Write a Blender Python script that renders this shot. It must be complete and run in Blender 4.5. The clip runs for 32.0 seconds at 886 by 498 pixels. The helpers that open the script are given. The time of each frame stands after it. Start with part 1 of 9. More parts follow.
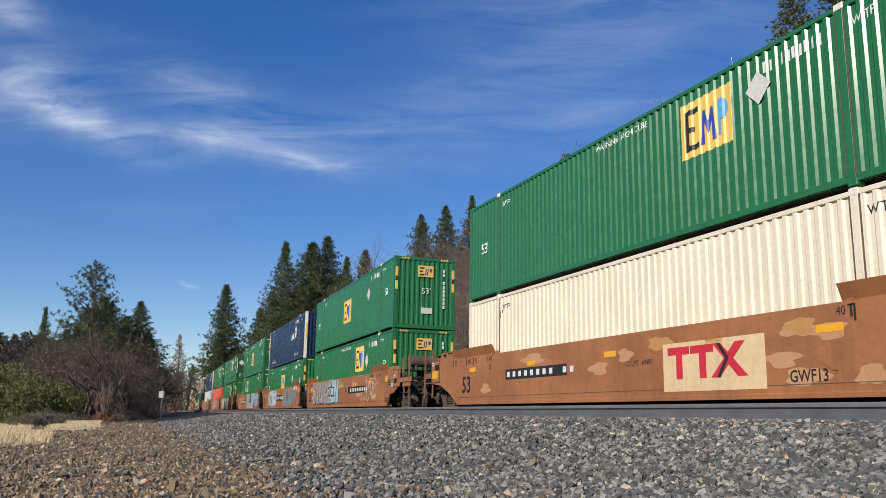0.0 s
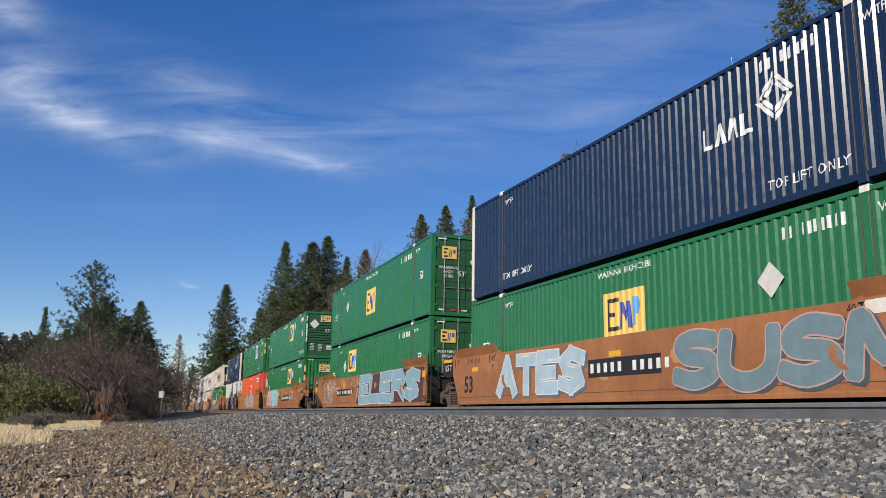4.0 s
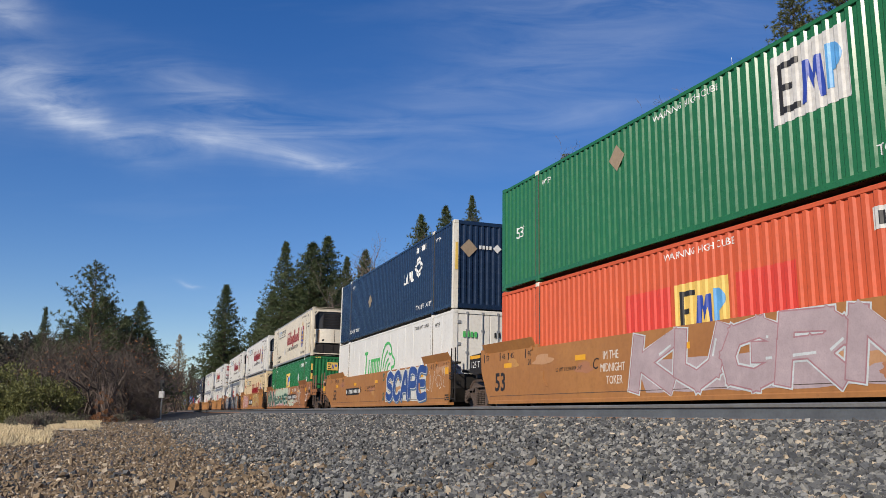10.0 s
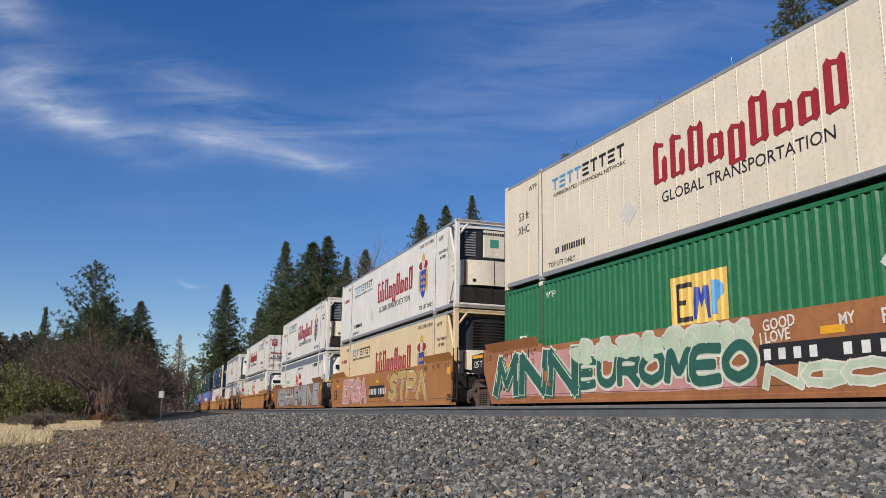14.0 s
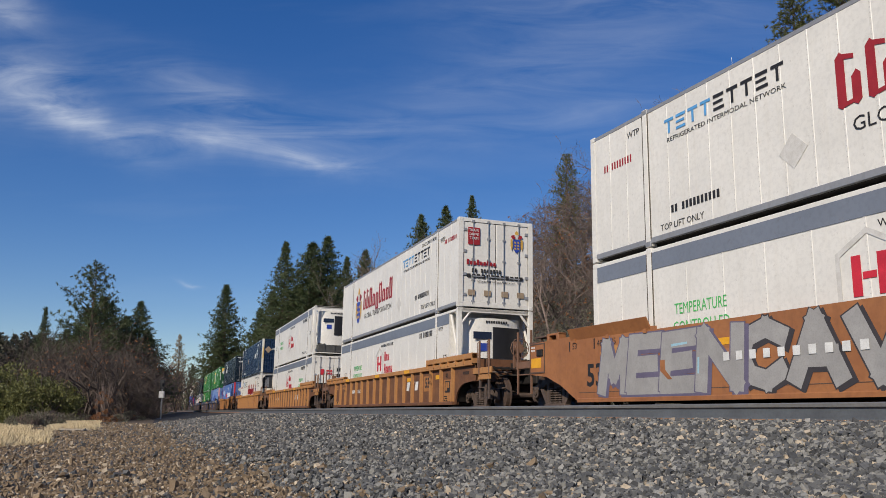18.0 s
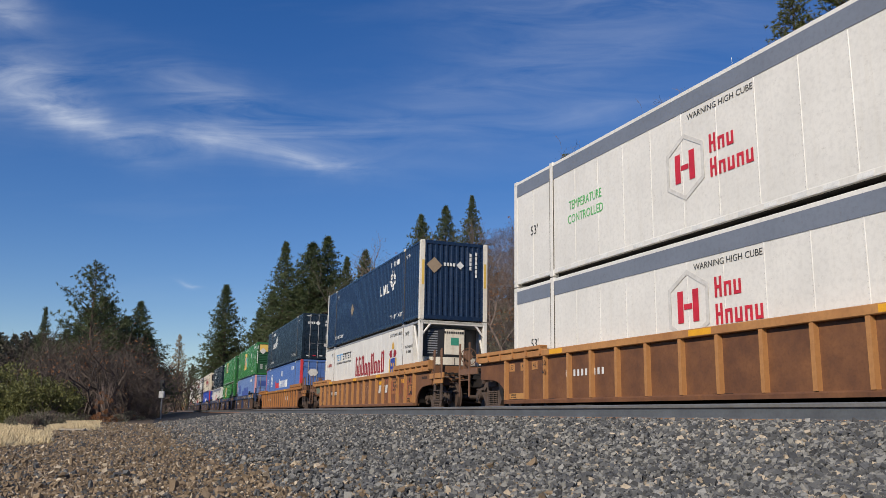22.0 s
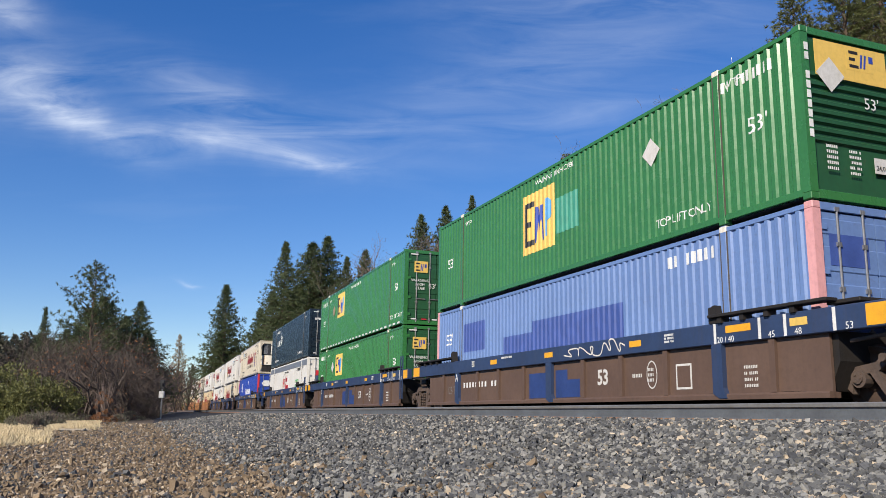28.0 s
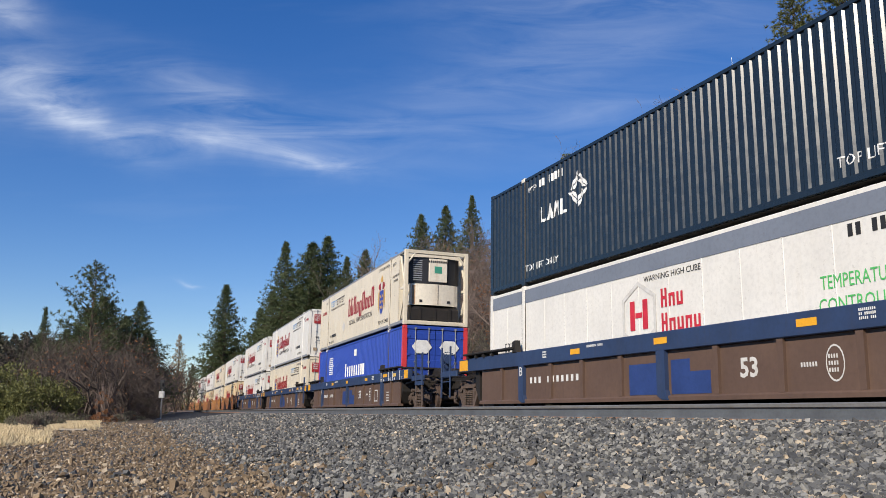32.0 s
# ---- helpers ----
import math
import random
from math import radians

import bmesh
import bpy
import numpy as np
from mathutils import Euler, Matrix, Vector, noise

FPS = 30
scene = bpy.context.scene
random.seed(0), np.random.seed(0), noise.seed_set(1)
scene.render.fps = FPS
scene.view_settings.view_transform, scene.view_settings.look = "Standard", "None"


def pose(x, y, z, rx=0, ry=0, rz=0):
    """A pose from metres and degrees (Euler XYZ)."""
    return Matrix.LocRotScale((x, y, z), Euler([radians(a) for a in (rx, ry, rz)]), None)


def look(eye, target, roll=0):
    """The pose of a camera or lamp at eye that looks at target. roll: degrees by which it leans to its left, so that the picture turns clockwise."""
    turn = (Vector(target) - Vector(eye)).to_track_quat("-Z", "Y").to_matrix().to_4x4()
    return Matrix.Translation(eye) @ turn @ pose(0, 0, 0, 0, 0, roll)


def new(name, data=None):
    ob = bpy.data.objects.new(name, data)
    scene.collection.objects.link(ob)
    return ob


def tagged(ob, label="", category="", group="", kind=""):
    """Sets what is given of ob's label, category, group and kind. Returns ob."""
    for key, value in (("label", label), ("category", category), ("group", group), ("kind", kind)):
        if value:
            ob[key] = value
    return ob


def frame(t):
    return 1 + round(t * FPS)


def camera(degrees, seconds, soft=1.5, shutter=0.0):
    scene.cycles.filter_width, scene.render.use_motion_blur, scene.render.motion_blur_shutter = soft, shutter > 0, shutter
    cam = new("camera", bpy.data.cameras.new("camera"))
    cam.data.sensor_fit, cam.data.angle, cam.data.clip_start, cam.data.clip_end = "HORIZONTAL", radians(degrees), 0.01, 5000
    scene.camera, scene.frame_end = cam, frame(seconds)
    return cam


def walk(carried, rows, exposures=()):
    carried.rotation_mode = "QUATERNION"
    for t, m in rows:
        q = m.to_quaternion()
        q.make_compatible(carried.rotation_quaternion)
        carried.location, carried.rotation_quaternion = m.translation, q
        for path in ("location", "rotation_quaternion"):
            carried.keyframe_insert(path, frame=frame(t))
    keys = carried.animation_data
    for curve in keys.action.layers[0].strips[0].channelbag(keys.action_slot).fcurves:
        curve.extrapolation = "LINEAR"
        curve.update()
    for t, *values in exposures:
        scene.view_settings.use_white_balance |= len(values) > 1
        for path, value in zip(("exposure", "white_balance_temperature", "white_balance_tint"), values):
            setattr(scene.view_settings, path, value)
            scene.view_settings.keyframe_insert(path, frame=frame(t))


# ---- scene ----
# ---------------------------------------------------------------- camera
CAM_Z = 0.60
cam = camera(56.40, 32.0, soft=0.8)
walk(cam, [(0.0, pose(0, 0, CAM_Z, 90 + 11.1, 0, 0)), (32.0, pose(0, 0, CAM_Z, 90 + 11.1, 0, 0))],
     [(0.0, 0.06), (1.0, 0.08), (2.0, 0.18), (3.0, 0.08), (5.0, 0.10), (6.0, 0.13), (7.0, 0.16), (8.0, 0.04), (9.0, 0.00), (10.0, -0.04), (12.0, -0.02), (14.0, -0.12),
      (17.0, -0.18), (18.0, -0.22), (19.0, 0.00), (20.0, -0.18), (21.0, 0.02), (22.0, -0.18), (23.0, 0.06), (24.0, 0.06), (25.0, 0.20), (28.0, 0.26), (29.0, 0.16), (30.0, 0.14), (31.0, 0.12), (32.0, 0.14)])

# ---------------------------------------------------------------- world, sun, exposure
SUN_DIR = Vector((-0.448, -0.731, 0.515)).normalized()      # towards the sun
scene.view_settings.exposure = 0.0


def make_world():
    w = bpy.data.worlds.new("sky")
    scene.world = w
    w.use_nodes = True
    nt = w.node_tree
    nt.nodes.clear()
    N, L = nt.nodes.new, nt.links.new
    out = N("ShaderNodeOutputWorld")
    bg = N("ShaderNodeBackground")
    bg.inputs["Strength"].default_value = 0.096
    sky = N("ShaderNodeTexSky")
    sky.sky_type = 'NISHITA'
    sky.sun_disc = False
    sky.sun_elevation = math.asin(SUN_DIR.z)
    sky.sun_rotation = math.atan2(SUN_DIR.x, SUN_DIR.y)
    sky.altitude = 900
    sky.air_density, sky.dust_density, sky.ozone_density = 1.0, 0.05, 3.0
    # thin cirrus: direction projected on a high plane, stretched noise
    geo = N("ShaderNodeTexCoord")
    sep = N("ShaderNodeSeparateXYZ")
    L(geo.outputs["Generated"], sep.inputs[0])

    def op(kind, a, b=None, clamp=False):
        n = N("ShaderNodeMath")
        n.operation, n.use_clamp = kind, clamp
        for i, v in enumerate((a, b)):
            if v is None:
                continue
            if isinstance(v, (int, float)):
                n.inputs[i].default_value = v
            else:
                L(v, n.inputs[i])
        return n.outputs[0]
    zz = op('MAXIMUM', sep.outputs[2], 0.03)
    yy = op('MAXIMUM', sep.outputs[1], 0.05)
    # azimuth and elevation as flat coordinates: u to the right, v up
    u = op('DIVIDE', sep.outputs[0], yy)
    v = op('DIVIDE', zz, yy)

    def streak(u0, v0, du, dv, half_len, half_w, gain):
        """a soft feathered streak through (u0, v0) along (du, dv)"""
        n = math.hypot(du, dv)
        du, dv = du / n, dv / n
        a = op('ADD', op('MULTIPLY', op('SUBTRACT', u, u0), du), op('MULTIPLY', op('SUBTRACT', v, v0), dv))
        b = op('SUBTRACT', op('MULTIPLY', op('SUBTRACT', v, v0), du), op('MULTIPLY', op('SUBTRACT', u, u0), dv))
        a2 = op('POWER', op('ABSOLUTE', op('DIVIDE', a, half_len)), 2.0)
        b2 = op('POWER', op('ABSOLUTE', op('DIVIDE', op('ADD', b, wob), half_w)), 1.6)
        return op('MULTIPLY', op('EXPONENT', op('MULTIPLY', op('ADD', a2, b2), -1.0)), gain)
    comb = N("ShaderNodeCombineXYZ")
    L(u, comb.inputs[0])
    L(v, comb.inputs[1])
    wn = N("ShaderNodeTexNoise")
    wn.inputs["Scale"].default_value, wn.inputs["Detail"].default_value = 7.0, 5.0
    L(comb.outputs[0], wn.inputs["Vector"])
    wob = op('MULTIPLY', op('SUBTRACT', wn.outputs["Fac"], 0.5), 0.075)
    # fibres along the wind
    mp = N("ShaderNodeMapping")
    mp.inputs["Rotation"].default_value = (0, 0, radians(14))
    mp.inputs["Scale"].default_value = (5.0, 26.0, 1.0)
    L(comb.outputs[0], mp.inputs["Vector"])
    fib = N("ShaderNodeTexNoise")
    fib.inputs["Scale"].default_value, fib.inputs["Detail"].default_value = 1.0, 8.0
    fib.inputs["Roughness"].default_value, fib.inputs["Distortion"].default_value = 0.6, 0.8
    L(mp.outputs[0], fib.inputs["Vector"])
    veil = N("ShaderNodeTexNoise")
    mv = N("ShaderNodeMapping")
    mv.inputs["Rotation"].default_value = (0, 0, radians(-22))
    mv.inputs["Scale"].default_value = (1.3, 7.0, 1.0)
    L(comb.outputs[0], mv.inputs["Vector"])
    L(mv.outputs[0], veil.inputs["Vector"])
    veil.inputs["Scale"].default_value, veil.inputs["Detail"].default_value = 1.6, 7.0
    total = None
    for row in STREAKS:
        q = streak(*row)
        total = q if total is None else op('ADD', total, q)
    fibre = op('ADD', op('MULTIPLY', fib.outputs["Fac"], 2.5), -0.72, True)
    cloud = op('MULTIPLY', total, fibre)
    haze = op('MULTIPLY', op('SUBTRACT', veil.outputs["Fac"], 0.53, True), 0.22)
    cover = op('MINIMUM', op('ADD', cloud, haze), 0.85)
    mix = N("ShaderNodeMix")
    mix.data_type = 'RGBA'
    L(cover, mix.inputs["Factor"])
    hs = N("ShaderNodeHueSaturation")
    hs.inputs["Hue"].default_value, hs.inputs["Saturation"].default_value, hs.inputs["Value"].default_value = 0.517, 1.47, 1.58
    thin = N("ShaderNodeGamma")          # thin high haze evens the sky out
    thin.inputs["Gamma"].default_value = 0.80
    L(sky.outputs[0], thin.inputs["Color"])
    L(thin.outputs[0], hs.inputs["Color"])
    L(hs.outputs[0], mix.inputs["A"])
    mix.inputs["B"].default_value = (8.6, 9.2, 10.2, 1)
    L(mix.outputs["Result"], bg.inputs["Color"])
    L(bg.outputs[0], out.inputs[0])


# right, up (tangents), direction, half length, half width, strength
STREAKS = [(-0.535, 0.408, 1.0, -0.22, 0.075, 0.040, 0.55),
           (-0.455, 0.358, 1.0, -0.46, 0.085, 0.020, 0.48),
           (-0.300, 0.335, 1.0, -0.17, 0.095, 0.018, 0.55),
           (-0.265, 0.378, 1.0, -0.36, 0.16, 0.034, 0.34),
           (-0.170, 0.315, 1.0, -0.28, 0.06, 0.010, 0.42),
           (-0.57, 0.52, 1.0, -0.5, 0.05, 0.020, 0.40),
           (0.190, 0.525, 1.0, 0.10, 0.18, 0.040, 0.15),
           (0.260, 0.480, 1.0, 0.16, 0.26, 0.060, 0.08),
           (0.020, 0.390, 1.0, 0.30, 0.24, 0.035, 0.14),
           (-0.310, 0.150, 1.0, 0.0, 0.012, 0.0025, 0.45),
           (0.16, 0.37, 1.0, 0.20, 0.16, 0.030, 0.14)]
make_world()
sun = new("sun", bpy.data.lights.new("sun", 'SUN'))
sun.data.energy, sun.data.angle, sun.data.color = 5.0, radians(0.6), (1.0, 0.90, 0.76)
sun.matrix_world = look(SUN_DIR * 300, (0, 0, 0))

# ---------------------------------------------------------------- materials
MATS = {}


def material(name, rgb, rgb2=None, rough=0.6, metal=0.0, scale=3.0, bump=0.0, bump_scale=40.0, streaks=0.0,
             streak_rgb=(0.12, 0.07, 0.04), island=0.0, obj=0.0, speck=0.0, speck_rgb=(0.1, 0.06, 0.03), spec=0.5):
    """A painted or natural surface: two colours mixed by noise at two scales, vertical streaks of dirt, specks of wear, and fine relief."""
    if name in MATS:
        return MATS[name]
    m = bpy.data.materials.new(name)
    MATS[name] = m
    m.use_nodes = True
    nt = m.node_tree
    N, L = nt.nodes.new, nt.links.new
    b = nt.nodes["Principled BSDF"]
    b.inputs["Roughness"].default_value, b.inputs["Metallic"].default_value = rough, metal
    b.inputs["Specular IOR Level"].default_value = spec
    tc = N("ShaderNodeTexCoord")
    rgb2 = rgb2 or tuple(c * 0.72 for c in rgb)

    def noise_at(sc, detail=6, vec=None, rough_n=0.6):
        n = N("ShaderNodeTexNoise")
        n.inputs["Scale"].default_value, n.inputs["Detail"].default_value, n.inputs["Roughness"].default_value = sc, detail, rough_n
        L(vec or tc.outputs["Object"], n.inputs["Vector"])
        return n.outputs["Fac"]

    def ramp(fac, a, c):
        r = N("ShaderNodeMapRange")
        r.inputs["From Min"].default_value, r.inputs["From Max"].default_value = a, c
        L(fac, r.inputs["Value"])
        return r.outputs["Result"]

    def mixc(fac, a, c, amount=1.0):
        x = N("ShaderNodeMix")
        x.data_type = 'RGBA'
        if isinstance(fac, (int, float)):
            x.inputs["Factor"].default_value = fac
        elif amount != 1.0:
            mm = N("ShaderNodeMath")
            mm.operation = 'MULTIPLY'
            mm.inputs[1].default_value = amount
            L(fac, mm.inputs[0])
            L(mm.outputs[0], x.inputs["Factor"])
        else:
            L(fac, x.inputs["Factor"])
        for k, v in (("A", a), ("B", c)):
            if isinstance(v, tuple):
                x.inputs[k].default_value = (*v, 1)
            else:
                L(v, x.inputs[k])
        return x.outputs["Result"]
    if island or obj:
        g = N("ShaderNodeNewGeometry").outputs["Random Per Island"] if island else N("ShaderNodeObjectInfo").outputs["Random"]
        base = mixc(g, rgb, rgb2, island or obj)
        base = mixc(ramp(noise_at(scale), 0.35, 0.7), base, tuple(c * 0.8 for c in rgb), 0.5)
    else:
        base = mixc(ramp(noise_at(scale), 0.3, 0.72), rgb, rgb2)
    base = mixc(ramp(noise_at(scale * 13, 4), 0.45, 0.8), base, tuple(c * 0.7 for c in rgb2), 0.45)
    if streaks:
        mp = N("ShaderNodeMapping")
        mp.inputs["Scale"].default_value = (7.0, 7.0, 0.35)
        L(tc.outputs["Object"], mp.inputs["Vector"])
        base = mixc(ramp(noise_at(1.0, 5, mp.outputs[0], 0.7), 0.52, 0.78), base, streak_rgb, streaks)
    if speck:
        base = mixc(ramp(noise_at(9.0, 8, None, 0.75), 0.60, 0.68), base, speck_rgb, speck)
    L(base, b.inputs["Base Color"])
    rr = N("ShaderNodeMapRange")
    rr.inputs["To Min"].default_value, rr.inputs["To Max"].default_value = max(0.02, rough - 0.12), min(1.0, rough + 0.15)
    L(noise_at(scale * 5), rr.inputs["Value"])
    L(rr.outputs["Result"], b.inputs["Roughness"])
    if bump:
        bp = N("ShaderNodeBump")
        bp.inputs["Strength"].default_value, bp.inputs["Distance"].default_value = min(1.0, bump), 0.02 * bump
        L(noise_at(bump_scale, 4), bp.inputs["Height"])
        L(bp.outputs[0], b.inputs["Normal"])
    return m


def paint(name, rgb, streaks=0.25, speck=0.3, rough=0.42, **kw):
    return material(name, rgb, tuple(c * 0.86 for c in rgb), rough=rough, scale=0.9, streaks=streaks, speck=speck, bump=0.12, bump_scale=9, **kw)


GREEN = paint("container_green_paint", (0.023, 0.152, 0.054), 0.25, 0.15, streak_rgb=(0.02, 0.08, 0.035), rough=0.25)
GREEN_LIGHT = paint("container_light_green_paint", (0.040, 0.180, 0.052), 0.25, 0.15, streak_rgb=(0.03, 0.10, 0.035), rough=0.25)
# Darker green with dark streaks, for barred noses and green cargo doors.
GREEN_DARK = paint("container_darker_green_paint", (0.020, 0.090, 0.036), 0.35, 0.3, streak_rgb=(0.016, 0.03, 0.018), rough=0.45)
NAVY = paint("container_navy_paint", (0.011, 0.025, 0.060), 0.22, 0.15, streak_rgb=(0.03, 0.04, 0.06), rough=0.25)
SLATE = paint("container_dark_slate_paint", (0.014, 0.024, 0.036), 0.22, 0.15, streak_rgb=(0.04, 0.05, 0.06), rough=0.26)
ORANGE = paint("container_orange_paint", (0.60, 0.100, 0.035), 0.22, 0.12, streak_rgb=(0.4, 0.09, 0.04), rough=0.58)
RED = paint("container_red_paint", (0.52, 0.045, 0.05), 0.15, 0.12, streak_rgb=(0.3, 0.03, 0.03))
BRIGHT_RED = paint("container_bright_red_paint", (0.66, 0.055, 0.035), 0.15, 0.12, streak_rgb=(0.3, 0.03, 0.03), rough=0.5)
CREAM = paint("container_cream_paint", (0.76, 0.685, 0.53), 0.40, 0.35, streak_rgb=(0.45, 0.36, 0.24))
BLUE = paint("container_blue_paint", (0.080, 0.160, 0.40), 0.30, 0.2, streak_rgb=(0.06, 0.08, 0.2))
PALE_BLUE = paint("container_faded_blue_paint", (0.140, 0.230, 0.46), 0.35, 0.25, streak_rgb=(0.10, 0.13, 0.3))
DEEP_BLUE = paint("container_deep_blue_paint", (0.025, 0.065, 0.36), 0.2, 0.15, streak_rgb=(0.02, 0.04, 0.2))
WHITE = paint("container_white_paint", (0.76, 0.74, 0.685), 0.30, 0.2, streak_rgb=(0.55, 0.50, 0.40))
IVORY = paint("container_ivory_paint", (0.74, 0.665, 0.52), 0.38, 0.25, streak_rgb=(0.5, 0.42, 0.28))
YELLOWED = paint("container_yellowed_paint", (0.76, 0.60, 0.37), 0.45, 0.3, streak_rgb=(0.45, 0.32, 0.17))
WHITE_POST = paint("post_white_paint", (0.80, 0.76, 0.66), 0.45, 0.5, streak_rgb=(0.4, 0.25, 0.12))
PINK_POST = paint("post_faded_pink_paint", (0.72, 0.36, 0.36), 0.3, 0.2, streak_rgb=(0.4, 0.2, 0.2))
RED_POST = paint("post_red_paint", (0.62, 0.05, 0.06), 0.3, 0.2, streak_rgb=(0.3, 0.03, 0.03))
GREY_RAIL = paint("rail_grey_paint", (0.26, 0.27, 0.29), 0.4, 0.3, streak_rgb=(0.12, 0.11, 0.10))
GREY_BAND = paint("band_blue_grey_paint", (0.185, 0.210, 0.255), 0.3, 0.2, streak_rgb=(0.2, 0.2, 0.22))
TRAY = material("dark_grey_tank_paint", (0.085, 0.085, 0.082), (0.05, 0.05, 0.048), rough=0.5, scale=3)
STEEL = material("worn_galvanised_steel", (0.42, 0.42, 0.42), (0.28, 0.27, 0.26), rough=0.42, metal=0.7, scale=4)
# Near-black steel for well floors, joints, platforms and small fittings.
DARK = material("near_black_steel", (0.009, 0.008, 0.007), (0.020, 0.015, 0.012), rough=0.7, scale=3, bump=0.4)
TRUCK = material("rusty_cast_steel", (0.125, 0.086, 0.066), (0.055, 0.041, 0.034), rough=0.75, scale=4, bump=0.5, bump_scale=25)
TREAD = material("polished_wheel_tread", (0.45, 0.44, 0.43), rough=0.3, metal=0.9, scale=8)
WHEEL = material("oxidised_wheel_steel", (0.085, 0.052, 0.036), (0.05, 0.035, 0.028), rough=0.7, scale=5, bump=0.3)
CAR_TAN = material("well_car_faded_orange_brown_paint", (0.40, 0.168, 0.060), (0.25, 0.098, 0.040), rough=0.52, scale=0.8, streaks=0.42, streak_rgb=(0.16, 0.07, 0.035), speck=0.35, speck_rgb=(0.15, 0.06, 0.03), bump=0.15, bump_scale=6)
CAR_YELLOW = material("well_car_yellow_ochre_paint", (0.41, 0.185, 0.056), (0.33, 0.140, 0.046), rough=0.55, scale=0.8, streaks=0.3, streak_rgb=(0.2, 0.09, 0.03), speck=0.3, bump=0.15, bump_scale=6)
CAR_RUST = material("well_car_rusted_ochre_paint", (0.235, 0.105, 0.044), (0.145, 0.068, 0.034), rough=0.65, scale=1.1, streaks=0.45, streak_rgb=(0.10, 0.045, 0.025), speck=0.4, bump=0.2, bump_scale=8)
STEP = material("rusty_brown_step_paint", (0.215, 0.112, 0.066), (0.120, 0.066, 0.042), rough=0.65, scale=3, speck=0.4, bump=0.2)
CAR_OCHRE = material("well_car_worn_ochre_web_paint", (0.215, 0.094, 0.038), (0.095, 0.042, 0.023), rough=0.62, scale=1.7, streaks=0.55, streak_rgb=(0.12, 0.05, 0.025), speck=0.4, bump=0.2, bump_scale=8)
CAR_CHORD = material("well_car_ochre_chord_paint", (0.50, 0.250, 0.085), (0.34, 0.155, 0.058), rough=0.6, scale=1.0, streaks=0.25, streak_rgb=(0.2, 0.09, 0.03), speck=0.3, bump=0.15)
CAR_BROWN = material("well_car_dull_brown_paint", (0.130, 0.080, 0.056), (0.095, 0.058, 0.042), rough=0.6, scale=0.8, streaks=0.25, streak_rgb=(0.05, 0.035, 0.028), bump=0.15, bump_scale=6)
CAR_BLUE = material("well_car_dark_blue_paint", (0.030, 0.055, 0.130), (0.022, 0.038, 0.085), rough=0.5, scale=1.0, streaks=0.3, streak_rgb=(0.06, 0.05, 0.045), bump=0.12)
PATCH_BLUE = material("fresh_blue_patch_paint", (0.028, 0.058, 0.20), rough=0.5, scale=2)
REFLECT = material("yellow_reflective_sheet", (0.80, 0.40, 0.02), (0.70, 0.33, 0.02), rough=0.45, scale=6)
LOGO_YELLOW = paint("decal_yellow", (0.78, 0.52, 0.12), 0.2, 0.1)
LOGO_CREAM = paint("decal_cream", (0.74, 0.55, 0.32), 0.2, 0.1)
INK = material("decal_black", (0.025, 0.023, 0.022), rough=0.5, scale=4)
INK_BLUE = material("decal_blue", (0.035, 0.075, 0.40), rough=0.45, scale=4)
INK_SKY = material("decal_sky_blue", (0.12, 0.38, 0.72), rough=0.45, scale=4)
INK_RED = material("decal_dark_red", (0.36, 0.022, 0.028), rough=0.5, scale=4)
INK_BRIGHT_RED = material("decal_bright_red", (0.62, 0.03, 0.05), rough=0.45, scale=4)
INK_GREEN = material("decal_green", (0.10, 0.52, 0.14), rough=0.45, scale=4)
INK_WHITE = material("decal_white", (0.80, 0.80, 0.77), rough=0.5, scale=4)
INK_GOLD = material("decal_gold", (0.70, 0.42, 0.08), rough=0.5, scale=6)
INK_TEAL = material("decal_teal", (0.06, 0.32, 0.22), rough=0.45, scale=4)
FADED_BLUE = material("decal_faded_blue_patch", (0.055, 0.100, 0.34), rough=0.5, scale=3)
GREY_CARD = material("placard_grey_card", (0.66, 0.65, 0.62), (0.5, 0.48, 0.44), rough=0.6, scale=9)
BROWN_CARD = material("placard_weathered_card", (0.36, 0.27, 0.18), rough=0.6, scale=9)
BLACK_PLASTIC = material("black_plastic", (0.022, 0.022, 0.024), rough=0.45, scale=5)
REEFER_WHITE = paint("reefer_unit_white_paint", (0.76, 0.70, 0.58), 0.35, 0.2, streak_rgb=(0.4, 0.22, 0.1))
RAIL_SIDE = material("rail_blue_grey_steel", (0.145, 0.160, 0.172), (0.095, 0.102, 0.110), rough=0.5, metal=0.2, scale=3, bump=0.2)
RAIL_RUST = material("rail_foot_rust", (0.36, 0.185, 0.085), (0.25, 0.12, 0.06), rough=0.8, scale=6)
GLASS_DARK = material("solar_panel_dark", (0.02, 0.03, 0.06), rough=0.15, scale=3)

# ---------------------------------------------------------------- building helpers
MESHES = {}


def shared(key, build, mat):
    """The mesh built once under this key and material."""
    k = (key, mat.name)
    if k not in MESHES:
        bm = bmesh.new()
        build(bm)
        bmesh.ops.recalc_face_normals(bm, faces=bm.faces)
        me = bpy.data.meshes.new(key)
        bm.to_mesh(me)
        bm.free()
        me.materials.append(mat)
        MESHES[k] = me
    return MESHES[k]


def piece(name, key, build, mat, parent, at=None, label=""):
    """One part: a mesh object under its thing, at a pose in the thing's space."""
    ob = new(name, shared(key, build, mat))
    ob.parent = parent
    if at is not None:
        ob.matrix_local = at
    return tagged(ob, label)


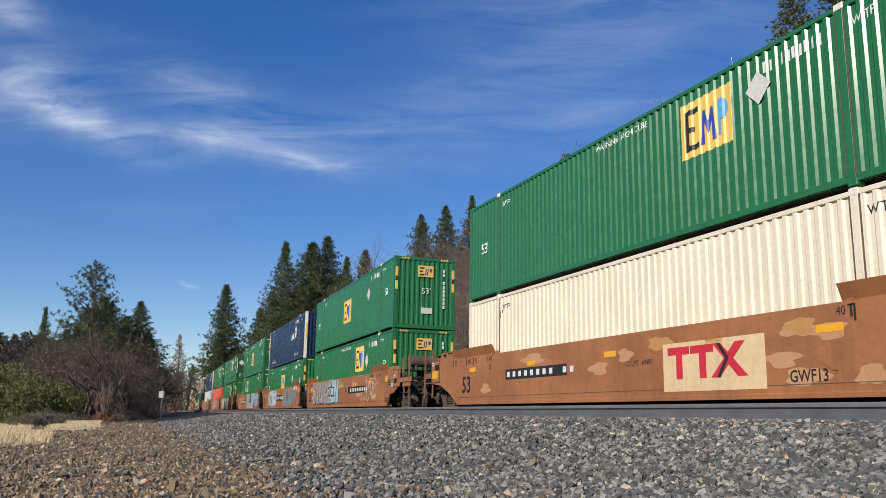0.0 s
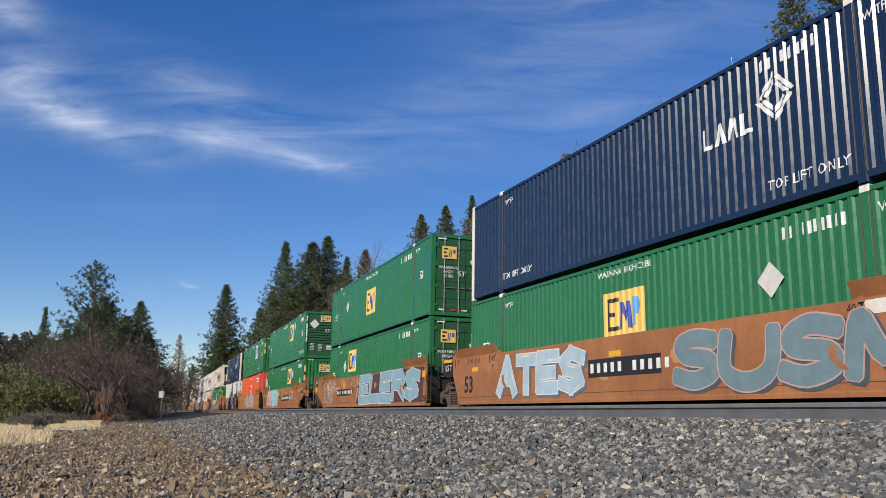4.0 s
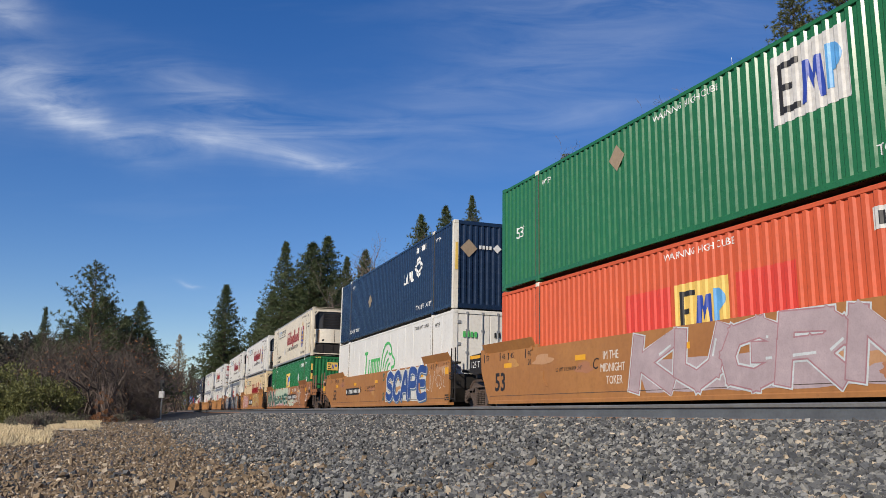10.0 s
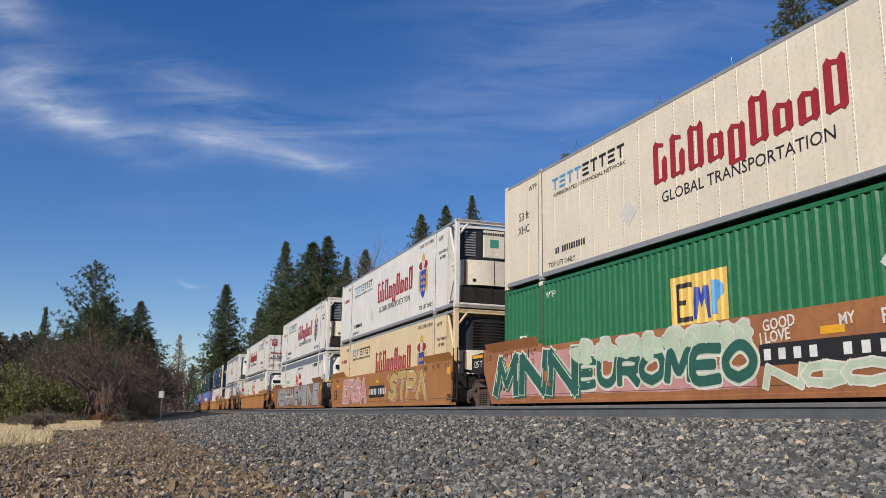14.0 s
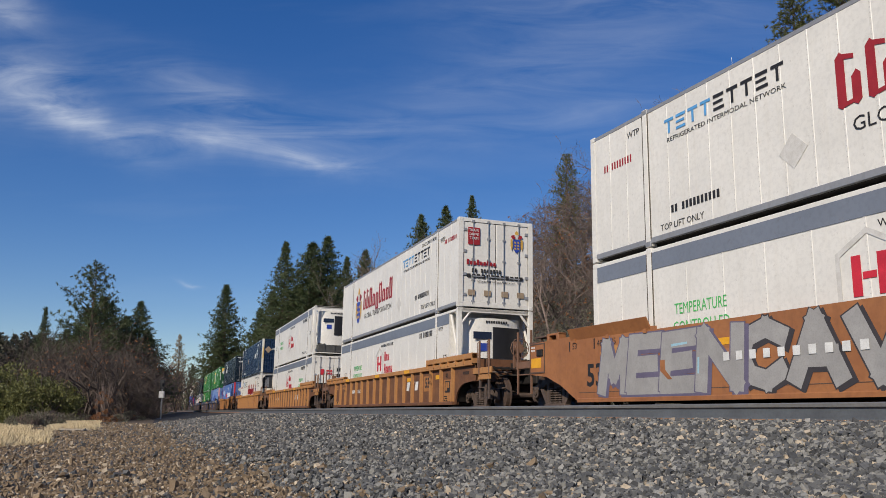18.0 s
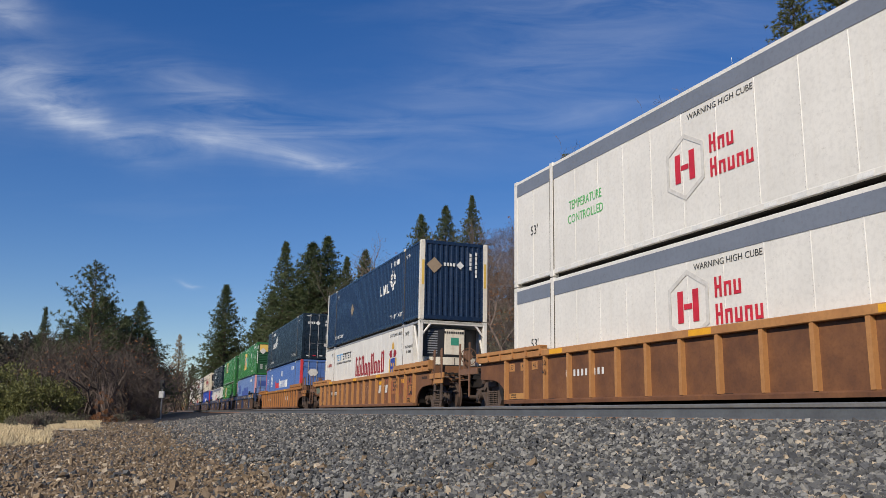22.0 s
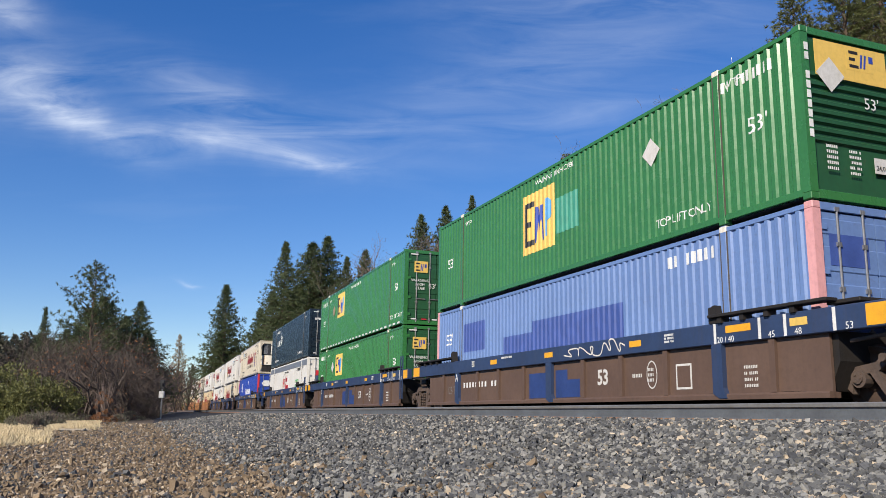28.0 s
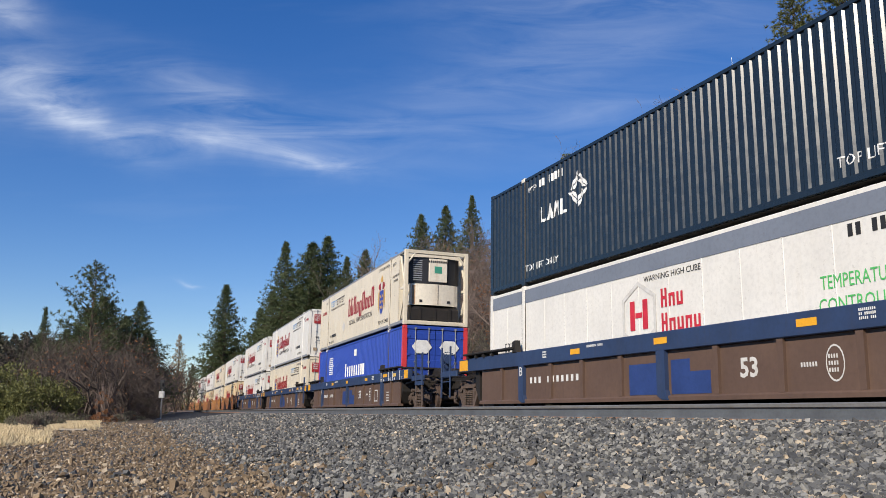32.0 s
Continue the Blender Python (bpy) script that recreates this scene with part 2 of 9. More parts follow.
def box(bm, x0, x1, y0, y1, z0, z1, bevel=0.0):
    vs = [bm.verts.new((x, y, z)) for z in (z0, z1) for y in (y0, y1) for x in (x0, x1)]
    fs = [bm.faces.new([vs[i] for i in f]) for f in ((0, 2, 3, 1), (4, 5, 7, 6), (0, 1, 5, 4), (2, 6, 7, 3), (0, 4, 6, 2), (1, 3, 7, 5))]
    if bevel:
        es = list({e for f in fs for e in f.edges})
        bmesh.ops.bevel(bm, geom=es, offset=bevel, segments=1, affect='EDGES', profile=0.5)


def prism(bm, pts, a, b, axis='y'):
    """An outline extruded: points (x, z) along y, (y, z) along x, or (x, y) along z."""
    def at(p, q):
        return {'y': (p[0], q, p[1]), 'x': (q, p[0], p[1]), 'z': (p[0], p[1], q)}[axis]
    v0 = [bm.verts.new(at(p, a)) for p in pts]
    v1 = [bm.verts.new(at(p, b)) for p in pts]
    bm.faces.new(v0)
    bm.faces.new(v1)
    n = len(pts)
    for i in range(n):
        bm.faces.new((v0[i], v0[(i + 1) % n], v1[(i + 1) % n], v1[i]))


def tube(bm, p0, p1, r, n=8, r1=None):
    p0, p1 = Vector(p0), Vector(p1)
    d = (p1 - p0).normalized()
    a = d.orthogonal().normalized()
    b = d.cross(a)
    r1 = r if r1 is None else r1
    rings = []
    for p, q in ((p0, r), (p1, r1)):
        rings.append([bm.verts.new(p + (a * math.cos(2 * math.pi * i / n) + b * math.sin(2 * math.pi * i / n)) * q) for i in range(n)])
    for i in range(n):
        bm.faces.new((rings[0][i], rings[0][(i + 1) % n], rings[1][(i + 1) % n], rings[1][i]))
    bm.faces.new(rings[0][::-1])
    bm.faces.new(rings[1])


def lathe(bm, prof, n=24):
    """(radius, y) outline turned round the y axis."""
    rings = [[bm.verts.new((r * math.cos(2 * math.pi * i / n), y, r * math.sin(2 * math.pi * i / n))) for i in range(n)] for r, y in prof]
    for a, b in zip(rings, rings[1:]):
        for i in range(n):
            bm.faces.new((a[i], a[(i + 1) % n], b[(i + 1) % n], b[i]))
    bm.faces.new(rings[0])
    bm.faces.new(rings[-1][::-1])


def text_mesh(body, size, mat, bold=0.0, shear=0.0):
    k = ("text", body, size, bold, mat.name)
    if k not in MESHES:
        cu = bpy.data.curves.new("lettering", 'FONT')
        cu.body, cu.size, cu.align_x, cu.align_y, cu.extrude, cu.offset, cu.shear = body, size, 'CENTER', 'CENTER', 0.001, bold, shear
        cu.resolution_u = 2
        ob = bpy.data.objects.new("lettering", cu)
        scene.collection.objects.link(ob)
        bpy.context.view_layer.update()
        me = bpy.data.meshes.new_from_object(ob.evaluated_get(bpy.context.evaluated_depsgraph_get()))
        bpy.data.objects.remove(ob)
        bpy.data.curves.remove(cu)
        me.materials.clear()
        me.materials.append(mat)
        MESHES[k] = me
    return MESHES[k]


RIBBED = set()          # names of the boxes with corrugated sides


def lettering(parent, body, size, mat, x, z, y=-1.301, stretch=1.0, end=False, bold=0.0, turn=0, shear=0.0):
    """Painted words on the side that faces the meadow (or on the leading end), centred at x, z (or y, z)."""
    if not end and y == -1.301 and parent.name in RIBBED:
        key = ("ribbed", body, size, mat.name, bold, round(x, 3), round(z, 3), stretch)
        if key not in MESHES:
            bm = bmesh.new()
            bm.from_mesh(text_mesh(body, size, mat, bold, shear))
            bm.transform(Matrix.Translation((x, -1.2885, z)) @ pose(0, 0, 0, 90, 0, 0) @ Matrix.Diagonal((stretch, 1, 1, 1)))
            conform(bm)
            me = bpy.data.meshes.new("lettering")
            bm.to_mesh(me)
            bm.free()
            me.materials.append(mat)
            MESHES[key] = me
        ob = new("lettering", MESHES[key])
        ob.parent = parent
        return ob
    ob = new("lettering", text_mesh(body, size, mat, bold, shear))
    ob.parent = parent
    if y == -1.301:
        y = -1.2925
    rot = pose(0, 0, 0, 90, 0, 90) if end else pose(0, 0, 0, 90, 0, 0)
    place = Matrix.Translation((8.086, x, z)) if end else Matrix.Translation((x, y, z))
    ob.matrix_local = place @ rot @ pose(0, 0, 0, 0, 0, turn) @ Matrix.Diagonal((stretch, 1, 1, 1))
    return ob
# ---------------------------------------------------------------- the track line
KNOTS = (-40, 0, 40, 80, 130, 180, 205, 215, 260, 270)
BENDS = (-0.00285, -0.00285, 0.0000156, -0.0002, 0.000332, 0.000416, -0.001, -0.0035, -0.0035, 0.0)
LINE_S = np.arange(-420.0, 720.0, 1.0)
_bend = np.interp(LINE_S, KNOTS, BENDS)
_bend[LINE_S < -40] = 0.0
_a = np.concatenate([[0], np.cumsum((_bend[1:] + _bend[:-1]) / 2)])
LINE_A = _a - _a[420] + radians(112.506)
_cx = np.concatenate([[0], np.cumsum((np.cos(LINE_A)[1:] + np.cos(LINE_A)[:-1]) / 2)])
_cy = np.concatenate([[0], np.cumsum((np.sin(LINE_A)[1:] + np.sin(LINE_A)[:-1]) / 2)])
LINE_X = 7.2266 + _cx - _cx[420]
LINE_Y = 12.0 + _cy - _cy[420]
RAIL_Z = 0.56          # head of the main track
CANT = 1.03
SPEED = 11.0758


def on_line(s, d=0.0):
    """The place at s metres up the line and d metres towards the meadow, and the line's direction."""
    x, y, a = np.interp(s, LINE_S, LINE_X), np.interp(s, LINE_S, LINE_Y), np.interp(s, LINE_S, LINE_A)
    return x - np.sin(a) * d, y + np.cos(a) * d, a


def line_coords(x, y):
    """s and d of places on the ground (arrays)."""
    x, y = np.atleast_1d(x).astype(float), np.atleast_1d(y).astype(float)
    s = np.empty_like(x)
    d = np.empty_like(x)
    for i in range(0, len(x), 4000):
        dx = x[i:i + 4000, None] - LINE_X[None, ::4]
        dy = y[i:i + 4000, None] - LINE_Y[None, ::4]
        j = np.argmin(dx * dx + dy * dy, 1) * 4
        a = LINE_A[j]
        ex, ey = x[i:i + 4000] - LINE_X[j], y[i:i + 4000] - LINE_Y[j]
        s[i:i + 4000] = LINE_S[j] + ex * np.cos(a) + ey * np.sin(a)
        d[i:i + 4000] = -ex * np.sin(a) + ey * np.cos(a)
    return s, d


def smooth(x, a, b):
    t = np.clip((x - a) / (b - a), 0, 1)
    return t * t * (3 - 2 * t)


def wave(x, y, k, seed=0.0):
    return (np.sin(x * k + seed) * np.cos(y * k * 1.3 + 2 * seed) + np.sin((x + y) * k * 0.7 + 3.1 * seed) * 0.7 + np.cos((x - 0.6 * y) * k * 1.9 + seed) * 0.4) / 2.1


def ground_z(x, y):
    """Height of the ground: a flat beside the line, the meadow falling away, the wooded hill beyond the line."""
    s, d = line_coords(x, y)
    x, y = np.atleast_1d(x), np.atleast_1d(y)
    z = 0.04 * wave(x, y, 0.45, 1.0) + 0.012 * wave(x, y, 2.3, 2.0)
    z = z - 0.38 * smooth(d, 11.5, 26)
    far = np.hypot(x, y)
    z = z + smooth(far, 110, 330) * 20 * smooth(-np.arctan2(x, y), 0.36, 0.45)           # distant ridge behind the meadow
    near = 1 - smooth(s, 60, 180)
    rise = np.maximum(0, -d - 6.0)
    hill = (0.72 * near + 0.13) * rise
    cap = 5 + 27 * near
    hill = cap * (1 - np.exp(-hill / cap)) + 0.25 * wave(x, y, 0.22, 3.0) * smooth(-d, 10, 20)
    z = z + np.where(d < -6.0, hill, 0) - 0.3 * smooth(-d, 4.2, 5) * (1 - smooth(-d, 5.6, 7))
    # cleared lower under the ballast
    z = z - 0.25 * (1 - smooth(np.abs(d - 3), 4.5, 6.2))
    return z


def bed_z(d):
    """Cross-section of the ballast, from the hill side to the meadow side."""
    return np.interp(d, (-5.5, -4.2, -2.2, -1.8, 1.8, 2.4, 5.75, 6.4, 9.6, 10.6), (-0.3, 0.05, 0.35, 0.36, 0.37, 0.39, 0.478, 0.44, 0.04, -0.25))
STAIN = material("rust_run_stain", (0.34, 0.17, 0.08), (0.5, 0.36, 0.22), rough=0.7, scale=6)

# ---------------------------------------------------------------- containers (origin: middle of the base; x ahead, -y the meadow side)
HL, HWID, HT = 8.077, 1.295, 2.896
SECTIONS = ((-7.94, -6.12), (-5.94, 5.94), (6.12, 7.94))


def ribs(a, b, pitch=0.22, depth=0.031):
    """Trapezoid corrugation between a and b: (place, depth inwards) breakpoints."""
    n = max(1, round((b - a) / pitch))
    p = (b - a) / n
    out = []
    for i in range(n):
        x = a + i * p
        out += [(x, 0.0), (x + 0.33 * p, 0.0), (x + 0.50 * p, depth), (x + 0.83 * p, depth)]
    out.append((b, 0.0))
    return out


RIB_X, RIB_D = zip(*[q for a, b in SECTIONS for q in ribs(a, b)])


def conform(bm):
    """Lay paint shapes into the ribs of the side: cut at every fold and follow the depth."""
    xs = [v.co.x for v in bm.verts]
    lo, hi = min(xs), max(xs)
    for x in RIB_X:
        if lo + 1e-3 < x < hi - 1e-3:
            bmesh.ops.bisect_plane(bm, geom=bm.verts[:] + bm.edges[:] + bm.faces[:], plane_co=(x, 0, 0), plane_no=(1, 0, 0))
    for v in bm.verts:
        v.co.y += float(np.interp(v.co.x, RIB_X, RIB_D))


def painted(build):
    return lambda bm: (build(bm), conform(bm))


def build_ribbed_side(bm, sections=SECTIONS, z0=0.165, z1=2.80):
    prev = None
    for a, b in sections:
        for x, d in ribs(a, b):
            pair = (bm.verts.new((x, -1.285 + d, z0)), bm.verts.new((x, -1.285 + d, z1)))
            if prev:
                bm.faces.new((prev[0], pair[0], pair[1], prev[1]))
            prev = pair


SHORT = SECTIONS[:2] + ((6.12, 7.28),)
SHORT_BACK = ((-7.28, -6.12),) + SECTIONS[1:]


def build_flat_side(bm, sections=SECTIONS, pitch=0.99):
    """Riveted sheet side: panels with thin raised seams."""
    prev = None
    for a, b in sections:
        n = max(1, round((b - a) / pitch))
        pts = [(a, 0.0)]
        for i in range(1, n):
            x = a + (b - a) * i / n
            pts += [(x - 0.024, 0.0), (x - 0.018, -0.005), (x + 0.018, -0.005), (x + 0.024, 0.0)]
        for x, d in pts + [(b, 0.0)]:
            pair = (bm.verts.new((x, -1.285 + d, 0.165)), bm.verts.new((x, -1.285 + d, 2.80)))
            if prev:
                bm.faces.new((prev[0], pair[0], pair[1], prev[1]))
            prev = pair


def build_seam_rivets(bm, pitch=0.99):
    for a, b in SECTIONS:
        n = max(1, round((b - a) / pitch))
        for i in range(1, n):
            x = a + (b - a) * i / n
            z = 0.22
            while z < 2.78:
                box(bm, x - 0.009, x + 0.009, -1.2935, -1.290, z, z + 0.018)
                z += 0.085


def build_rail(bm, z0, z1):
    box(bm, -HL + 0.16, HL - 0.16, -1.293, -1.215, z0, z1, 0.008)


def build_post(bm):
    prism(bm, ((HL - 0.17, -1.295), (HL - 0.004, -1.295), (HL - 0.004, -1.135), (HL - 0.05, -1.135), (HL - 0.05, -1.25), (HL - 0.17, -1.25)), 0.12, 2.78, 'z')


def build_mid_post(bm):
    box(bm, 6.035 - 0.070, 6.035 + 0.070, -1.306, -1.22, 0.0, 2.90, 0.006)
    for x in (6.035 - 0.085, 6.035 + 0.085):
        box(bm, x - 0.012, x + 0.012, -1.280, -1.22, 0.02, 2.88)


SEAM_SHADE = material("shaded_seam", (0.060, 0.052, 0.044), (0.12, 0.10, 0.08), rough=0.8, scale=5)


def build_post_seam(bm):
    """Dark strips that paint in the shade of the joint beside the middle post."""
    for x in (6.035 - 0.088, 6.035 + 0.088):
        box(bm, x - 0.010, x + 0.010, -1.300, -1.285, 0.16, 2.80)


def build_casting(bm):
    box(bm, -0.089, 0.089, -0.081, 0.081, -0.059, 0.059, 0.012)
    tube(bm, (0, -0.082, 0), (0, -0.0835, 0), 0.032, 8)
    tube(bm, (0.0895, 0, 0), (0.091, 0, 0), 0.032, 8)


def build_roof(bm, x1=7.95):
    prev = None
    for x, d in ribs(-7.95, x1, 0.42, 0.02):
        pair = (bm.verts.new((x, -1.21, 2.872 - d)), bm.verts.new((x, 1.21, 2.872 - d)))
        if prev:
            bm.faces.new((prev[0], pair[0], pair[1], prev[1]))
        prev = pair


def build_floor(bm):
    box(bm, -7.95, 7.95, -1.21, 1.21, 0.06, 0.15)


def build_end_sill(bm, z0, z1):
    box(bm, HL - 0.14, HL - 0.01, -1.135, 1.135, z0, z1, 0.008)


def build_ribbed_end(bm):
    prev = None
    for y, d in ribs(-1.135, 1.135, 0.206, 0.036):
        pair = (bm.verts.new((HL - 0.02 - d, y, 0.17)), bm.verts.new((HL - 0.02 - d, y, 2.76)))
        if prev:
            bm.faces.new((prev[0], pair[0], pair[1], prev[1]))
        prev = pair


def build_barred_end(bm):
    """Plain upper panel, horizontal ribs across the middle."""
    pts = [(0.17, 0.0)]
    for i in range(8):
        z = 0.95 + i * 0.155
        pts += [(z, 0.0), (z + 0.03, 0.045), (z + 0.09, 0.045), (z + 0.12, 0.0)]
    prev = None
    for z, d in pts + [(2.76, 0.0)]:
        pair = (bm.verts.new((HL - 0.06 + d, -1.135, z)), bm.verts.new((HL - 0.06 + d, 1.135, z)))
        if prev:
            bm.faces.new((prev[0], pair[0], pair[1], prev[1]))
        prev = pair


def build_door(bm):
    """One leaf, hinged at -y: a single sheet with shallow pressed fields."""
    prof = [(HL - 0.075, 0.19), (HL - 0.045, 0.19)]
    for z0, z1 in ((0.25, 0.42), (0.60, 1.02), (1.20, 1.62), (1.80, 2.20), (2.38, 2.64)):
        prof += [(HL - 0.045, z0), (HL - 0.03, z0 + 0.02), (HL - 0.03, z1 - 0.02), (HL - 0.045, z1)]
    prof += [(HL - 0.045, 2.74), (HL - 0.075, 2.74)]
    prism(bm, prof, -1.125, -0.012, 'y')


def build_plain_door(bm):
    box(bm, HL - 0.075, HL - 0.035, -1.125, -0.012, 0.17, 2.76, 0.01)


def build_rod(bm):
    tube(bm, (HL - 0.012, 0, 0.10), (HL - 0.012, 0, 2.82), 0.019, 8)
    for z in (0.16, 0.85, 1.50, 2.2, 2.76):
        box(bm, HL - 0.035, HL + 0.004, -0.045, 0.045, z, z + 0.07)
    box(bm, HL - 0.012, HL + 0.012, -0.02, 0.36, 0.98, 1.015)


def build_hinge(bm):
    box(bm, HL - 0.04, HL - 0.005, -1.165, -1.02, -0.05, 0.05, 0.006)


def build_frame_post(bm):
    """Open end frame of a refrigerated box: outer post with two braces back to the body."""
    box(bm, HL - 0.16, HL, -1.295, -1.15, 0.0, 2.896, 0.01)
    tube(bm, (HL - 0.08, -1.24, 1.46), (HL - 0.72, -1.24, 2.72), 0.045, 6)
    tube(bm, (HL - 0.08, -1.24, 1.42), (HL - 0.72, -1.24, 0.20), 0.045, 6)
    box(bm, HL - 0.62, HL - 0.10, -1.27, -1.21, 1.39, 1.49)


def build_frame_bars(bm):
    box(bm, HL - 0.12, HL - 0.01, -1.15, 1.15, 2.79, 2.89, 0.01)
    box(bm, HL - 0.12, HL - 0.01, -1.15, 1.15, 0.02, 0.13, 0.01)
    for sy in (-1, 1):
        tube(bm, (HL - 0.05, sy * 1.16, 2.40), (HL - 0.05, sy * 0.86, 2.78), 0.04, 6)


def build_recess_wall(bm):
    box(bm, HL - 0.80, HL - 0.76, -1.25, 1.25, 0.13, 2.86)


def build_unit_shell(bm):
    """Cooling unit: rounded front, narrower at the foot."""
    n = 12
    prof = [(-0.98 + 1.96 * i / n, 0.20 * math.sin(math.pi * i / n) ** 0.7) for i in range(n + 1)]
    pts = [(HL - 0.74, -0.98)] + [(HL - 0.36 + d, y) for y, d in prof] + [(HL - 0.74, 0.98)]
    prism(bm, pts, 0.80, 1.62, 'z')


def build_unit_cap(bm):
    n = 12
    prof = [(-1.02 + 2.04 * i / n, 0.21 * math.sin(math.pi * i / n) ** 0.7) for i in range(n + 1)]
    pts = [(HL - 0.74, -1.02)] + [(HL - 0.37 + d, y) for y, d in prof] + [(HL - 0.74, 1.02)]
    prism(bm, pts, 1.64, 2.66, 'z')


def build_unit_slats(bm):
    for i in range(9):
        z = 1.74 + i * 0.095
        box(bm, HL - 0.20, HL - 0.145, -0.62, 0.62, z, z + 0.045)


def build_unit_panel(bm):
    box(bm, HL - 0.2, HL - 0.14, -0.28, 0.48, 1.70, 2.62, 0.02)


def build_unit_side_grille(bm):
    for i in range(10):
        z = 1.74 + i * 0.085
        box(bm, HL - 0.30, HL - 0.21, -0.88, -0.38, z, z + 0.04)


def build_fuel_tray(bm):
    prism(bm, ((HL - 0.74, 0.16), (HL - 0.20, 0.16), (HL - 0.16, 0.22), (HL - 0.16, 0.62), (HL - 0.3, 0.74), (HL - 0.74, 0.74)), -0.95, 0.95, 'y')
    for y in (-0.6, 0.0, 0.6):
        box(bm, HL - 0.16, HL - 0.13, y - 0.05, y + 0.05, 0.16, 0.70)


def build_drum(bm):
    """Round dark shroud over one half of the cooling unit."""
    n = 16
    pts = [(HL - 0.74, -0.06)] + [(HL - 0.40 + 0.33 * math.sin(math.pi * (y + 1.0) / 2.0) ** 0.6, y) for y in np.linspace(-0.06, 0.99, n)] + [(HL - 0.74, 0.99)]
    prism(bm, pts, 1.22, 2.34, 'z')


def build_round_unit(bm):
    n = 16
    pts = [(HL - 0.74, -1.0)] + [(HL - 0.42 + 0.30 * math.sin(math.pi * i / n) ** 0.6, -1.0 + 2.0 * i / n) for i in range(n + 1)] + [(HL - 0.74, 1.0)]
    prism(bm, pts, 0.62, 2.62, 'z')


def build_diamond(bm):
    for v in (0.30,):
        prism(bm, ((0, -v), (v, 0), (0, v), (-v, 0)), -0.004, 0.0, 'y')


def plate(bm, x0, x1, z0, z1, y=-1.292, ribbed=True, th=0.004):
    """A painted field that follows the ribs of the side."""
    if not ribbed:
        box(bm, x0, x1, y - th, y, z0, z1)
        return
    pts = [q for a, b in SECTIONS for q in ribs(a, b)]
    px, pd = [p[0] for p in pts], [p[1] for p in pts]
    br = [x0] + [x for x in px if x0 + 1e-4 < x < x1 - 1e-4] + [x1]
    prev = None
    for x in br:
        d = float(np.interp(x, px, pd))
        pair = (bm.verts.new((x, -1.2895 + d, z0)), bm.verts.new((x, -1.2895 + d, z1)))
        if prev:
            bm.faces.new((prev[0], pair[0], pair[1], prev[1]))
        prev = pair


def field(parent, name, x0, x1, z0, z1, mat, ribbed=True, label="", y=-1.292):
    return piece(name, f"{name}_{x0:.2f}_{x1:.2f}_{z0:.2f}_{z1:.2f}_{ribbed}_{y:.3f}", lambda bm: plate(bm, x0, x1, z0, z1, y, ribbed), mat, parent, None, label)


def end_field(parent, name, y0, y1, z0, z1, mat, x=HL + 0.004, label=""):
    return piece(name, f"end_{name}_{y0:.2f}_{y1:.2f}_{z0:.2f}_{z1:.2f}_{x:.3f}", lambda bm: box(bm, x - 0.006, x, y0, y1, z0, z1), mat, parent, None, label)


def glyph_bars(parent, x, z, n, h, mat, gap=0.3, y=-1.299, seed=1, aspect=0.62, end=False, vertical=False):
    """A line of serial marks as plain bars."""
    def build(bm):
        w = h * aspect
        for i in range(n):
            if (i * 7 + seed) % 11 == 4 and n > 6:
                continue
            o = i * w * (1 + gap) + 0.12 * w
            if end:
                if vertical:
                    box(bm, HL + 0.001, HL + 0.005, -w / 2, w / 2, -i * h * 1.25 - h, -i * h * 1.25)
                else:
                    box(bm, HL + 0.001, HL + 0.005, o, o + 0.72 * w, -h / 2, h / 2)
            else:
                box(bm, o, o + 0.72 * w, -0.004, 0, -h / 2, h / 2)

    def on_ribs(bm):
        build(bm)
        bmesh.ops.translate(bm, verts=bm.verts, vec=(x, -1.2875, z))
        conform(bm)
    if not end and y == -1.299 and parent.name in RIBBED:
        return tagged(piece("serial_mark", f"rbars_{n}_{h}_{gap}_{seed}_{aspect}_{x:.2f}_{z:.2f}", on_ribs, mat, parent), kind="stuff")
    y = -1.2895 if y == -1.299 else y
    at = Matrix.Translation((0, x, z)) if end else Matrix.Translation((x, y, z))
    return tagged(piece("serial_mark", f"bars_{n}_{h}_{gap}_{seed}_{aspect}_{end}_{vertical}", build, mat, parent, at), kind="stuff")


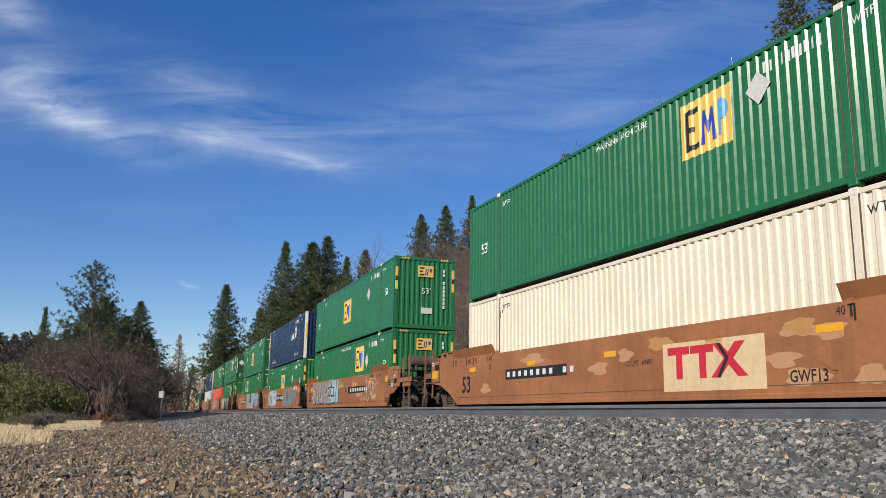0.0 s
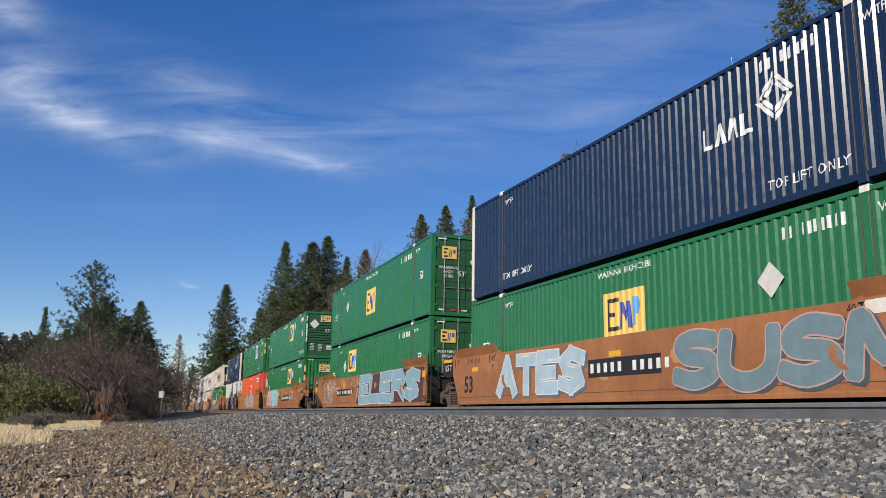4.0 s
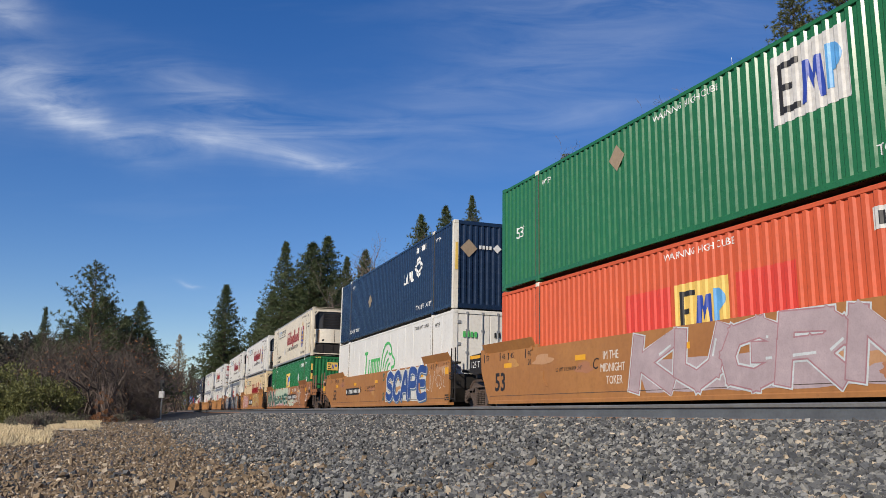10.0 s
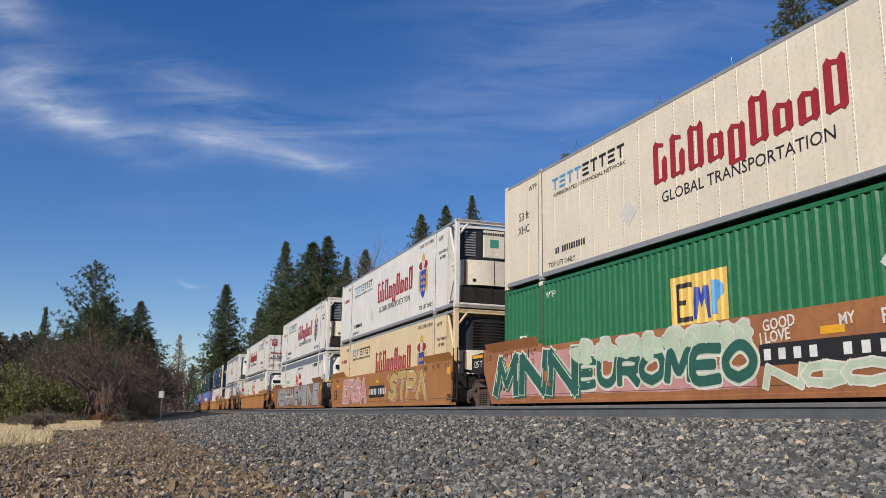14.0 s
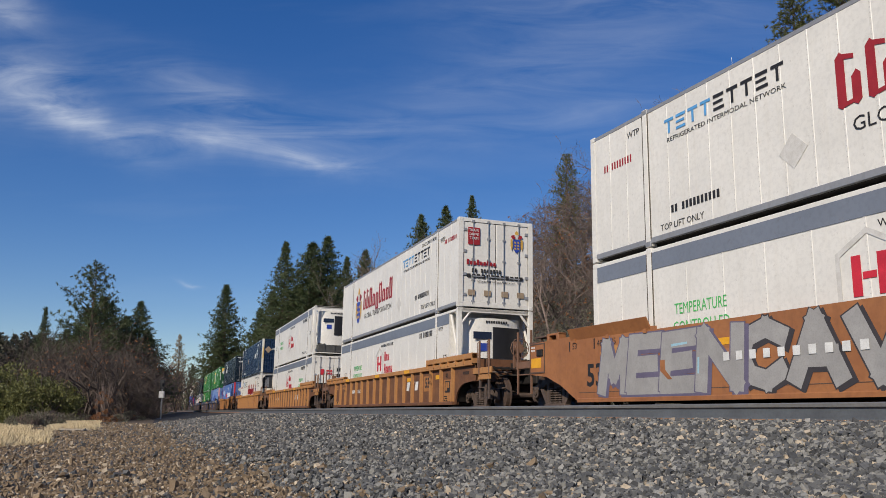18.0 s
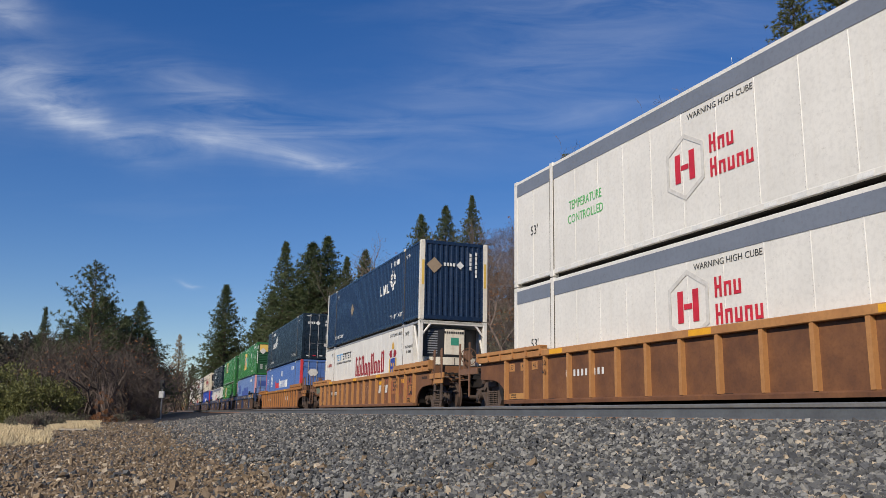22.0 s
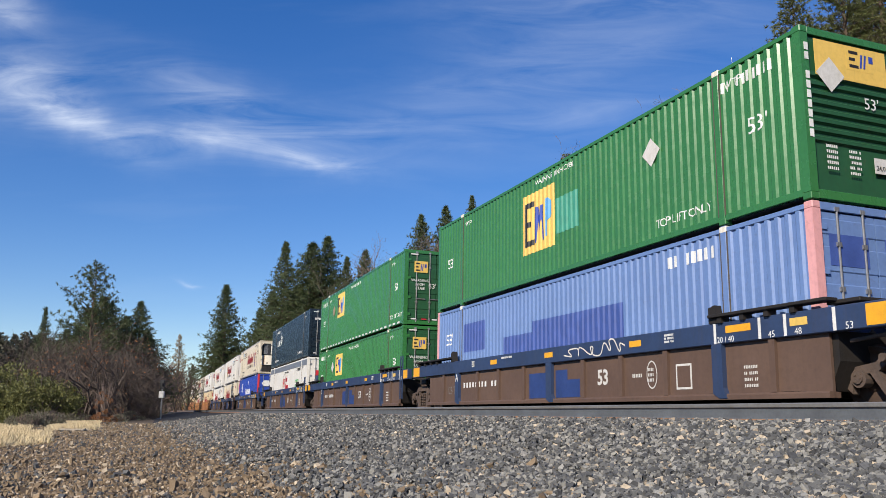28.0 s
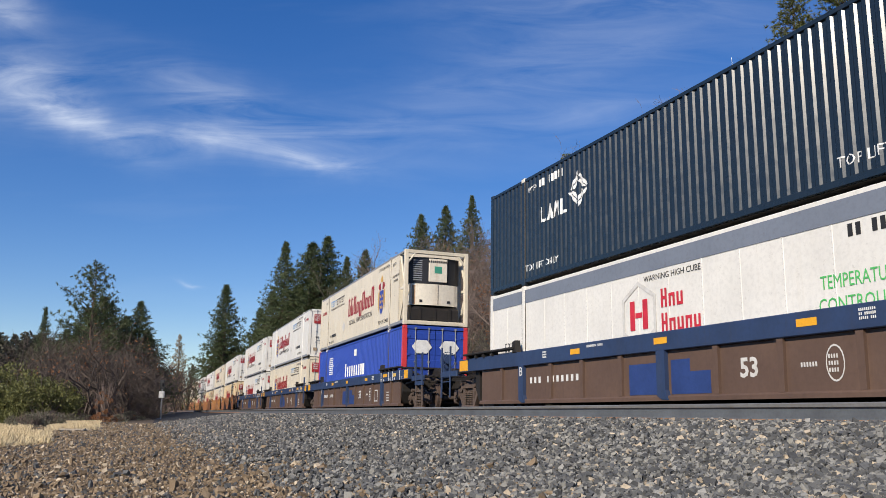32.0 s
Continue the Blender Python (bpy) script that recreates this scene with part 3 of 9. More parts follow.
def two_tone_logo(parent, x0, x1, z0, z1, panel=None, first=None, second=None, ribbed=True):
    """Yellow panel with a dark barred block and blue wedges: plain shapes."""
    w, h = x1 - x0, z1 - z0
    field(parent, "logo_panel", x0, x1, z0, z1, panel or LOGO_YELLOW, ribbed, "yellow rectangular logo panel")
    y = -1.2925

    def dark(bm):
        for i, ww in enumerate((0.30, 0.20, 0.30)):
            box(bm, x0 + 0.10 * w, x0 + (0.08 + ww) * w, y - 0.004, y, z0 + (0.13 + i * 0.32) * h, z0 + (0.22 + i * 0.32) * h)
        box(bm, x0 + 0.10 * w, x0 + 0.17 * w, y - 0.0042, y, z0 + 0.13 * h, z0 + 0.86 * h)

    def blue(bm):
        zig = ((.40, .15), (.47, .15), (.50, .52), (.555, .30), (.61, .52), (.64, .15), (.71, .15), (.665, .74), (.60, .74), (.555, .52), (.51, .74), (.445, .74))
        prism(bm, [(x0 + p * w, z0 + q * h) for p, q in zig], y - 0.004, y, 'y')

    def sky(bm):
        prism(bm, [(x0 + (0.80 + 0.12 * math.cos(t)) * w, z0 + (0.62 + 0.19 * math.sin(t)) * h) for t in np.linspace(-1.57, 1.57, 9)], y - 0.004, y, 'y')
        box(bm, x0 + 0.735 * w, x0 + 0.80 * w, y - 0.004, y, z0 + 0.2 * h, z0 + 0.81 * h)
    if ribbed:
        dark, blue, sky = painted(dark), painted(blue), painted(sky)
    k = f"{x0:.2f}{z0:.2f}{w:.2f}{h:.2f}"
    piece("logo_mark", "logo_dark" + k, dark, first or INK, parent)
    piece("logo_chevron", "logo_blue" + k, blue, second or INK_BLUE, parent)
    piece("logo_crescent", "logo_sky" + k, sky, second or INK_SKY, parent)


def end_logo(parent, y0, y1, z0, z1, panel=None):
    w, h = y1 - y0, z1 - z0
    x = HL + 0.004
    end_field(parent, "logo_panel", y0, y1, z0, z1, panel or LOGO_YELLOW, x)

    def dark(bm):
        for i, ww in enumerate((0.30, 0.20, 0.30)):
            box(bm, x, x + 0.004, y0 + 0.10 * w, y0 + (0.10 + ww) * w, z0 + (0.12 + i * 0.30) * h, z0 + (0.25 + i * 0.30) * h)

    def blue(bm):
        for k in (0.44, 0.56):
            prism(bm, ((y0 + k * w, z0 + 0.15 * h), (y0 + (k + 0.06) * w, z0 + 0.15 * h), (y0 + (k + 0.12) * w, z0 + 0.75 * h), (y0 + (k + 0.06) * w, z0 + 0.75 * h)), x, x + 0.004, 'x')
        box(bm, x, x + 0.004, y0 + 0.76 * w, y0 + 0.9 * w, z0 + 0.45 * h, z0 + 0.75 * h)
    k = f"{y0:.2f}{z0:.2f}{w:.2f}{h:.2f}"
    piece("logo_mark", "elogo_dark" + k, dark, INK, parent)
    piece("logo_chevron", "elogo_blue" + k, blue, INK_BLUE, parent)


def knot_logo(parent, x0, z0, w, h):
    """White wordmark as slanted bars, with an interlaced square beside it."""
    y = -1.2915

    def bars(bm):
        for i in range(4):
            a = x0 + i * 0.145 * w
            if i in (0, 3):
                box(bm, a, a + 0.035 * w, y - 0.004, y, z0 + 0.04 * h, z0 + 0.46 * h)
                box(bm, a + 0.035 * w, a + 0.12 * w, y - 0.004, y, z0 + 0.04 * h, z0 + 0.12 * h)
            else:
                prism(bm, ((a, z0 + 0.04 * h), (a + 0.035 * w, z0 + 0.04 * h), (a + 0.075 * w, z0 + 0.46 * h), (a + 0.04 * w, z0 + 0.46 * h)), y - 0.004, y, 'y')
                prism(bm, ((a + 0.09 * w, z0 + 0.04 * h), (a + 0.125 * w, z0 + 0.04 * h), (a + 0.085 * w, z0 + 0.46 * h), (a + 0.05 * w, z0 + 0.46 * h)), y - 0.004, y, 'y')

    def knot(bm):
        cx, cz, r = x0 + 0.80 * w, z0 + 0.50 * h, 0.48 * h
        for k in range(4):
            a = math.pi / 2 * k
            ux, uz = math.cos(a), math.sin(a)
            vx, vz = -uz, ux
            for o in (0.98, 0.68):
                p = [(o, -0.10), (o - 0.20, 0.10), (0.10, o - 0.20 + 0.2), (-0.10, o)]
                prism(bm, [(cx + r * (ux * q[0] + vx * q[1]), cz + r * (uz * q[0] + vz * q[1])) for q in ((o, 0.0), (0.0 + 0.16, o - 0.16), (0.06, o - 0.28), (o - 0.24, 0.0))], y - 0.004, y, 'y')
    k = f"{x0:.2f}{z0:.2f}{w:.2f}{h:.2f}"
    piece("logo_mark", "kbars" + k, painted(bars), INK_WHITE, parent)
    piece("logo_knot", "knot" + k, painted(knot), INK_WHITE, parent)


def blackletter(parent, x0, x1, z0, h, mat=None):
    """A wordmark in dark red, drawn as broad and narrow strokes."""
    mat = mat or INK_RED
    y = -1.2945

    def build(bm):
        w = x1 - x0
        rng = random.Random(5)
        x = 0.0
        tall = (1, 0, 1, 0, 1, 1, 0, 0, 0, 0, 1, 1, 0, 0, 0, 0, 1, 1)
        for i, t in enumerate(tall):
            ww = 0.033 * w
            top = 1.0 if t else 0.60
            a = x0 + 0.006 * w + i * w / len(tall)
            low = -0.22 if i in (8, 9) else 0.0
            prism(bm, ((a, z0 + (low + 0.06) * h), (a + ww * 0.5, z0 + low * h), (a + ww, z0 + (low + 0.08) * h), (a + ww, z0 + (top - 0.08) * h), (a + ww * 0.55, z0 + top * h), (a, z0 + (top - 0.10) * h)), y - 0.004, y, 'y')
            if i % 2 == 0:
                zt = z0 + (0.52 if not t else 0.86) * h
                prism(bm, ((a + ww * 0.6, zt), (a + w / len(tall) + ww * 0.4, zt - 0.06 * h), (a + w / len(tall) + ww * 0.4, zt + 0.02 * h), (a + ww * 0.6, zt + 0.10 * h)), y - 0.0045, y, 'y')
                prism(bm, ((a + ww * 0.5, z0 + (low + .02) * h), (a + w / len(tall) + ww * 0.3, z0 + (low + .06) * h), (a + w / len(tall) + ww * 0.3, z0 + (low + 0.13) * h), (a + ww * 0.5, z0 + (low + 0.1) * h)), y - 0.0045, y, 'y')
    piece("wordmark", f"blackletter_{x0:.2f}_{x1:.2f}_{z0:.2f}_{h:.2f}", build, mat, parent, None, "dark red painted wordmark")


def shield(parent, cx, cz, w, h, end=False):
    """A crest: blue shield, red and gold supporters, gold top: plain shapes."""
    y = -1.2945

    def pr(bm, pts, lift=0.0):
        if end:
            prism(bm, [(cx + p * w, cz + q * h) for p, q in pts], HL + 0.002 + lift, HL + 0.006 + lift, 'x')
        else:
            prism(bm, [(cx + p * w, cz + q * h) for p, q in pts], y - 0.004 - lift, y - lift, 'y')
    k = f"{cx:.2f}{cz:.2f}{w:.2f}{end}"
    piece("crest_shield", "crs" + k, lambda bm: pr(bm, ((-.30, .12), (.30, .12), (.30, -.30), (.16, -.44), (0, -.5), (-.16, -.44), (-.30, -.30))), INK_BLUE, parent)

    def marks(bm):
        for i in range(3):
            for sx in (-.13, .13):
                pr(bm, ((sx - .07, .02 - i * .14), (sx + .07, .0 - i * .14), (sx + .09, -.06 - i * .14), (sx - .05, -.07 - i * .14)), 0.004)
        pr(bm, ((-.17, .36), (-.05, .34), (.06, .34), (.17, .36), (.12, .46), (0, .52), (-.12, .46)))
        pr(bm, ((-.52, .1), (-.36, .14), (-.34, -.22), (-.46, -.40), (-.52, -.2)))
        pr(bm, ((.52, .1), (.36, .14), (.34, -.22), (.46, -.40), (.52, -.2)))
    piece("crest_gold", "crg" + k, marks, INK_GOLD, parent)

    def reds(bm):
        pr(bm, ((-.30, .14), (-.5, .22), (-.42, .30), (-.2, .33), (-.12, .16)))
        pr(bm, ((.30, .14), (.5, .22), (.42, .30), (.2, .33), (.12, .16)))
    piece("crest_red", "crr" + k, reds, INK_RED, parent)
    piece("crest_helm", "crh" + k, lambda bm: pr(bm, ((-.11, .13), (.11, .13), (.09, .33), (-.09, .33)), 0.002), GREY_CARD, parent)


def slant_mark(parent, x0, x1, z0, h, lead=0.42):
    """A wordmark of squared strokes: pale blue first, then dark."""
    y = -1.2945
    n = 9
    k = f"{x0:.2f}{x1:.2f}{z0:.2f}"

    def strokes(bm, a, b):
        w = (x1 - x0) / n
        for i in range(a, b):
            p = x0 + i * w
            box(bm, p, p + 0.78 * w, y - 0.004, y, z0 + h * 0.80, z0 + h)
            if i % 3 != 1:
                box(bm, p + 0.30 * w, p + 0.46 * w, y - 0.004, y, z0, z0 + h * 0.78)
            else:
                box(bm, p, p + 0.70 * w, y - 0.004, y, z0 + h * 0.42, z0 + h * 0.58)
                box(bm, p, p + 0.78 * w, y - 0.004, y, z0, z0 + h * 0.18)
    piece("wordmark", "slA" + k, lambda bm: strokes(bm, 0, 4), INK_SKY, parent)
    piece("wordmark", "slB" + k, lambda bm: strokes(bm, 4, 9), INK, parent)
    lettering(parent, "REFRIGERATED INTERMODAL NETWORK", 0.13, INK, (x0 + x1) / 2, z0 - 0.14, stretch=1.28)


def house_logo(parent, x0, z0, s, words=True):
    """A grey six-sided outline with red posts inside, and two short red bars for the name."""
    y = -1.2945
    k = f"{x0:.2f}{z0:.2f}{s:.2f}"

    def ring(bm):
        o = [(-.5, -.32), (0, -.6), (.5, -.32), (.5, .32), (0, .6), (-.5, .32)]
        for i in range(6):
            a, b = o[i], o[(i + 1) % 6]
            q = [a, b, (b[0] * .86, b[1] * .86), (a[0] * .86, a[1] * .86)]
            prism(bm, [(x0 + s * (.5 + c), z0 + s * (.6 + d)) for c, d in q], y - 0.004, y, 'y')

    def posts(bm):
        for a, b, c, d in ((.24, .38, .34, .86), (.62, .76, .34, .86), (.40, .60, .55, .64)):
            box(bm, x0 + s * a, x0 + s * b, y - 0.004, y, z0 + s * c, z0 + s * d)

    def name(bm):
        for r, n in ((0.66, 3), (0.24, 5)):
            for i in range(n):
                a, hh = x0 + s * (1.15 + i * 0.21), 0.32 if i == 0 else 0.22
                for o in (0.0, 0.105):
                    box(bm, a + s * o, a + s * (o + 0.05), y - 0.004, y, z0 + s * r, z0 + s * (r + hh))
                lift = (hh - 0.05) * (0.5 if i == 0 else (0.0, 1.0)[i % 2])
                box(bm, a + s * 0.05, a + s * 0.105, y - 0.004, y, z0 + s * (r + lift), z0 + s * (r + lift + 0.05))
    piece("logo_outline", "hr" + k, ring, GREY_CARD, parent)
    piece("logo_mark", "hp" + k, posts, INK_BRIGHT_RED, parent)
    if words:
        piece("wordmark", "hn" + k, name, INK_BRIGHT_RED, parent)


PLAIN = [False]          # the far tail of the train is built with fewer small fittings


def container(color, label, front="ribbed", side="ribbed", posts=None, rail=None, band=None, group="containers on the train"):
    """One 53-foot box with its rails, posts, castings, roof, floor and ends."""
    c = tagged(new("shipping_container"), label, "shipping container", group)
    if side == "ribbed":
        RIBBED.add(c.name)
    posts, rail = posts or color, rail or color
    flip = Matrix.Diagonal((1, -1, 1, 1))
    back = Matrix.Diagonal((-1, 1, 1, 1))
    pitch = 0.60 if side == "seamed" else 0.99
    side_key = "ribbed_side" if side == "ribbed" else f"{side}_side"
    build = build_ribbed_side if side == "ribbed" else (lambda bm: build_flat_side(bm, SECTIONS, pitch))
    if front in ("reefer", "drum"):
        piece("side_wall", f"short_{side}", lambda bm: build_flat_side(bm, SHORT, pitch), color, c)
        piece("side_wall", f"short_back_{side}", lambda bm: build_flat_side(bm, SHORT_BACK, pitch), color, c, pose(0, 0, 0, 0, 0, 180))
        piece("roof_edge", "roof_edge", lambda bm: box(bm, 7.22, 7.32, -1.28, 1.28, 0.10, 2.88), color, c)
    else:
        piece("side_wall", side_key, build, color, c)
        piece("side_wall", side_key, build, color, c, pose(0, 0, 0, 0, 0, 180))
    if side != "ribbed":
        tagged(piece("seam_rivets", f"rivets_{side}", lambda bm: build_seam_rivets(bm, pitch), GREY_RAIL if color is not WHITE else GREY_CARD, c), kind="stuff")
    for turn in (0, 180):
        r = pose(0, 0, 0, 0, 0, turn)
        piece("bottom_rail", "bottom_rail", lambda bm: build_rail(bm, 0.062, 0.18), rail, c, r)
        piece("top_rail", "top_rail", lambda bm: build_rail(bm, 2.785, 2.868), rail, c, r)
        piece("end_sill", "end_sill_low", lambda bm: build_end_sill(bm, 0.02, 0.17), color, c, r)
        piece("end_header", "end_sill_high", lambda bm: build_end_sill(bm, 2.76, 2.89), color, c, r)
        for my in (0, 1):
            q = r @ (flip if my else Matrix())
            ends_open = front in ("reefer", "drum") and turn == 0
            if ends_open:
                piece("frame_post", "frame_post", build_frame_post, posts, c, q)
            else:
                piece("corner_post", "corner_post", build_post, posts, c, q)
            mid = piece("mid_post", "mid_post", build_mid_post, color, c, q)
            if (turn == 180) == (my == 1) and not PLAIN[0]:
                piece("post_seam", "post_seam", build_post_seam, SEAM_SHADE, mid)
            spots = ((HL - 0.089, 0.059), (HL - 0.089, 2.837)) if my == (1 if turn == 0 else 0) else ((HL - 0.089, 0.059), (HL - 0.089, 2.837), (6.035, 0.059), (6.035, 2.837))
            for x, z in () if PLAIN[0] else spots:
                piece("corner_casting", "corner_casting", build_casting, posts if x > 7 else (WHITE_POST if z > 2 and side == 'ribbed' else rail), c, q @ Matrix.Translation((0, -0.012 if x < 7 else 0, 0)) @ Matrix.Translation((x, -1.216, z)))
    piece("roof", "roof_short" if front in ("reefer", "drum") else "roof", (lambda bm: build_roof(bm, 7.25)) if front in ("reefer", "drum") else build_roof, color, c)
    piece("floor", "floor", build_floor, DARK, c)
    piece("rear_wall", "ribbed_end", build_ribbed_end, color, c, pose(0, 0, 0, 0, 0, 180))
    if front == "ribbed":
        piece("front_wall", "ribbed_end", build_ribbed_end, color, c)
    elif front == "barred":
        piece("front_wall", "barred_end", build_barred_end, GREEN_DARK, c, None, "darker green nose with horizontal ribs")
    elif front in ("doors", "plain_doors"):
        bld = build_door if front == "doors" else build_plain_door
        rods = STEEL if front == "doors" else GREY_RAIL
        for m in (Matrix(), flip):
            door = piece("door", front, bld, GREEN_DARK if color in (GREEN, GREEN_LIGHT) else color, c, m)
            for y in (-0.80, -0.27):
                piece("lock_rod", "lock_rod", build_rod, rods, door, Matrix.Translation((0, y, 0)))
            for z in () if PLAIN[0] else (0.4, 1.05, 1.8, 2.5):
                piece("hinge", "hinge", build_hinge, rods if front == "plain_doors" else color, door, Matrix.Translation((0, 0, z)))
    else:
        piece("front_wall", "recess_wall", build_recess_wall, color, c)
        piece("frame_bar", "frame_bars", build_frame_bars, posts, c)
    if band:
        field(c, "colour_band", -5.94, 5.94, 2.45, 2.79, band, False, "blue-grey painted band", -1.2915)
        field(c, "colour_band", 6.12, 7.27 if front == "drum" else 7.90, 2.45, 2.79, band, False, "", -1.2915)
        field(c, "colour_band", -7.90, -6.12, 2.45, 2.79, band, False, "", -1.2915)
    return c


def cooling_unit(c, style):
    """The refrigeration machine in the open end frame."""
    if style == "slats":
        piece("cooling_unit", "unit_shell", build_unit_shell, REEFER_WHITE, c)
        cap = piece("unit_grille", "unit_cap", build_unit_cap, BLACK_PLASTIC, c)
        piece("grille_slats", "unit_slats", build_unit_slats, DARK, cap)
    elif style == "panel":
        piece("cooling_unit", "unit_shell", build_unit_shell, REEFER_WHITE, c)
        cap = piece("unit_housing", "unit_cap", build_unit_cap, BLACK_PLASTIC, c)
        piece("unit_panel", "unit_panel", build_unit_panel, REEFER_WHITE, cap)
        piece("grille_slats", "unit_side_grille", build_unit_side_grille, GREY_RAIL, cap)
        end_field(cap, "badge", -0.05, 0.25, 2.05, 2.32, INK_TEAL, HL - 0.132)
    elif style == "drum":
        shell = piece("cooling_unit", "round_unit", build_round_unit, WHITE, c)
        piece("unit_drum", "unit_drum", build_drum, BLACK_PLASTIC, c)
        end_field(shell, "solar_panel", -0.72, -0.10, 1.95, 2.18, GLASS_DARK, HL - 0.115)
        end_field(shell, "badge", -0.52, -0.22, 1.58, 1.82, INK_BLUE, HL - 0.115)
    if style in ("slats", "panel"):
        end_field(c, "panel_gap", 0.10, 0.118, 0.84, 1.60, DARK, HL - 0.150)
        for y in (-0.55, 0.55):
            end_field(c, "latch", y - 0.07, y + 0.07, 0.90, 1.00, BLACK_PLASTIC, HL - 0.205)
        end_field(c, "rust_run", -0.90, -0.74, 0.82, 1.55, STAIN, HL - 0.27)
    if style in ("panel", "drum"):
        for i in range(9):
            end_field(c, "name_bar", -0.30 + i * 0.085, -0.245 + i * 0.085, 2.46, 2.54, INK, HL - (0.128 if style == "panel" else 0.108))
    piece("fuel_tray", "fuel_tray", build_fuel_tray, DARK if style != "drum" else TRAY, c)


def placard(c, x, z, mat=None, end=False):
    m = (Matrix.Translation((HL + 0.004, x, z)) @ pose(0, 0, 0, 0, 0, 90)) if end else Matrix.Translation((x, -1.290, z))
    piece("placard", "diamond", build_diamond, mat or GREY_CARD, c, m, "diamond-shaped placard")


def side_words(c, right53=True, toplift=None, warn=None, wtp=True, ink=None, serial=None, low53=False):
    ink = ink or INK_WHITE
    if right53:
        lettering(c, "53'", 0.42, ink, 7.0, 1.56, stretch=0.95)
        lettering(c, "53'", 0.42, ink, -7.0, 1.45, stretch=0.95)
    if low53:
        lettering(c, "53'", 0.40, ink, 7.0, 0.95)
        lettering(c, "53'", 0.40, ink, -7.0, 0.95)
    if wtp:
        lettering(c, "WTP", 0.22, ink, 6.45, 2.52)
        lettering(c, "WTP", 0.22, ink, -5.6, 2.50)
    if toplift:
        lettering(c, "TOP LIFT ONLY", 0.24, ink, toplift, 0.42)
    if warn:
        lettering(c, "WARNING HIGH CUBE", 0.19, ink, warn, 2.62)
    if serial:
        glyph_bars(c, serial, 2.50, 10, 0.20, ink, 0.55, aspect=0.42)


def green_box(label, emp, front="ribbed", color=None, diam=None, panel=None, toplift=None, warn=0.1, serial=4.4, big_end=True, diam_mat=None):
    color = color or GREEN
    c = container(color, label, front)
    x0, z0, w, h = emp
    two_tone_logo(c, x0, x0 + w, z0, z0 + h, panel)
    side_words(c, True, toplift, warn, True, None, serial)
    if diam:
        placard(c, diam[0], diam[1], diam_mat)
    if front == "ribbed":
        if big_end:
            end_logo(c, -0.30, 0.35, 2.10, 2.56, panel)
            lettering(c, "53'", 0.34, INK_WHITE, 0.05, 1.52, end=True)
            end_field(c, "weight_notice", -0.15, 0.32, 0.62, 0.86, GREY_CARD)
            glyph_bars(c, 0.80, 2.45, 10, 0.13, INK_WHITE, end=True, vertical=True)
            for y in (-1.19, 1.19):
                end_field(c, "warning_strip", y - 0.055, y + 0.055, 1.55, 2.45, LOGO_YELLOW, HL + 0.006)
                end_field(c, "warning_bar", y - 0.05, y + 0.05, 1.90, 2.08, INK, HL + 0.009)
            for y in (-1.0, 0.66):
                for k in range(3):
                    end_field(c, "hazard_stripe", y + k * 0.12, y + 0.07 + k * 0.12, 2.79, 2.86, LOGO_YELLOW, HL + 0.001)
    elif front == "barred":
        end_logo(c, -0.35, 0.30, 2.28, 2.68, panel)
        placard(c, -0.72, 2.12, None, True)
        lettering(c, "53'", 0.28, INK_WHITE, 0.12, 1.72, end=True)
        end_field(c, "weight_notice", 0.08, 0.58, 0.56, 0.82, GREY_CARD)
        lettering(c, "24,000 lbs", 0.11, INK, 0.33, 0.65, end=True).location.x += 0.004
        for i in range(5):
            glyph_bars(c, -0.92, 0.90 - i * 0.09, 6, 0.05, INK_WHITE, end=True, seed=i)
            glyph_bars(c, -0.45, 0.86 - i * 0.09, 7, 0.045, INK_WHITE, end=True, seed=i + 2)
        glyph_bars(c, -1.19, 2.6, 10, 0.13, INK_WHITE, end=True, vertical=True)
    elif front == "doors":
        end_logo(c, -0.90, -0.36, 2.02, 2.46, panel)
        for z, w_ in ((1.70, "WARNING"), (1.55, "HIGH"), (1.40, "CUBE")):
            lettering(c, w_, 0.15, INK_WHITE, -0.66, z, end=True)
        lettering(c, "53'", 0.26, INK_WHITE, -0.16, 1.5, end=True)
        glyph_bars(c, 0.20, 2.30, 4, 0.14, INK_WHITE, end=True)
        glyph_bars(c, 0.20, 2.10, 6, 0.14, INK_WHITE, end=True)
        for i in range(5):
            glyph_bars(c, 0.22, 1.60 - i * 0.09, 7, 0.05, INK_WHITE, end=True, seed=i)
        end_field(c, "weight_notice", 0.50, 0.98, 0.80, 1.02, LOGO_CREAM)
        placard(c, 0.42, 1.95, None, True)
        for i in range(5):
            end_field(c, "reflective_tape", -1.0 + i * 0.42, -0.80 + i * 0.42, 0.20, 0.25, INK_BRIGHT_RED if i % 2 else INK_WHITE)
        for y in (-0.9, 0.75):
            end_field(c, "reflective_tape", y - 0.15, y + 0.15, 2.70, 2.745, INK_WHITE)
    return c


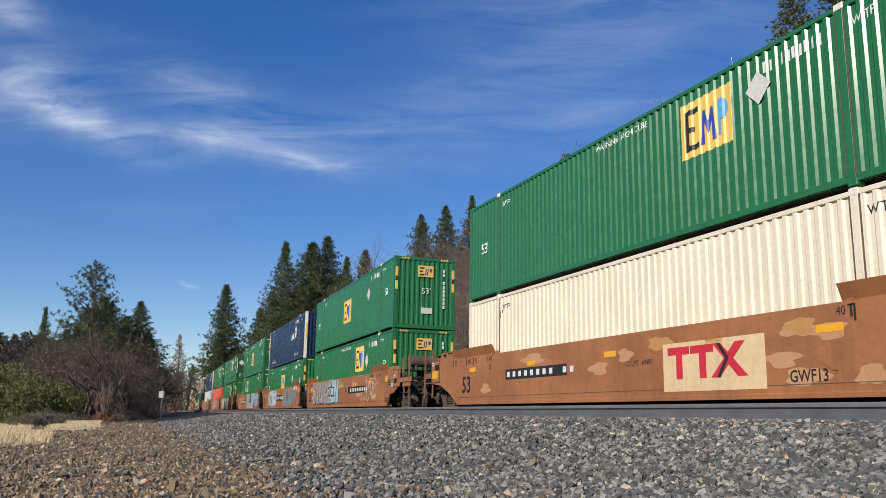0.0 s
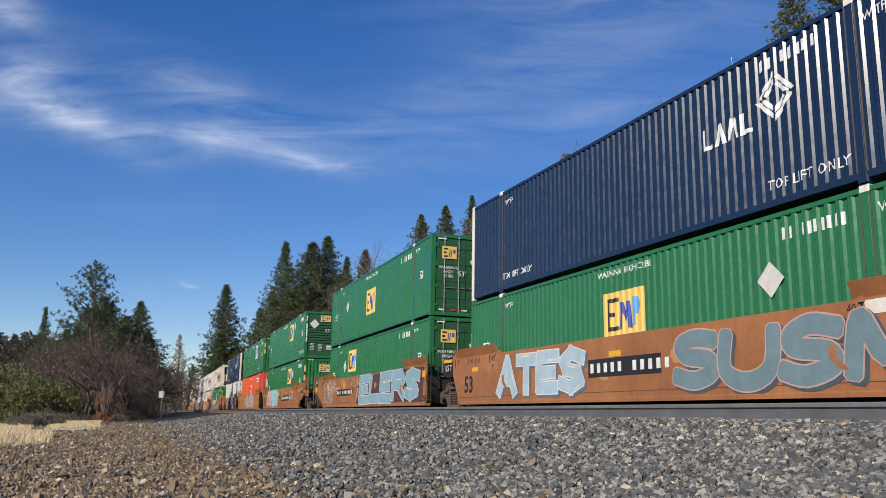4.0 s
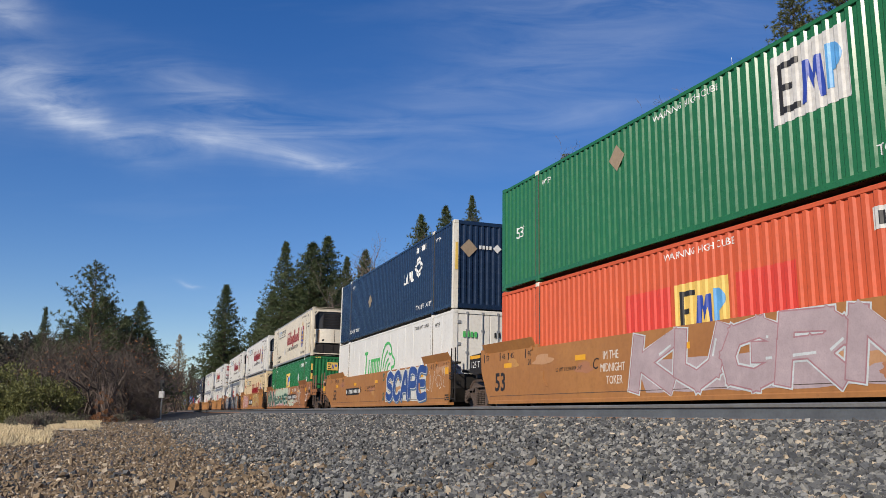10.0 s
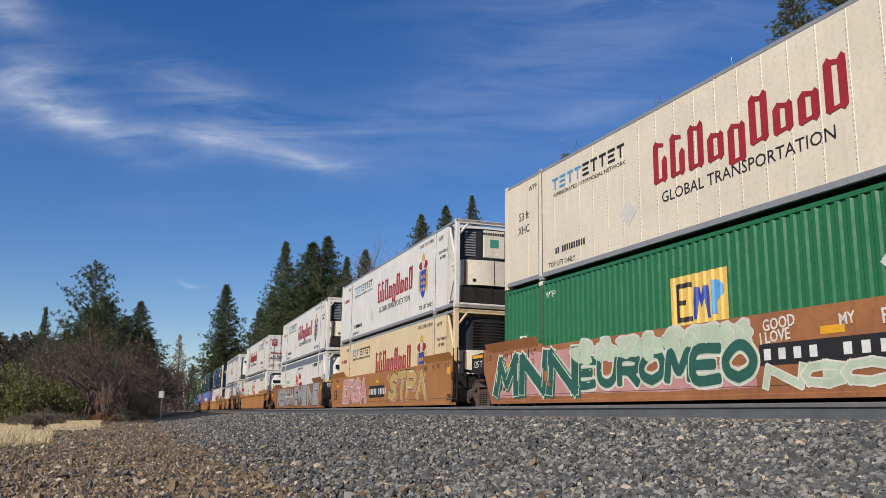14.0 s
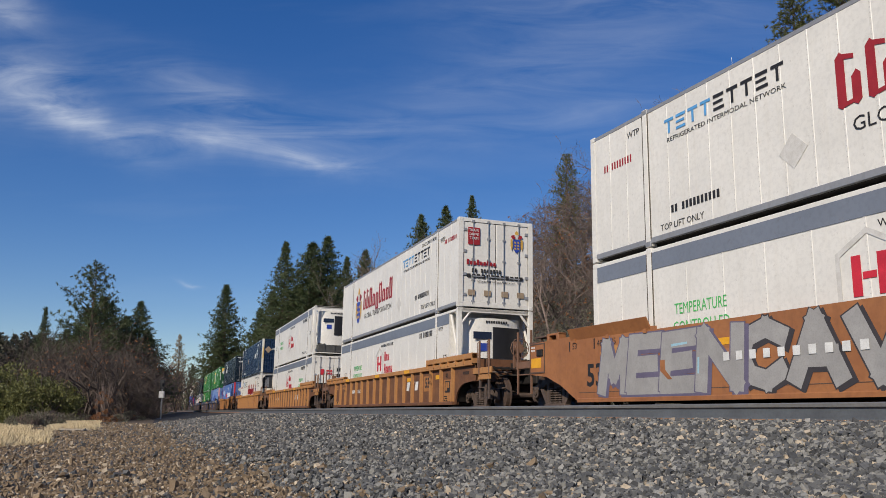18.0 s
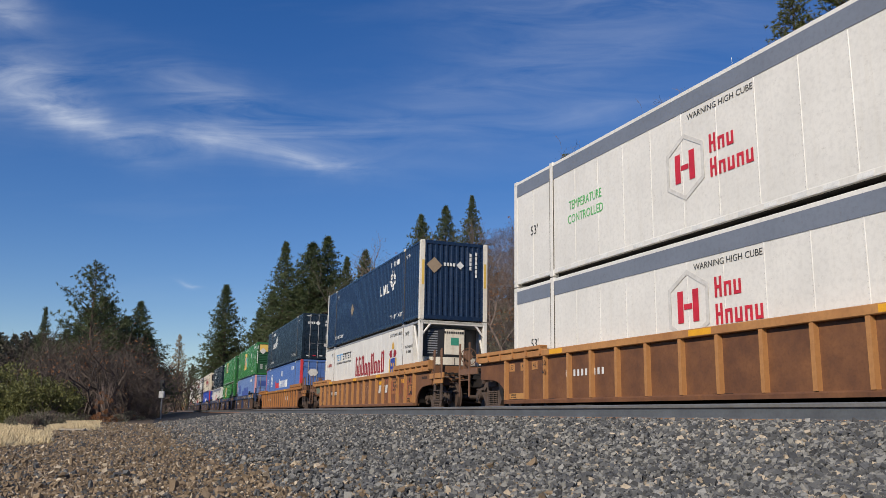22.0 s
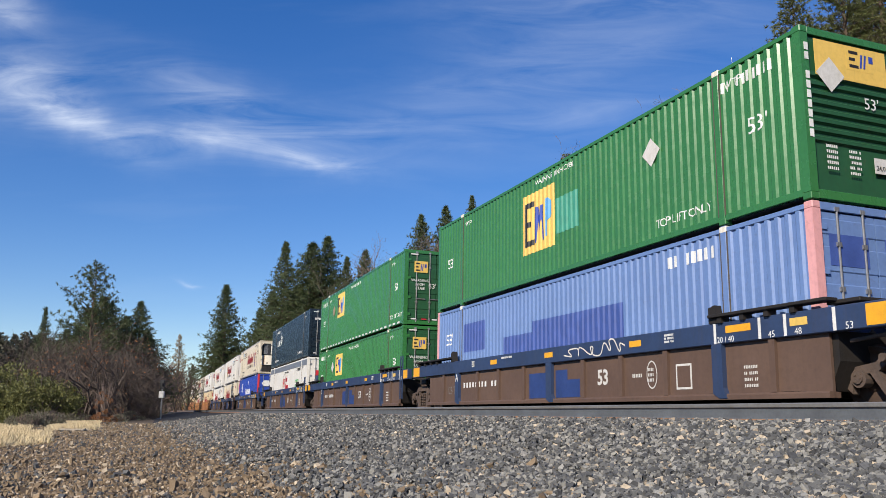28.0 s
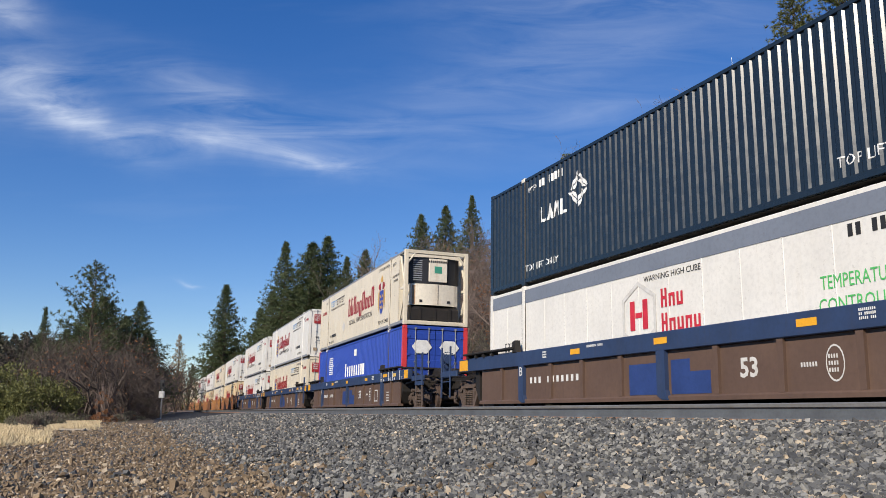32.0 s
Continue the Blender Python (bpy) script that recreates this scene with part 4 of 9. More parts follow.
def navy_box(label, logo_x=2.6, color=None, front="ribbed", posts=None, diam=None):
    c = container(color or NAVY, label, front, posts=posts or WHITE_POST)
    knot_logo(c, logo_x, 1.45, 2.3, 0.95)
    lettering(c, "TOP LIFT ONLY", 0.24, INK_WHITE, 5.0, 0.42)
    lettering(c, "TOP LIFT ONLY", 0.24, INK_WHITE, -5.1, 0.42)
    lettering(c, "WTP", 0.22, INK_WHITE, 6.45, 2.50)
    lettering(c, "WTP", 0.22, INK_WHITE, -5.6, 2.50)
    glyph_bars(c, logo_x + (1.5 if logo_x > 0 else -0.1), 2.55, 8, 0.2, INK_WHITE)
    if front == "ribbed":
        if diam:
            placard(c, -0.78, 1.98, BROWN_CARD, True)
            placard(c, diam, 1.5, BROWN_CARD)
        for i in range(4):
            end_field(c, "logo_mark", -0.42 + i * 0.12, -0.34 + i * 0.12, 1.98, 2.10, INK_WHITE)
        m = Matrix.Translation((HL + 0.004, 0.22, 2.03)) @ pose(0, 0, 0, 0, 0, 90) @ Matrix.Diagonal((0.5, 1, 0.5, 1))
        piece("logo_knot", "diamond", build_diamond, INK_WHITE, c, m)
        glyph_bars(c, 0.62, 2.50, 4, 0.13, INK_WHITE, end=True, vertical=True)
        glyph_bars(c, 0.84, 2.56, 6, 0.13, INK_WHITE, end=True, vertical=True)
        for y in (-1.2, 1.2):
            end_field(c, "warning_strip", y - 0.045, y + 0.045, 1.25, 2.15, LOGO_YELLOW, HL + 0.006)
    else:
        for i in range(4):
            end_field(c, "logo_mark", -0.95 + i * 0.12, -0.87 + i * 0.12, 2.22, 2.36, INK_WHITE)
        m = Matrix.Translation((HL + 0.004, -0.33, 2.28)) @ pose(0, 0, 0, 0, 0, 90) @ Matrix.Diagonal((0.5, 1, 0.5, 1))
        piece("logo_knot", "diamond", build_diamond, INK_WHITE, c, m)
        glyph_bars(c, 0.14, 2.40, 4, 0.15, INK_WHITE, end=True)
        glyph_bars(c, 0.14, 2.18, 6, 0.15, INK_WHITE, end=True)
        for i in range(6):
            glyph_bars(c, 0.2, 1.62 - i * 0.075, 6, 0.045, INK_WHITE, end=True, seed=i)
        end_field(c, "weight_notice", 0.56, 0.98, 0.76, 1.02, LOGO_CREAM)
        end_field(c, "notice_card", 0.12, 0.34, 0.82, 1.02, GREY_CARD)
        for i in range(5):
            end_field(c, "reflective_tape", -1.0 + i * 0.42, -0.80 + i * 0.42, 0.20, 0.25, INK_BRIGHT_RED if i % 2 else INK_WHITE)
        for y in (-0.9, 0.75):
            end_field(c, "reflective_tape", y - 0.15, y + 0.15, 2.70, 2.745, INK_WHITE)
    return c


def crest_box(label, color=None, front="reefer", style="panel", mirrored=False, rail=None, feet=False):
    """White refrigerated box with a dark red wordmark and a crest."""
    color = color or WHITE
    c = container(color, label, front, "seamed", posts=color, rail=rail or GREY_RAIL)
    if not mirrored:
        blackletter(c, -1.30, 3.60, 1.22, 0.92)
        lettering(c, "GLOBAL TRANSPORTATION", 0.32, INK, 1.1, 0.92, stretch=1.05)
        shield(c, 4.78, 1.52, 0.98, 1.62)
        slant_mark(c, -5.40, -2.20, 2.16, 0.30)
        lettering(c, "STACK LIMIT 3 HIGH", 0.17, INK, 5.1, 2.60)
        lettering(c, "TOP LIFT ONLY", 0.22, INK, 5.1, 0.38)
        glyph_bars(c, -5.3, 0.62, 13, 0.15, INK, gap=0.15)
        lettering(c, "TOP LIFT ONLY", 0.18, INK, -5.0, 0.30)
        placard(c, -2.2, 0.88)
        lettering(c, "WTP", 0.22, INK, 6.62, 2.50)
        lettering(c, "TARE WEIGHT", 0.14, INK, 6.85, 2.02)
        glyph_bars(c, 6.55, 1.84, 7, 0.10, INK)
        if feet:
            lettering(c, "53 ft", 0.30, INK, -6.95, 1.85)
            lettering(c, "XHC", 0.30, INK, -6.95, 1.48)
        else:
            glyph_bars(c, -7.55, 2.02, 11, 0.16, INK_RED, 0.5, aspect=0.4)
        lettering(c, "WTP", 0.2, INK, -6.45, 2.52)
    else:
        blackletter(c, -4.0, 0.70, 1.22, 0.92)
        lettering(c, "GLOBAL TRANSPORTATION", 0.32, INK, -1.6, 0.92, stretch=1.05)
        shield(c, -4.85, 1.52, 0.98, 1.62)
        slant_mark(c, 2.05, 5.30, 2.16, 0.30)
        glyph_bars(c, 3.6, 0.82, 13, 0.17, INK, gap=0.15)
        lettering(c, "TOP LIFT ONLY", 0.22, INK, 5.1, 0.38)
        lettering(c, "STACK LIMIT 3 HIGH", 0.17, INK, 5.1, 2.62)
        lettering(c, "WTP", 0.22, INK, 6.55, 2.42)
        glyph_bars(c, 6.75, 2.30, 10, 0.14, INK_RED)
        placard(c, 1.6, 0.85)
    if front in ("reefer", "drum"):
        cooling_unit(c, style)
    else:
        sign = end_field(c, "red_notice", -0.98, -0.58, 2.02, 2.58, INK_RED)
        for z, w_ in ((2.48, "TRAIN"), (2.35, "DRIVE"), (2.22, "TEAM")):
            lettering(c, w_, 0.12, INK_WHITE, -0.78, z, end=True).location.x += 0.004
        shield(c, 0.72, 2.22, 0.42, 0.72, True)
        for i in range(0 if PLAIN[0] else 9):
            end_field(c, "wordmark", -1.02 + i * 0.115, -0.94 + i * 0.115, 1.36, 1.48 + 0.06 * (i % 3 == 0), INK_RED)
        glyph_bars(c, -0.85, 1.18, 10, 0.13, INK, end=True)
        for i in range(0 if PLAIN[0] else 12):
            end_field(c, "wordmark", -1.0 + i * 0.165, -0.88 + i * 0.165, 0.95, 1.07, INK)
        lettering(c, "REFRIGERATED INTERMODAL NETWORK", 0.07, INK, 0.0, 0.84, end=True)
        for y in (-0.85, -0.3, 0.3, 0.85):
            end_field(c, "placard_card", y - 0.12, y + 0.12, 0.38, 0.56, BROWN_CARD)
    return c


def tape_dashes(c, z=0.085):
    """Reflective tape along the bottom rail: short white strips."""
    x = -7.6
    while x < 7.4:
        field(c, "reflective_tape", x, x + 0.30, z, z + 0.075, INK_WHITE, False, "", -1.2945)
        x += 0.62


def house_box(label, front="drum", low_words=True, upper=False):
    """White refrigerated box with a blue-grey band and a red mark in a grey outline."""
    c = container(WHITE, label, "drum" if front == "drum" else front, "flat", posts=WHITE, rail=WHITE, band=GREY_BAND)
    if upper:
        tape_dashes(c)
        house_logo(c, -1.45, 0.70, 1.10)
        word = -4.5
    else:
        house_logo(c, -1.55, 0.92, 1.15)
        word = 4.4 if front != "drum" else -4.6
    lettering(c, "TEMPERATURE", 0.30, INK_GREEN, word, 1.58, stretch=0.72)
    lettering(c, "CONTROLLED", 0.30, INK_GREEN, word, 1.24, stretch=0.78)
    lettering(c, "WARNING HIGH CUBE", 0.17, INK, 0.1, 2.30)
    glyph_bars(c, 4.25, 2.30, 10, 0.19, INK, gap=0.2)
    lettering(c, "WTP", 0.20, INK, 6.48, 2.34)
    lettering(c, "53'", 0.34, INK, 6.95, 1.35)
    lettering(c, "TOP LIFT ONLY", 0.18, INK, 5.1, 0.30)
    lettering(c, "53'", 0.34, INK, -6.95, 1.35)
    if front == "drum":
        cooling_unit(c, "drum")
    else:
        end_field(c, "logo_mark", -0.78, -0.58, 1.80, 2.12, INK_BRIGHT_RED)
        for r in range(2):
            for i in range(4):
                end_field(c, "wordmark", -0.44 + i * 0.09, -0.375 + i * 0.09, 1.98 - r * 0.16, 2.08 - r * 0.16, INK_BRIGHT_RED)
        glyph_bars(c, 0.15, 2.10, 4, 0.19, INK, end=True)
        glyph_bars(c, 0.15, 1.78, 6, 0.19, INK, end=True)
        lettering(c, "WARNING", 0.19, INK, -0.5, 1.26, end=True)
        lettering(c, "HIGH CUBE", 0.19, INK, -0.5, 1.02, end=True)
    return c
# ---------------------------------------------------------------- wheel trucks (origin: rail head under the middle of the truck)
WHEEL_R = 0.48


def build_wheel(bm):
    r = WHEEL_R
    lathe(bm, ((0.10, -0.09), (0.16, -0.085), (0.19, -0.05), (0.36, -0.035), (r - 0.06, -0.065), (r - 0.005, -0.07), (r, -0.06), (r, 0.04), (r + 0.03, 0.05), (r + 0.03, 0.075), (r - 0.06, 0.07), (0.20, 0.03), (0.10, 0.05)), 28)


def build_tread(bm):
    r = WHEEL_R + 0.002
    lathe(bm, ((r - 0.004, -0.065), (r, -0.06), (r, 0.03), (r - 0.004, 0.035)), 28)


def build_axle(bm):
    tube(bm, (0, -1.02, 0), (0, 1.02, 0), 0.075, 10)


def build_side_frame(bm):
    """Cast side frame with its two openings, bowed between the axle boxes."""
    y0, y1 = -1.07, -0.93
    prism(bm, ((-1.12, 0.52), (-1.10, 0.63), (-0.62, 0.70), (-0.45, 0.84), (0.45, 0.84), (0.62, 0.70), (1.10, 0.63), (1.12, 0.52), (0.60, 0.56), (0.40, 0.70), (-0.40, 0.70), (-0.60, 0.56)), y0, y1)
    for s in (-1, 1):
        prism(bm, ((s * 0.62, 0.62), (s * 0.78, 0.62), (s * 0.42, 0.13), (s * 0.28, 0.13)), y0, y1)
        box(bm, *sorted((s * 0.30, s * 0.42)), y0 + 0.01, y1 - 0.01, 0.2, 0.78)
        prism(bm, ((s * 0.80, 0.60), (s * 1.12, 0.60), (s * 1.14, 0.34), (s * 1.05, 0.26), (s * 1.05, 0.50), (s * 0.84, 0.50)), y0, y1)
    box(bm, -0.46, 0.46, y0 - 0.03, y1, 0.10, 0.20, 0.015)


def build_axle_box(bm):
    tube(bm, (0, -1.10, 0), (0, -0.93, 0), 0.135, 14)
    tube(bm, (0, -1.13, 0), (0, -1.10, 0), 0.085, 10)
    for k in range(3):
        a = k * 2.094
        tube(bm, (0.055 * math.cos(a), -1.142, 0.055 * math.sin(a)), (0.055 * math.cos(a), -1.13, 0.055 * math.sin(a)), 0.02, 6)


def build_springs(bm):
    for x in (-0.2, 0.0, 0.2):
        for k in range(7):
            z = 0.215 + k * 0.055
            n = 8
            ring = [(x + 0.085 * math.cos(2 * math.pi * i / n), -1.0 + 0.085 * math.sin(2 * math.pi * i / n), z + 0.02 * i / n) for i in range(n + 1)]
            for a, b in zip(ring, ring[1:]):
                if a[1] < -0.96 or b[1] < -0.96:
                    tube(bm, a, b, 0.018, 4)


def build_bolster(bm):
    box(bm, -0.25, 0.25, -0.98, 0.98, 0.58, 0.80, 0.02)
    for s in (-1, 1):
        tube(bm, (s * 0.42, -0.8, 0.32), (s * 0.42, 0.8, 0.32), 0.04, 6)


def build_brake(bm):
    box(bm, 0.40, 0.46, -0.86, -0.66, 0.25, 0.58)


WHEELS = []


def truck(parent, x, unit):
    t = piece("truck", "bolster", build_bolster, TRUCK, parent, Matrix.Translation((x, 0, 0)))
    for turn in (0, 180):
        r = pose(0, 0, 0, 0, 0, turn)
        piece("side_frame", "side_frame", build_side_frame, TRUCK, t, r)
        piece("spring_nest", "springs", build_springs, TRUCK, t, r)
        for sx in (-1, 1):
            piece("axle_box", "axle_box", build_axle_box, TRUCK, t, r @ Matrix.Translation((sx * 0.91, 0, WHEEL_R)))
    piece("brake_shoe", "brake", build_brake, DARK, t)
    piece("brake_shoe", "brake", build_brake, DARK, t, Matrix.Translation((-0.86, 0, 0)))
    for sx in (-1, 1):
        piece("axle", "axle", build_axle, TRUCK, t, Matrix.Translation((sx * 0.91, 0, WHEEL_R)))
        for sy in (-1, 1):
            q = Matrix.Translation((sx * 0.91, sy * 0.76, WHEEL_R)) @ (Matrix() if sy < 0 else pose(0, 0, 0, 0, 0, 180))
            w = piece("wheel", "wheel", build_wheel, WHEEL, t, q)
            WHEELS.append((w, unit, q, x + sx * 0.91, sy))
    return t


# ---------------------------------------------------------------- well cars (origin: rail head under the middle of the load)
def build_smooth_side(bm, front, rear):
    """Side sheet of a smooth-sided well car; front and rear: an end platform, else a joint to the next unit."""
    pts = [(-8.45, 0.22), (8.28, 0.22)]
    pts += [(8.66, 0.66), (9.12, 0.68), (9.8, 0.92), (9.8, 1.66), (8.50, 1.68)] if front else [(8.34, 0.60), (8.42, 1.68)]
    pts += [(5.87, 1.60), (5.87, 1.55), (-5.67, 1.55), (-5.67, 1.62)]
    pts += [(-8.6, 1.66), (-10.62, 1.62), (-10.62, 0.88), (-9.82, 0.80), (-9.17, 0.58), (-8.73, 0.36)] if rear else [(-9.0, 1.68), (-8.95, 1.05), (-8.62, 0.50)]
    prism(bm, pts, -1.50, -1.44)


def build_flare(bm, x0, x1):
    """Outward-leaning guide plate above the side sheet."""
    prism(bm, ((-1.50, 1.56), (-1.60, 1.80), (-1.585, 1.806), (-1.47, 1.58)), x0, x1, 'x')
    for x in (x0 + 0.15, (x0 + x1) / 2, x1 - 0.15):
        box(bm, x - 0.05, x + 0.05, -1.53, -1.45, 1.50, 1.58)


def build_sill(bm, x0, x1):
    prism(bm, ((-1.515, 0.20), (-1.515, 0.27), (-1.49, 0.30), (-1.30, 0.28), (-1.30, 0.20)), x0, x1, 'x')


def build_floor_beam(bm):
    box(bm, -0.25, 0.25, -1.44, 1.44, 0.22, 0.31)


def well_floor(car):
    for x in (-7.6, -5.9, 0.0, 5.9, 7.6):
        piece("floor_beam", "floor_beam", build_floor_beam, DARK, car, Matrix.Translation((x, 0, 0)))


def build_bulkhead(bm):
    prism(bm, ((8.18, 0.30), (8.24, 0.30), (8.46, 0.72), (8.46, 1.15), (8.20, 1.15)), -1.38, 1.38, 'y')
    box(bm, 8.4, 10.2, -0.26, 0.26, 0.84, 1.15)


def build_platform(bm, x1):
    prism(bm, ((8.25, 1.30), (8.25, 1.58), (9.2, 1.58), (x1, 1.16), (x1, 1.04), (9.2, 1.26)), -0.32, 0.32, 'y')
    for y in (-1.15, 1.15):
        prism(bm, ((8.35, 1.44), (8.35, 1.56), (10.2, 1.20), (10.2, 1.12)), y - 0.05, y + 0.05, 'y')
        tube(bm, (8.5, y, 1.30), (9.9, y * 0.3, 1.02), 0.04, 6)
    box(bm, 8.3, 8.9, -1.40, 1.40, 1.54, 1.60, 0.01)


def build_draft_sill(bm, x1):
    box(bm, 9.2, x1, -0.22, 0.22, 0.78, 1.06, 0.02)
    prism(bm, ((9.7, -0.8), (x1 - 0.7, -0.34), (x1 - 0.7, 0.34), (9.7, 0.8)), 1.02, 1.06, 'z')


def build_coupler(bm):
    box(bm, 11.35, 11.9, -0.10, 0.10, 0.76, 0.98, 0.02)
    prism(bm, ((11.85, -0.16), (12.12, -0.19), (12.20, -0.05), (12.02, 0.02), (12.06, 0.10), (12.18, 0.14), (12.1, 0.20), (11.85, 0.18)), 0.70, 1.02, 'z')


def build_hose(bm):
    pts = [(11.3, -0.35, 0.72), (11.6, -0.36, 0.45), (11.9, -0.34, 0.36), (12.12, -0.30, 0.44)]
    for a, b in zip(pts, pts[1:]):
        tube(bm, a, b, 0.028, 6)


def build_step_ladder(bm):
    """Upper grab posts of the brakeman's step."""
    for x in (10.25, 10.95):
        box(bm, x - 0.024, x + 0.024, -1.47, -1.42, 0.95, 1.98, 0.006)
    for x, sg in ((10.25, -1), (10.95, -1)):
        tube(bm, (x + sg * 0.08, -1.47, 1.25), (x + sg * 0.08, -1.47, 1.92), 0.013, 6)
        tube(bm, (x + sg * 0.08, -1.47, 1.92), (x, -1.44, 1.94), 0.013, 6)


def build_low_step(bm):
    """Dark hanging stirrup below the step."""
    for x in (10.28, 10.92):
        box(bm, x - 0.035, x + 0.035, -1.46, -1.40, 0.34, 0.98, 0.006)
    for z in (0.36, 0.66):
        box(bm, 10.28, 10.92, -1.48, -1.40, z - 0.015, z + 0.015)


def build_cross_step(bm):
    box(bm, 9.75, 11.05, -1.45, -1.38, 1.05, 1.22, 0.008)
    box(bm, 10.2, 11.0, -1.47, -1.40, 0.88, 1.02, 0.008)


def build_far_ladder(bm):
    for x in (10.25, 10.95):
        box(bm, x - 0.024, x + 0.024, 1.42, 1.47, 0.42, 1.98, 0.006)
    tube(bm, (10.25, 1.44, 0.9), (10.95, 1.44, 0.9), 0.018, 6)
    box(bm, 9.75, 11.05, 1.38, 1.45, 1.05, 1.22, 0.008)


def build_grating(bm):
    for i in range(12):
        y = -1.30 + i * 0.225
        box(bm, 9.85, 10.9, y, y + 0.06, 1.20, 1.235)
    box(bm, 9.85, 9.9, -1.32, 1.32, 1.18, 1.20)
    box(bm, 10.85, 10.9, -1.32, 1.32, 1.18, 1.20)


def build_pipes(bm):
    tube(bm, (8.6, -1.30, 1.0), (10.1, -1.25, 1.12), 0.03, 6)
    tube(bm, (10.1, -1.25, 1.12), (10.6, -0.6, 1.10), 0.03, 6)
    tube(bm, (8.4, -0.9, 0.60), (10.9, -0.9, 0.66), 0.025, 6)
    tube(bm, (8.4, 0.9, 0.60), (10.9, 0.9, 0.66), 0.025, 6)
    tube(bm, (9.0, -1.2, 0.75), (9.0, 1.2, 0.75), 0.06, 8)


def build_reservoir(bm):
    tube(bm, (9.55, -1.0, 1.86), (9.55, 0.1, 1.86), 0.21, 16)
    for y in (-0.8, -0.15):
        box(bm, 9.40, 9.70, y - 0.03, y + 0.03, 1.54, 1.70)


def build_hand_wheel(bm):
    n = 20
    ring = [(11.02, -0.55 + 0.27 * math.cos(2 * math.pi * i / n), 1.75 + 0.27 * math.sin(2 * math.pi * i / n)) for i in range(n)]
    for i in range(n):
        tube(bm, ring[i], ring[(i + 1) % n], 0.014, 5)
    for k in range(6):
        i = k * n // 6
        tube(bm, (11.0, -0.55, 1.75), ring[i], 0.011, 4)
    tube(bm, (10.86, -0.55, 1.75), (11.03, -0.55, 1.75), 0.13, 12)
    box(bm, 10.80, 10.88, -0.66, -0.44, 1.15, 1.95)


def build_gangway_box(bm):
    """Joint between two units: the end box over the shared truck."""
    prism(bm, ((-8.3, 1.05), (-8.3, 1.58), (-9.2, 1.58), (-10.2, 1.34), (-10.35, 1.02), (-9.1, 0.92)), -0.55, 0.55, 'y')
    box(bm, -10.25, -9.7, -1.10, 1.10, 0.94, 1.10, 0.02)
    for y in (-1.0, 1.0):
        tube(bm, (-8.4, y, 1.2), (-9.9, y, 1.08), 0.04, 6)
        tube(bm, (-9.0, y, 1.3), (-9.0, y * 0.4, 0.95), 0.03, 6)
    for z in (0.70, 0.82):
        tube(bm, (-8.4, -1.05, z), (-10.6, -0.9, z + 0.05), 0.022, 6)


def build_joint_front(bm):
    prism(bm, ((8.3, 1.0), (8.3, 1.55), (8.7, 1.55), (9.6, 1.28), (9.75, 1.0), (9.0, 0.92)), -0.42, 0.42, 'y')
    for y in (-1.05, 1.05):
        tube(bm, (8.35, y, 1.25), (9.2, y * 0.4, 1.1), 0.05, 6)
        tube(bm, (8.35, y * 0.8, 0.75), (9.5, y * 0.7, 0.82), 0.025, 6)


def build_joint_ladder(bm):
    for x in (8.50, 8.84):
        tube(bm, (x, -1.48, 0.35), (x, -1.48, 1.92), 0.02, 5)
    for z in (0.38, 0.70, 1.02, 1.34):
        tube(bm, (8.50, -1.48, z), (8.84, -1.48, z), 0.016, 5)
    box(bm, 8.36, 8.86, -1.46, -1.30, 1.44, 1.50)


def build_round_sheet(bm, ribs_x, z_top, arch=True):
    """Recessed web sheet of a ribbed well car, with curved ends over the trucks."""
    front = [(8.28, 0.22)] + [(8.28 + 0.95 * (1 - math.cos(t)), 0.22 + 0.62 * math.sin(t)) for t in np.linspace(0.2, 1.57, 8)] + [(9.9, 0.88)]
    rear = [(-x, z) for x, z in reversed(front)]
    prism(bm, front + [(9.9, z_top)] + [(-9.9, z_top)] + rear, -1.42, -1.37)


def build_rib(bm, z0, z1):
    prism(bm, ((-0.05, -1.42), (-0.042, -1.515), (0.042, -1.515), (0.05, -1.42)), z0, z1, 'z')


def build_taper_rib(bm, z0, z1):
    v = [(-0.055, z0), (0.055, z0), (0.07, z1), (-0.07, z1)]
    prism(bm, v, -1.50, -1.42, 'y')


def build_chord(bm, z0, z1, x0, x1):
    box(bm, x0, x1, -1.53, -1.36, z0, z1, 0.012)


def build_raised_end(bm, z0, z1, x0, x1):
    box(bm, x0, x1, -1.56, -1.36, z0, z1, 0.015)
    n = int((x1 - x0) / 0.62)
    for i in range(n + 1):
        x = x0 + (x1 - x0 - 0.06) * i / n
        box(bm, x, x + 0.06, -1.565, -1.36, z0 - 0.13, z1 + 0.004)


def blob(bm, cx, cz, rx, rz, seed, lobes, y):
    rng = random.Random(seed)
    ph = [rng.uniform(0, 6.28) for _ in range(3)]
    n = 26
    pts = []
    for i in range(n):
        t = 2 * math.pi * i / n
        k = 1 + 0.20 * math.sin(lobes * t + ph[0]) + 0.12 * math.sin((lobes + 2) * t + ph[1]) + 0.06 * math.sin(7 * t + ph[2])
        pts.append((cx + rx * k * math.cos(t), cz + rz * min(1.05, k) * math.sin(t)))
    prism(bm, pts, y - 0.002, y)


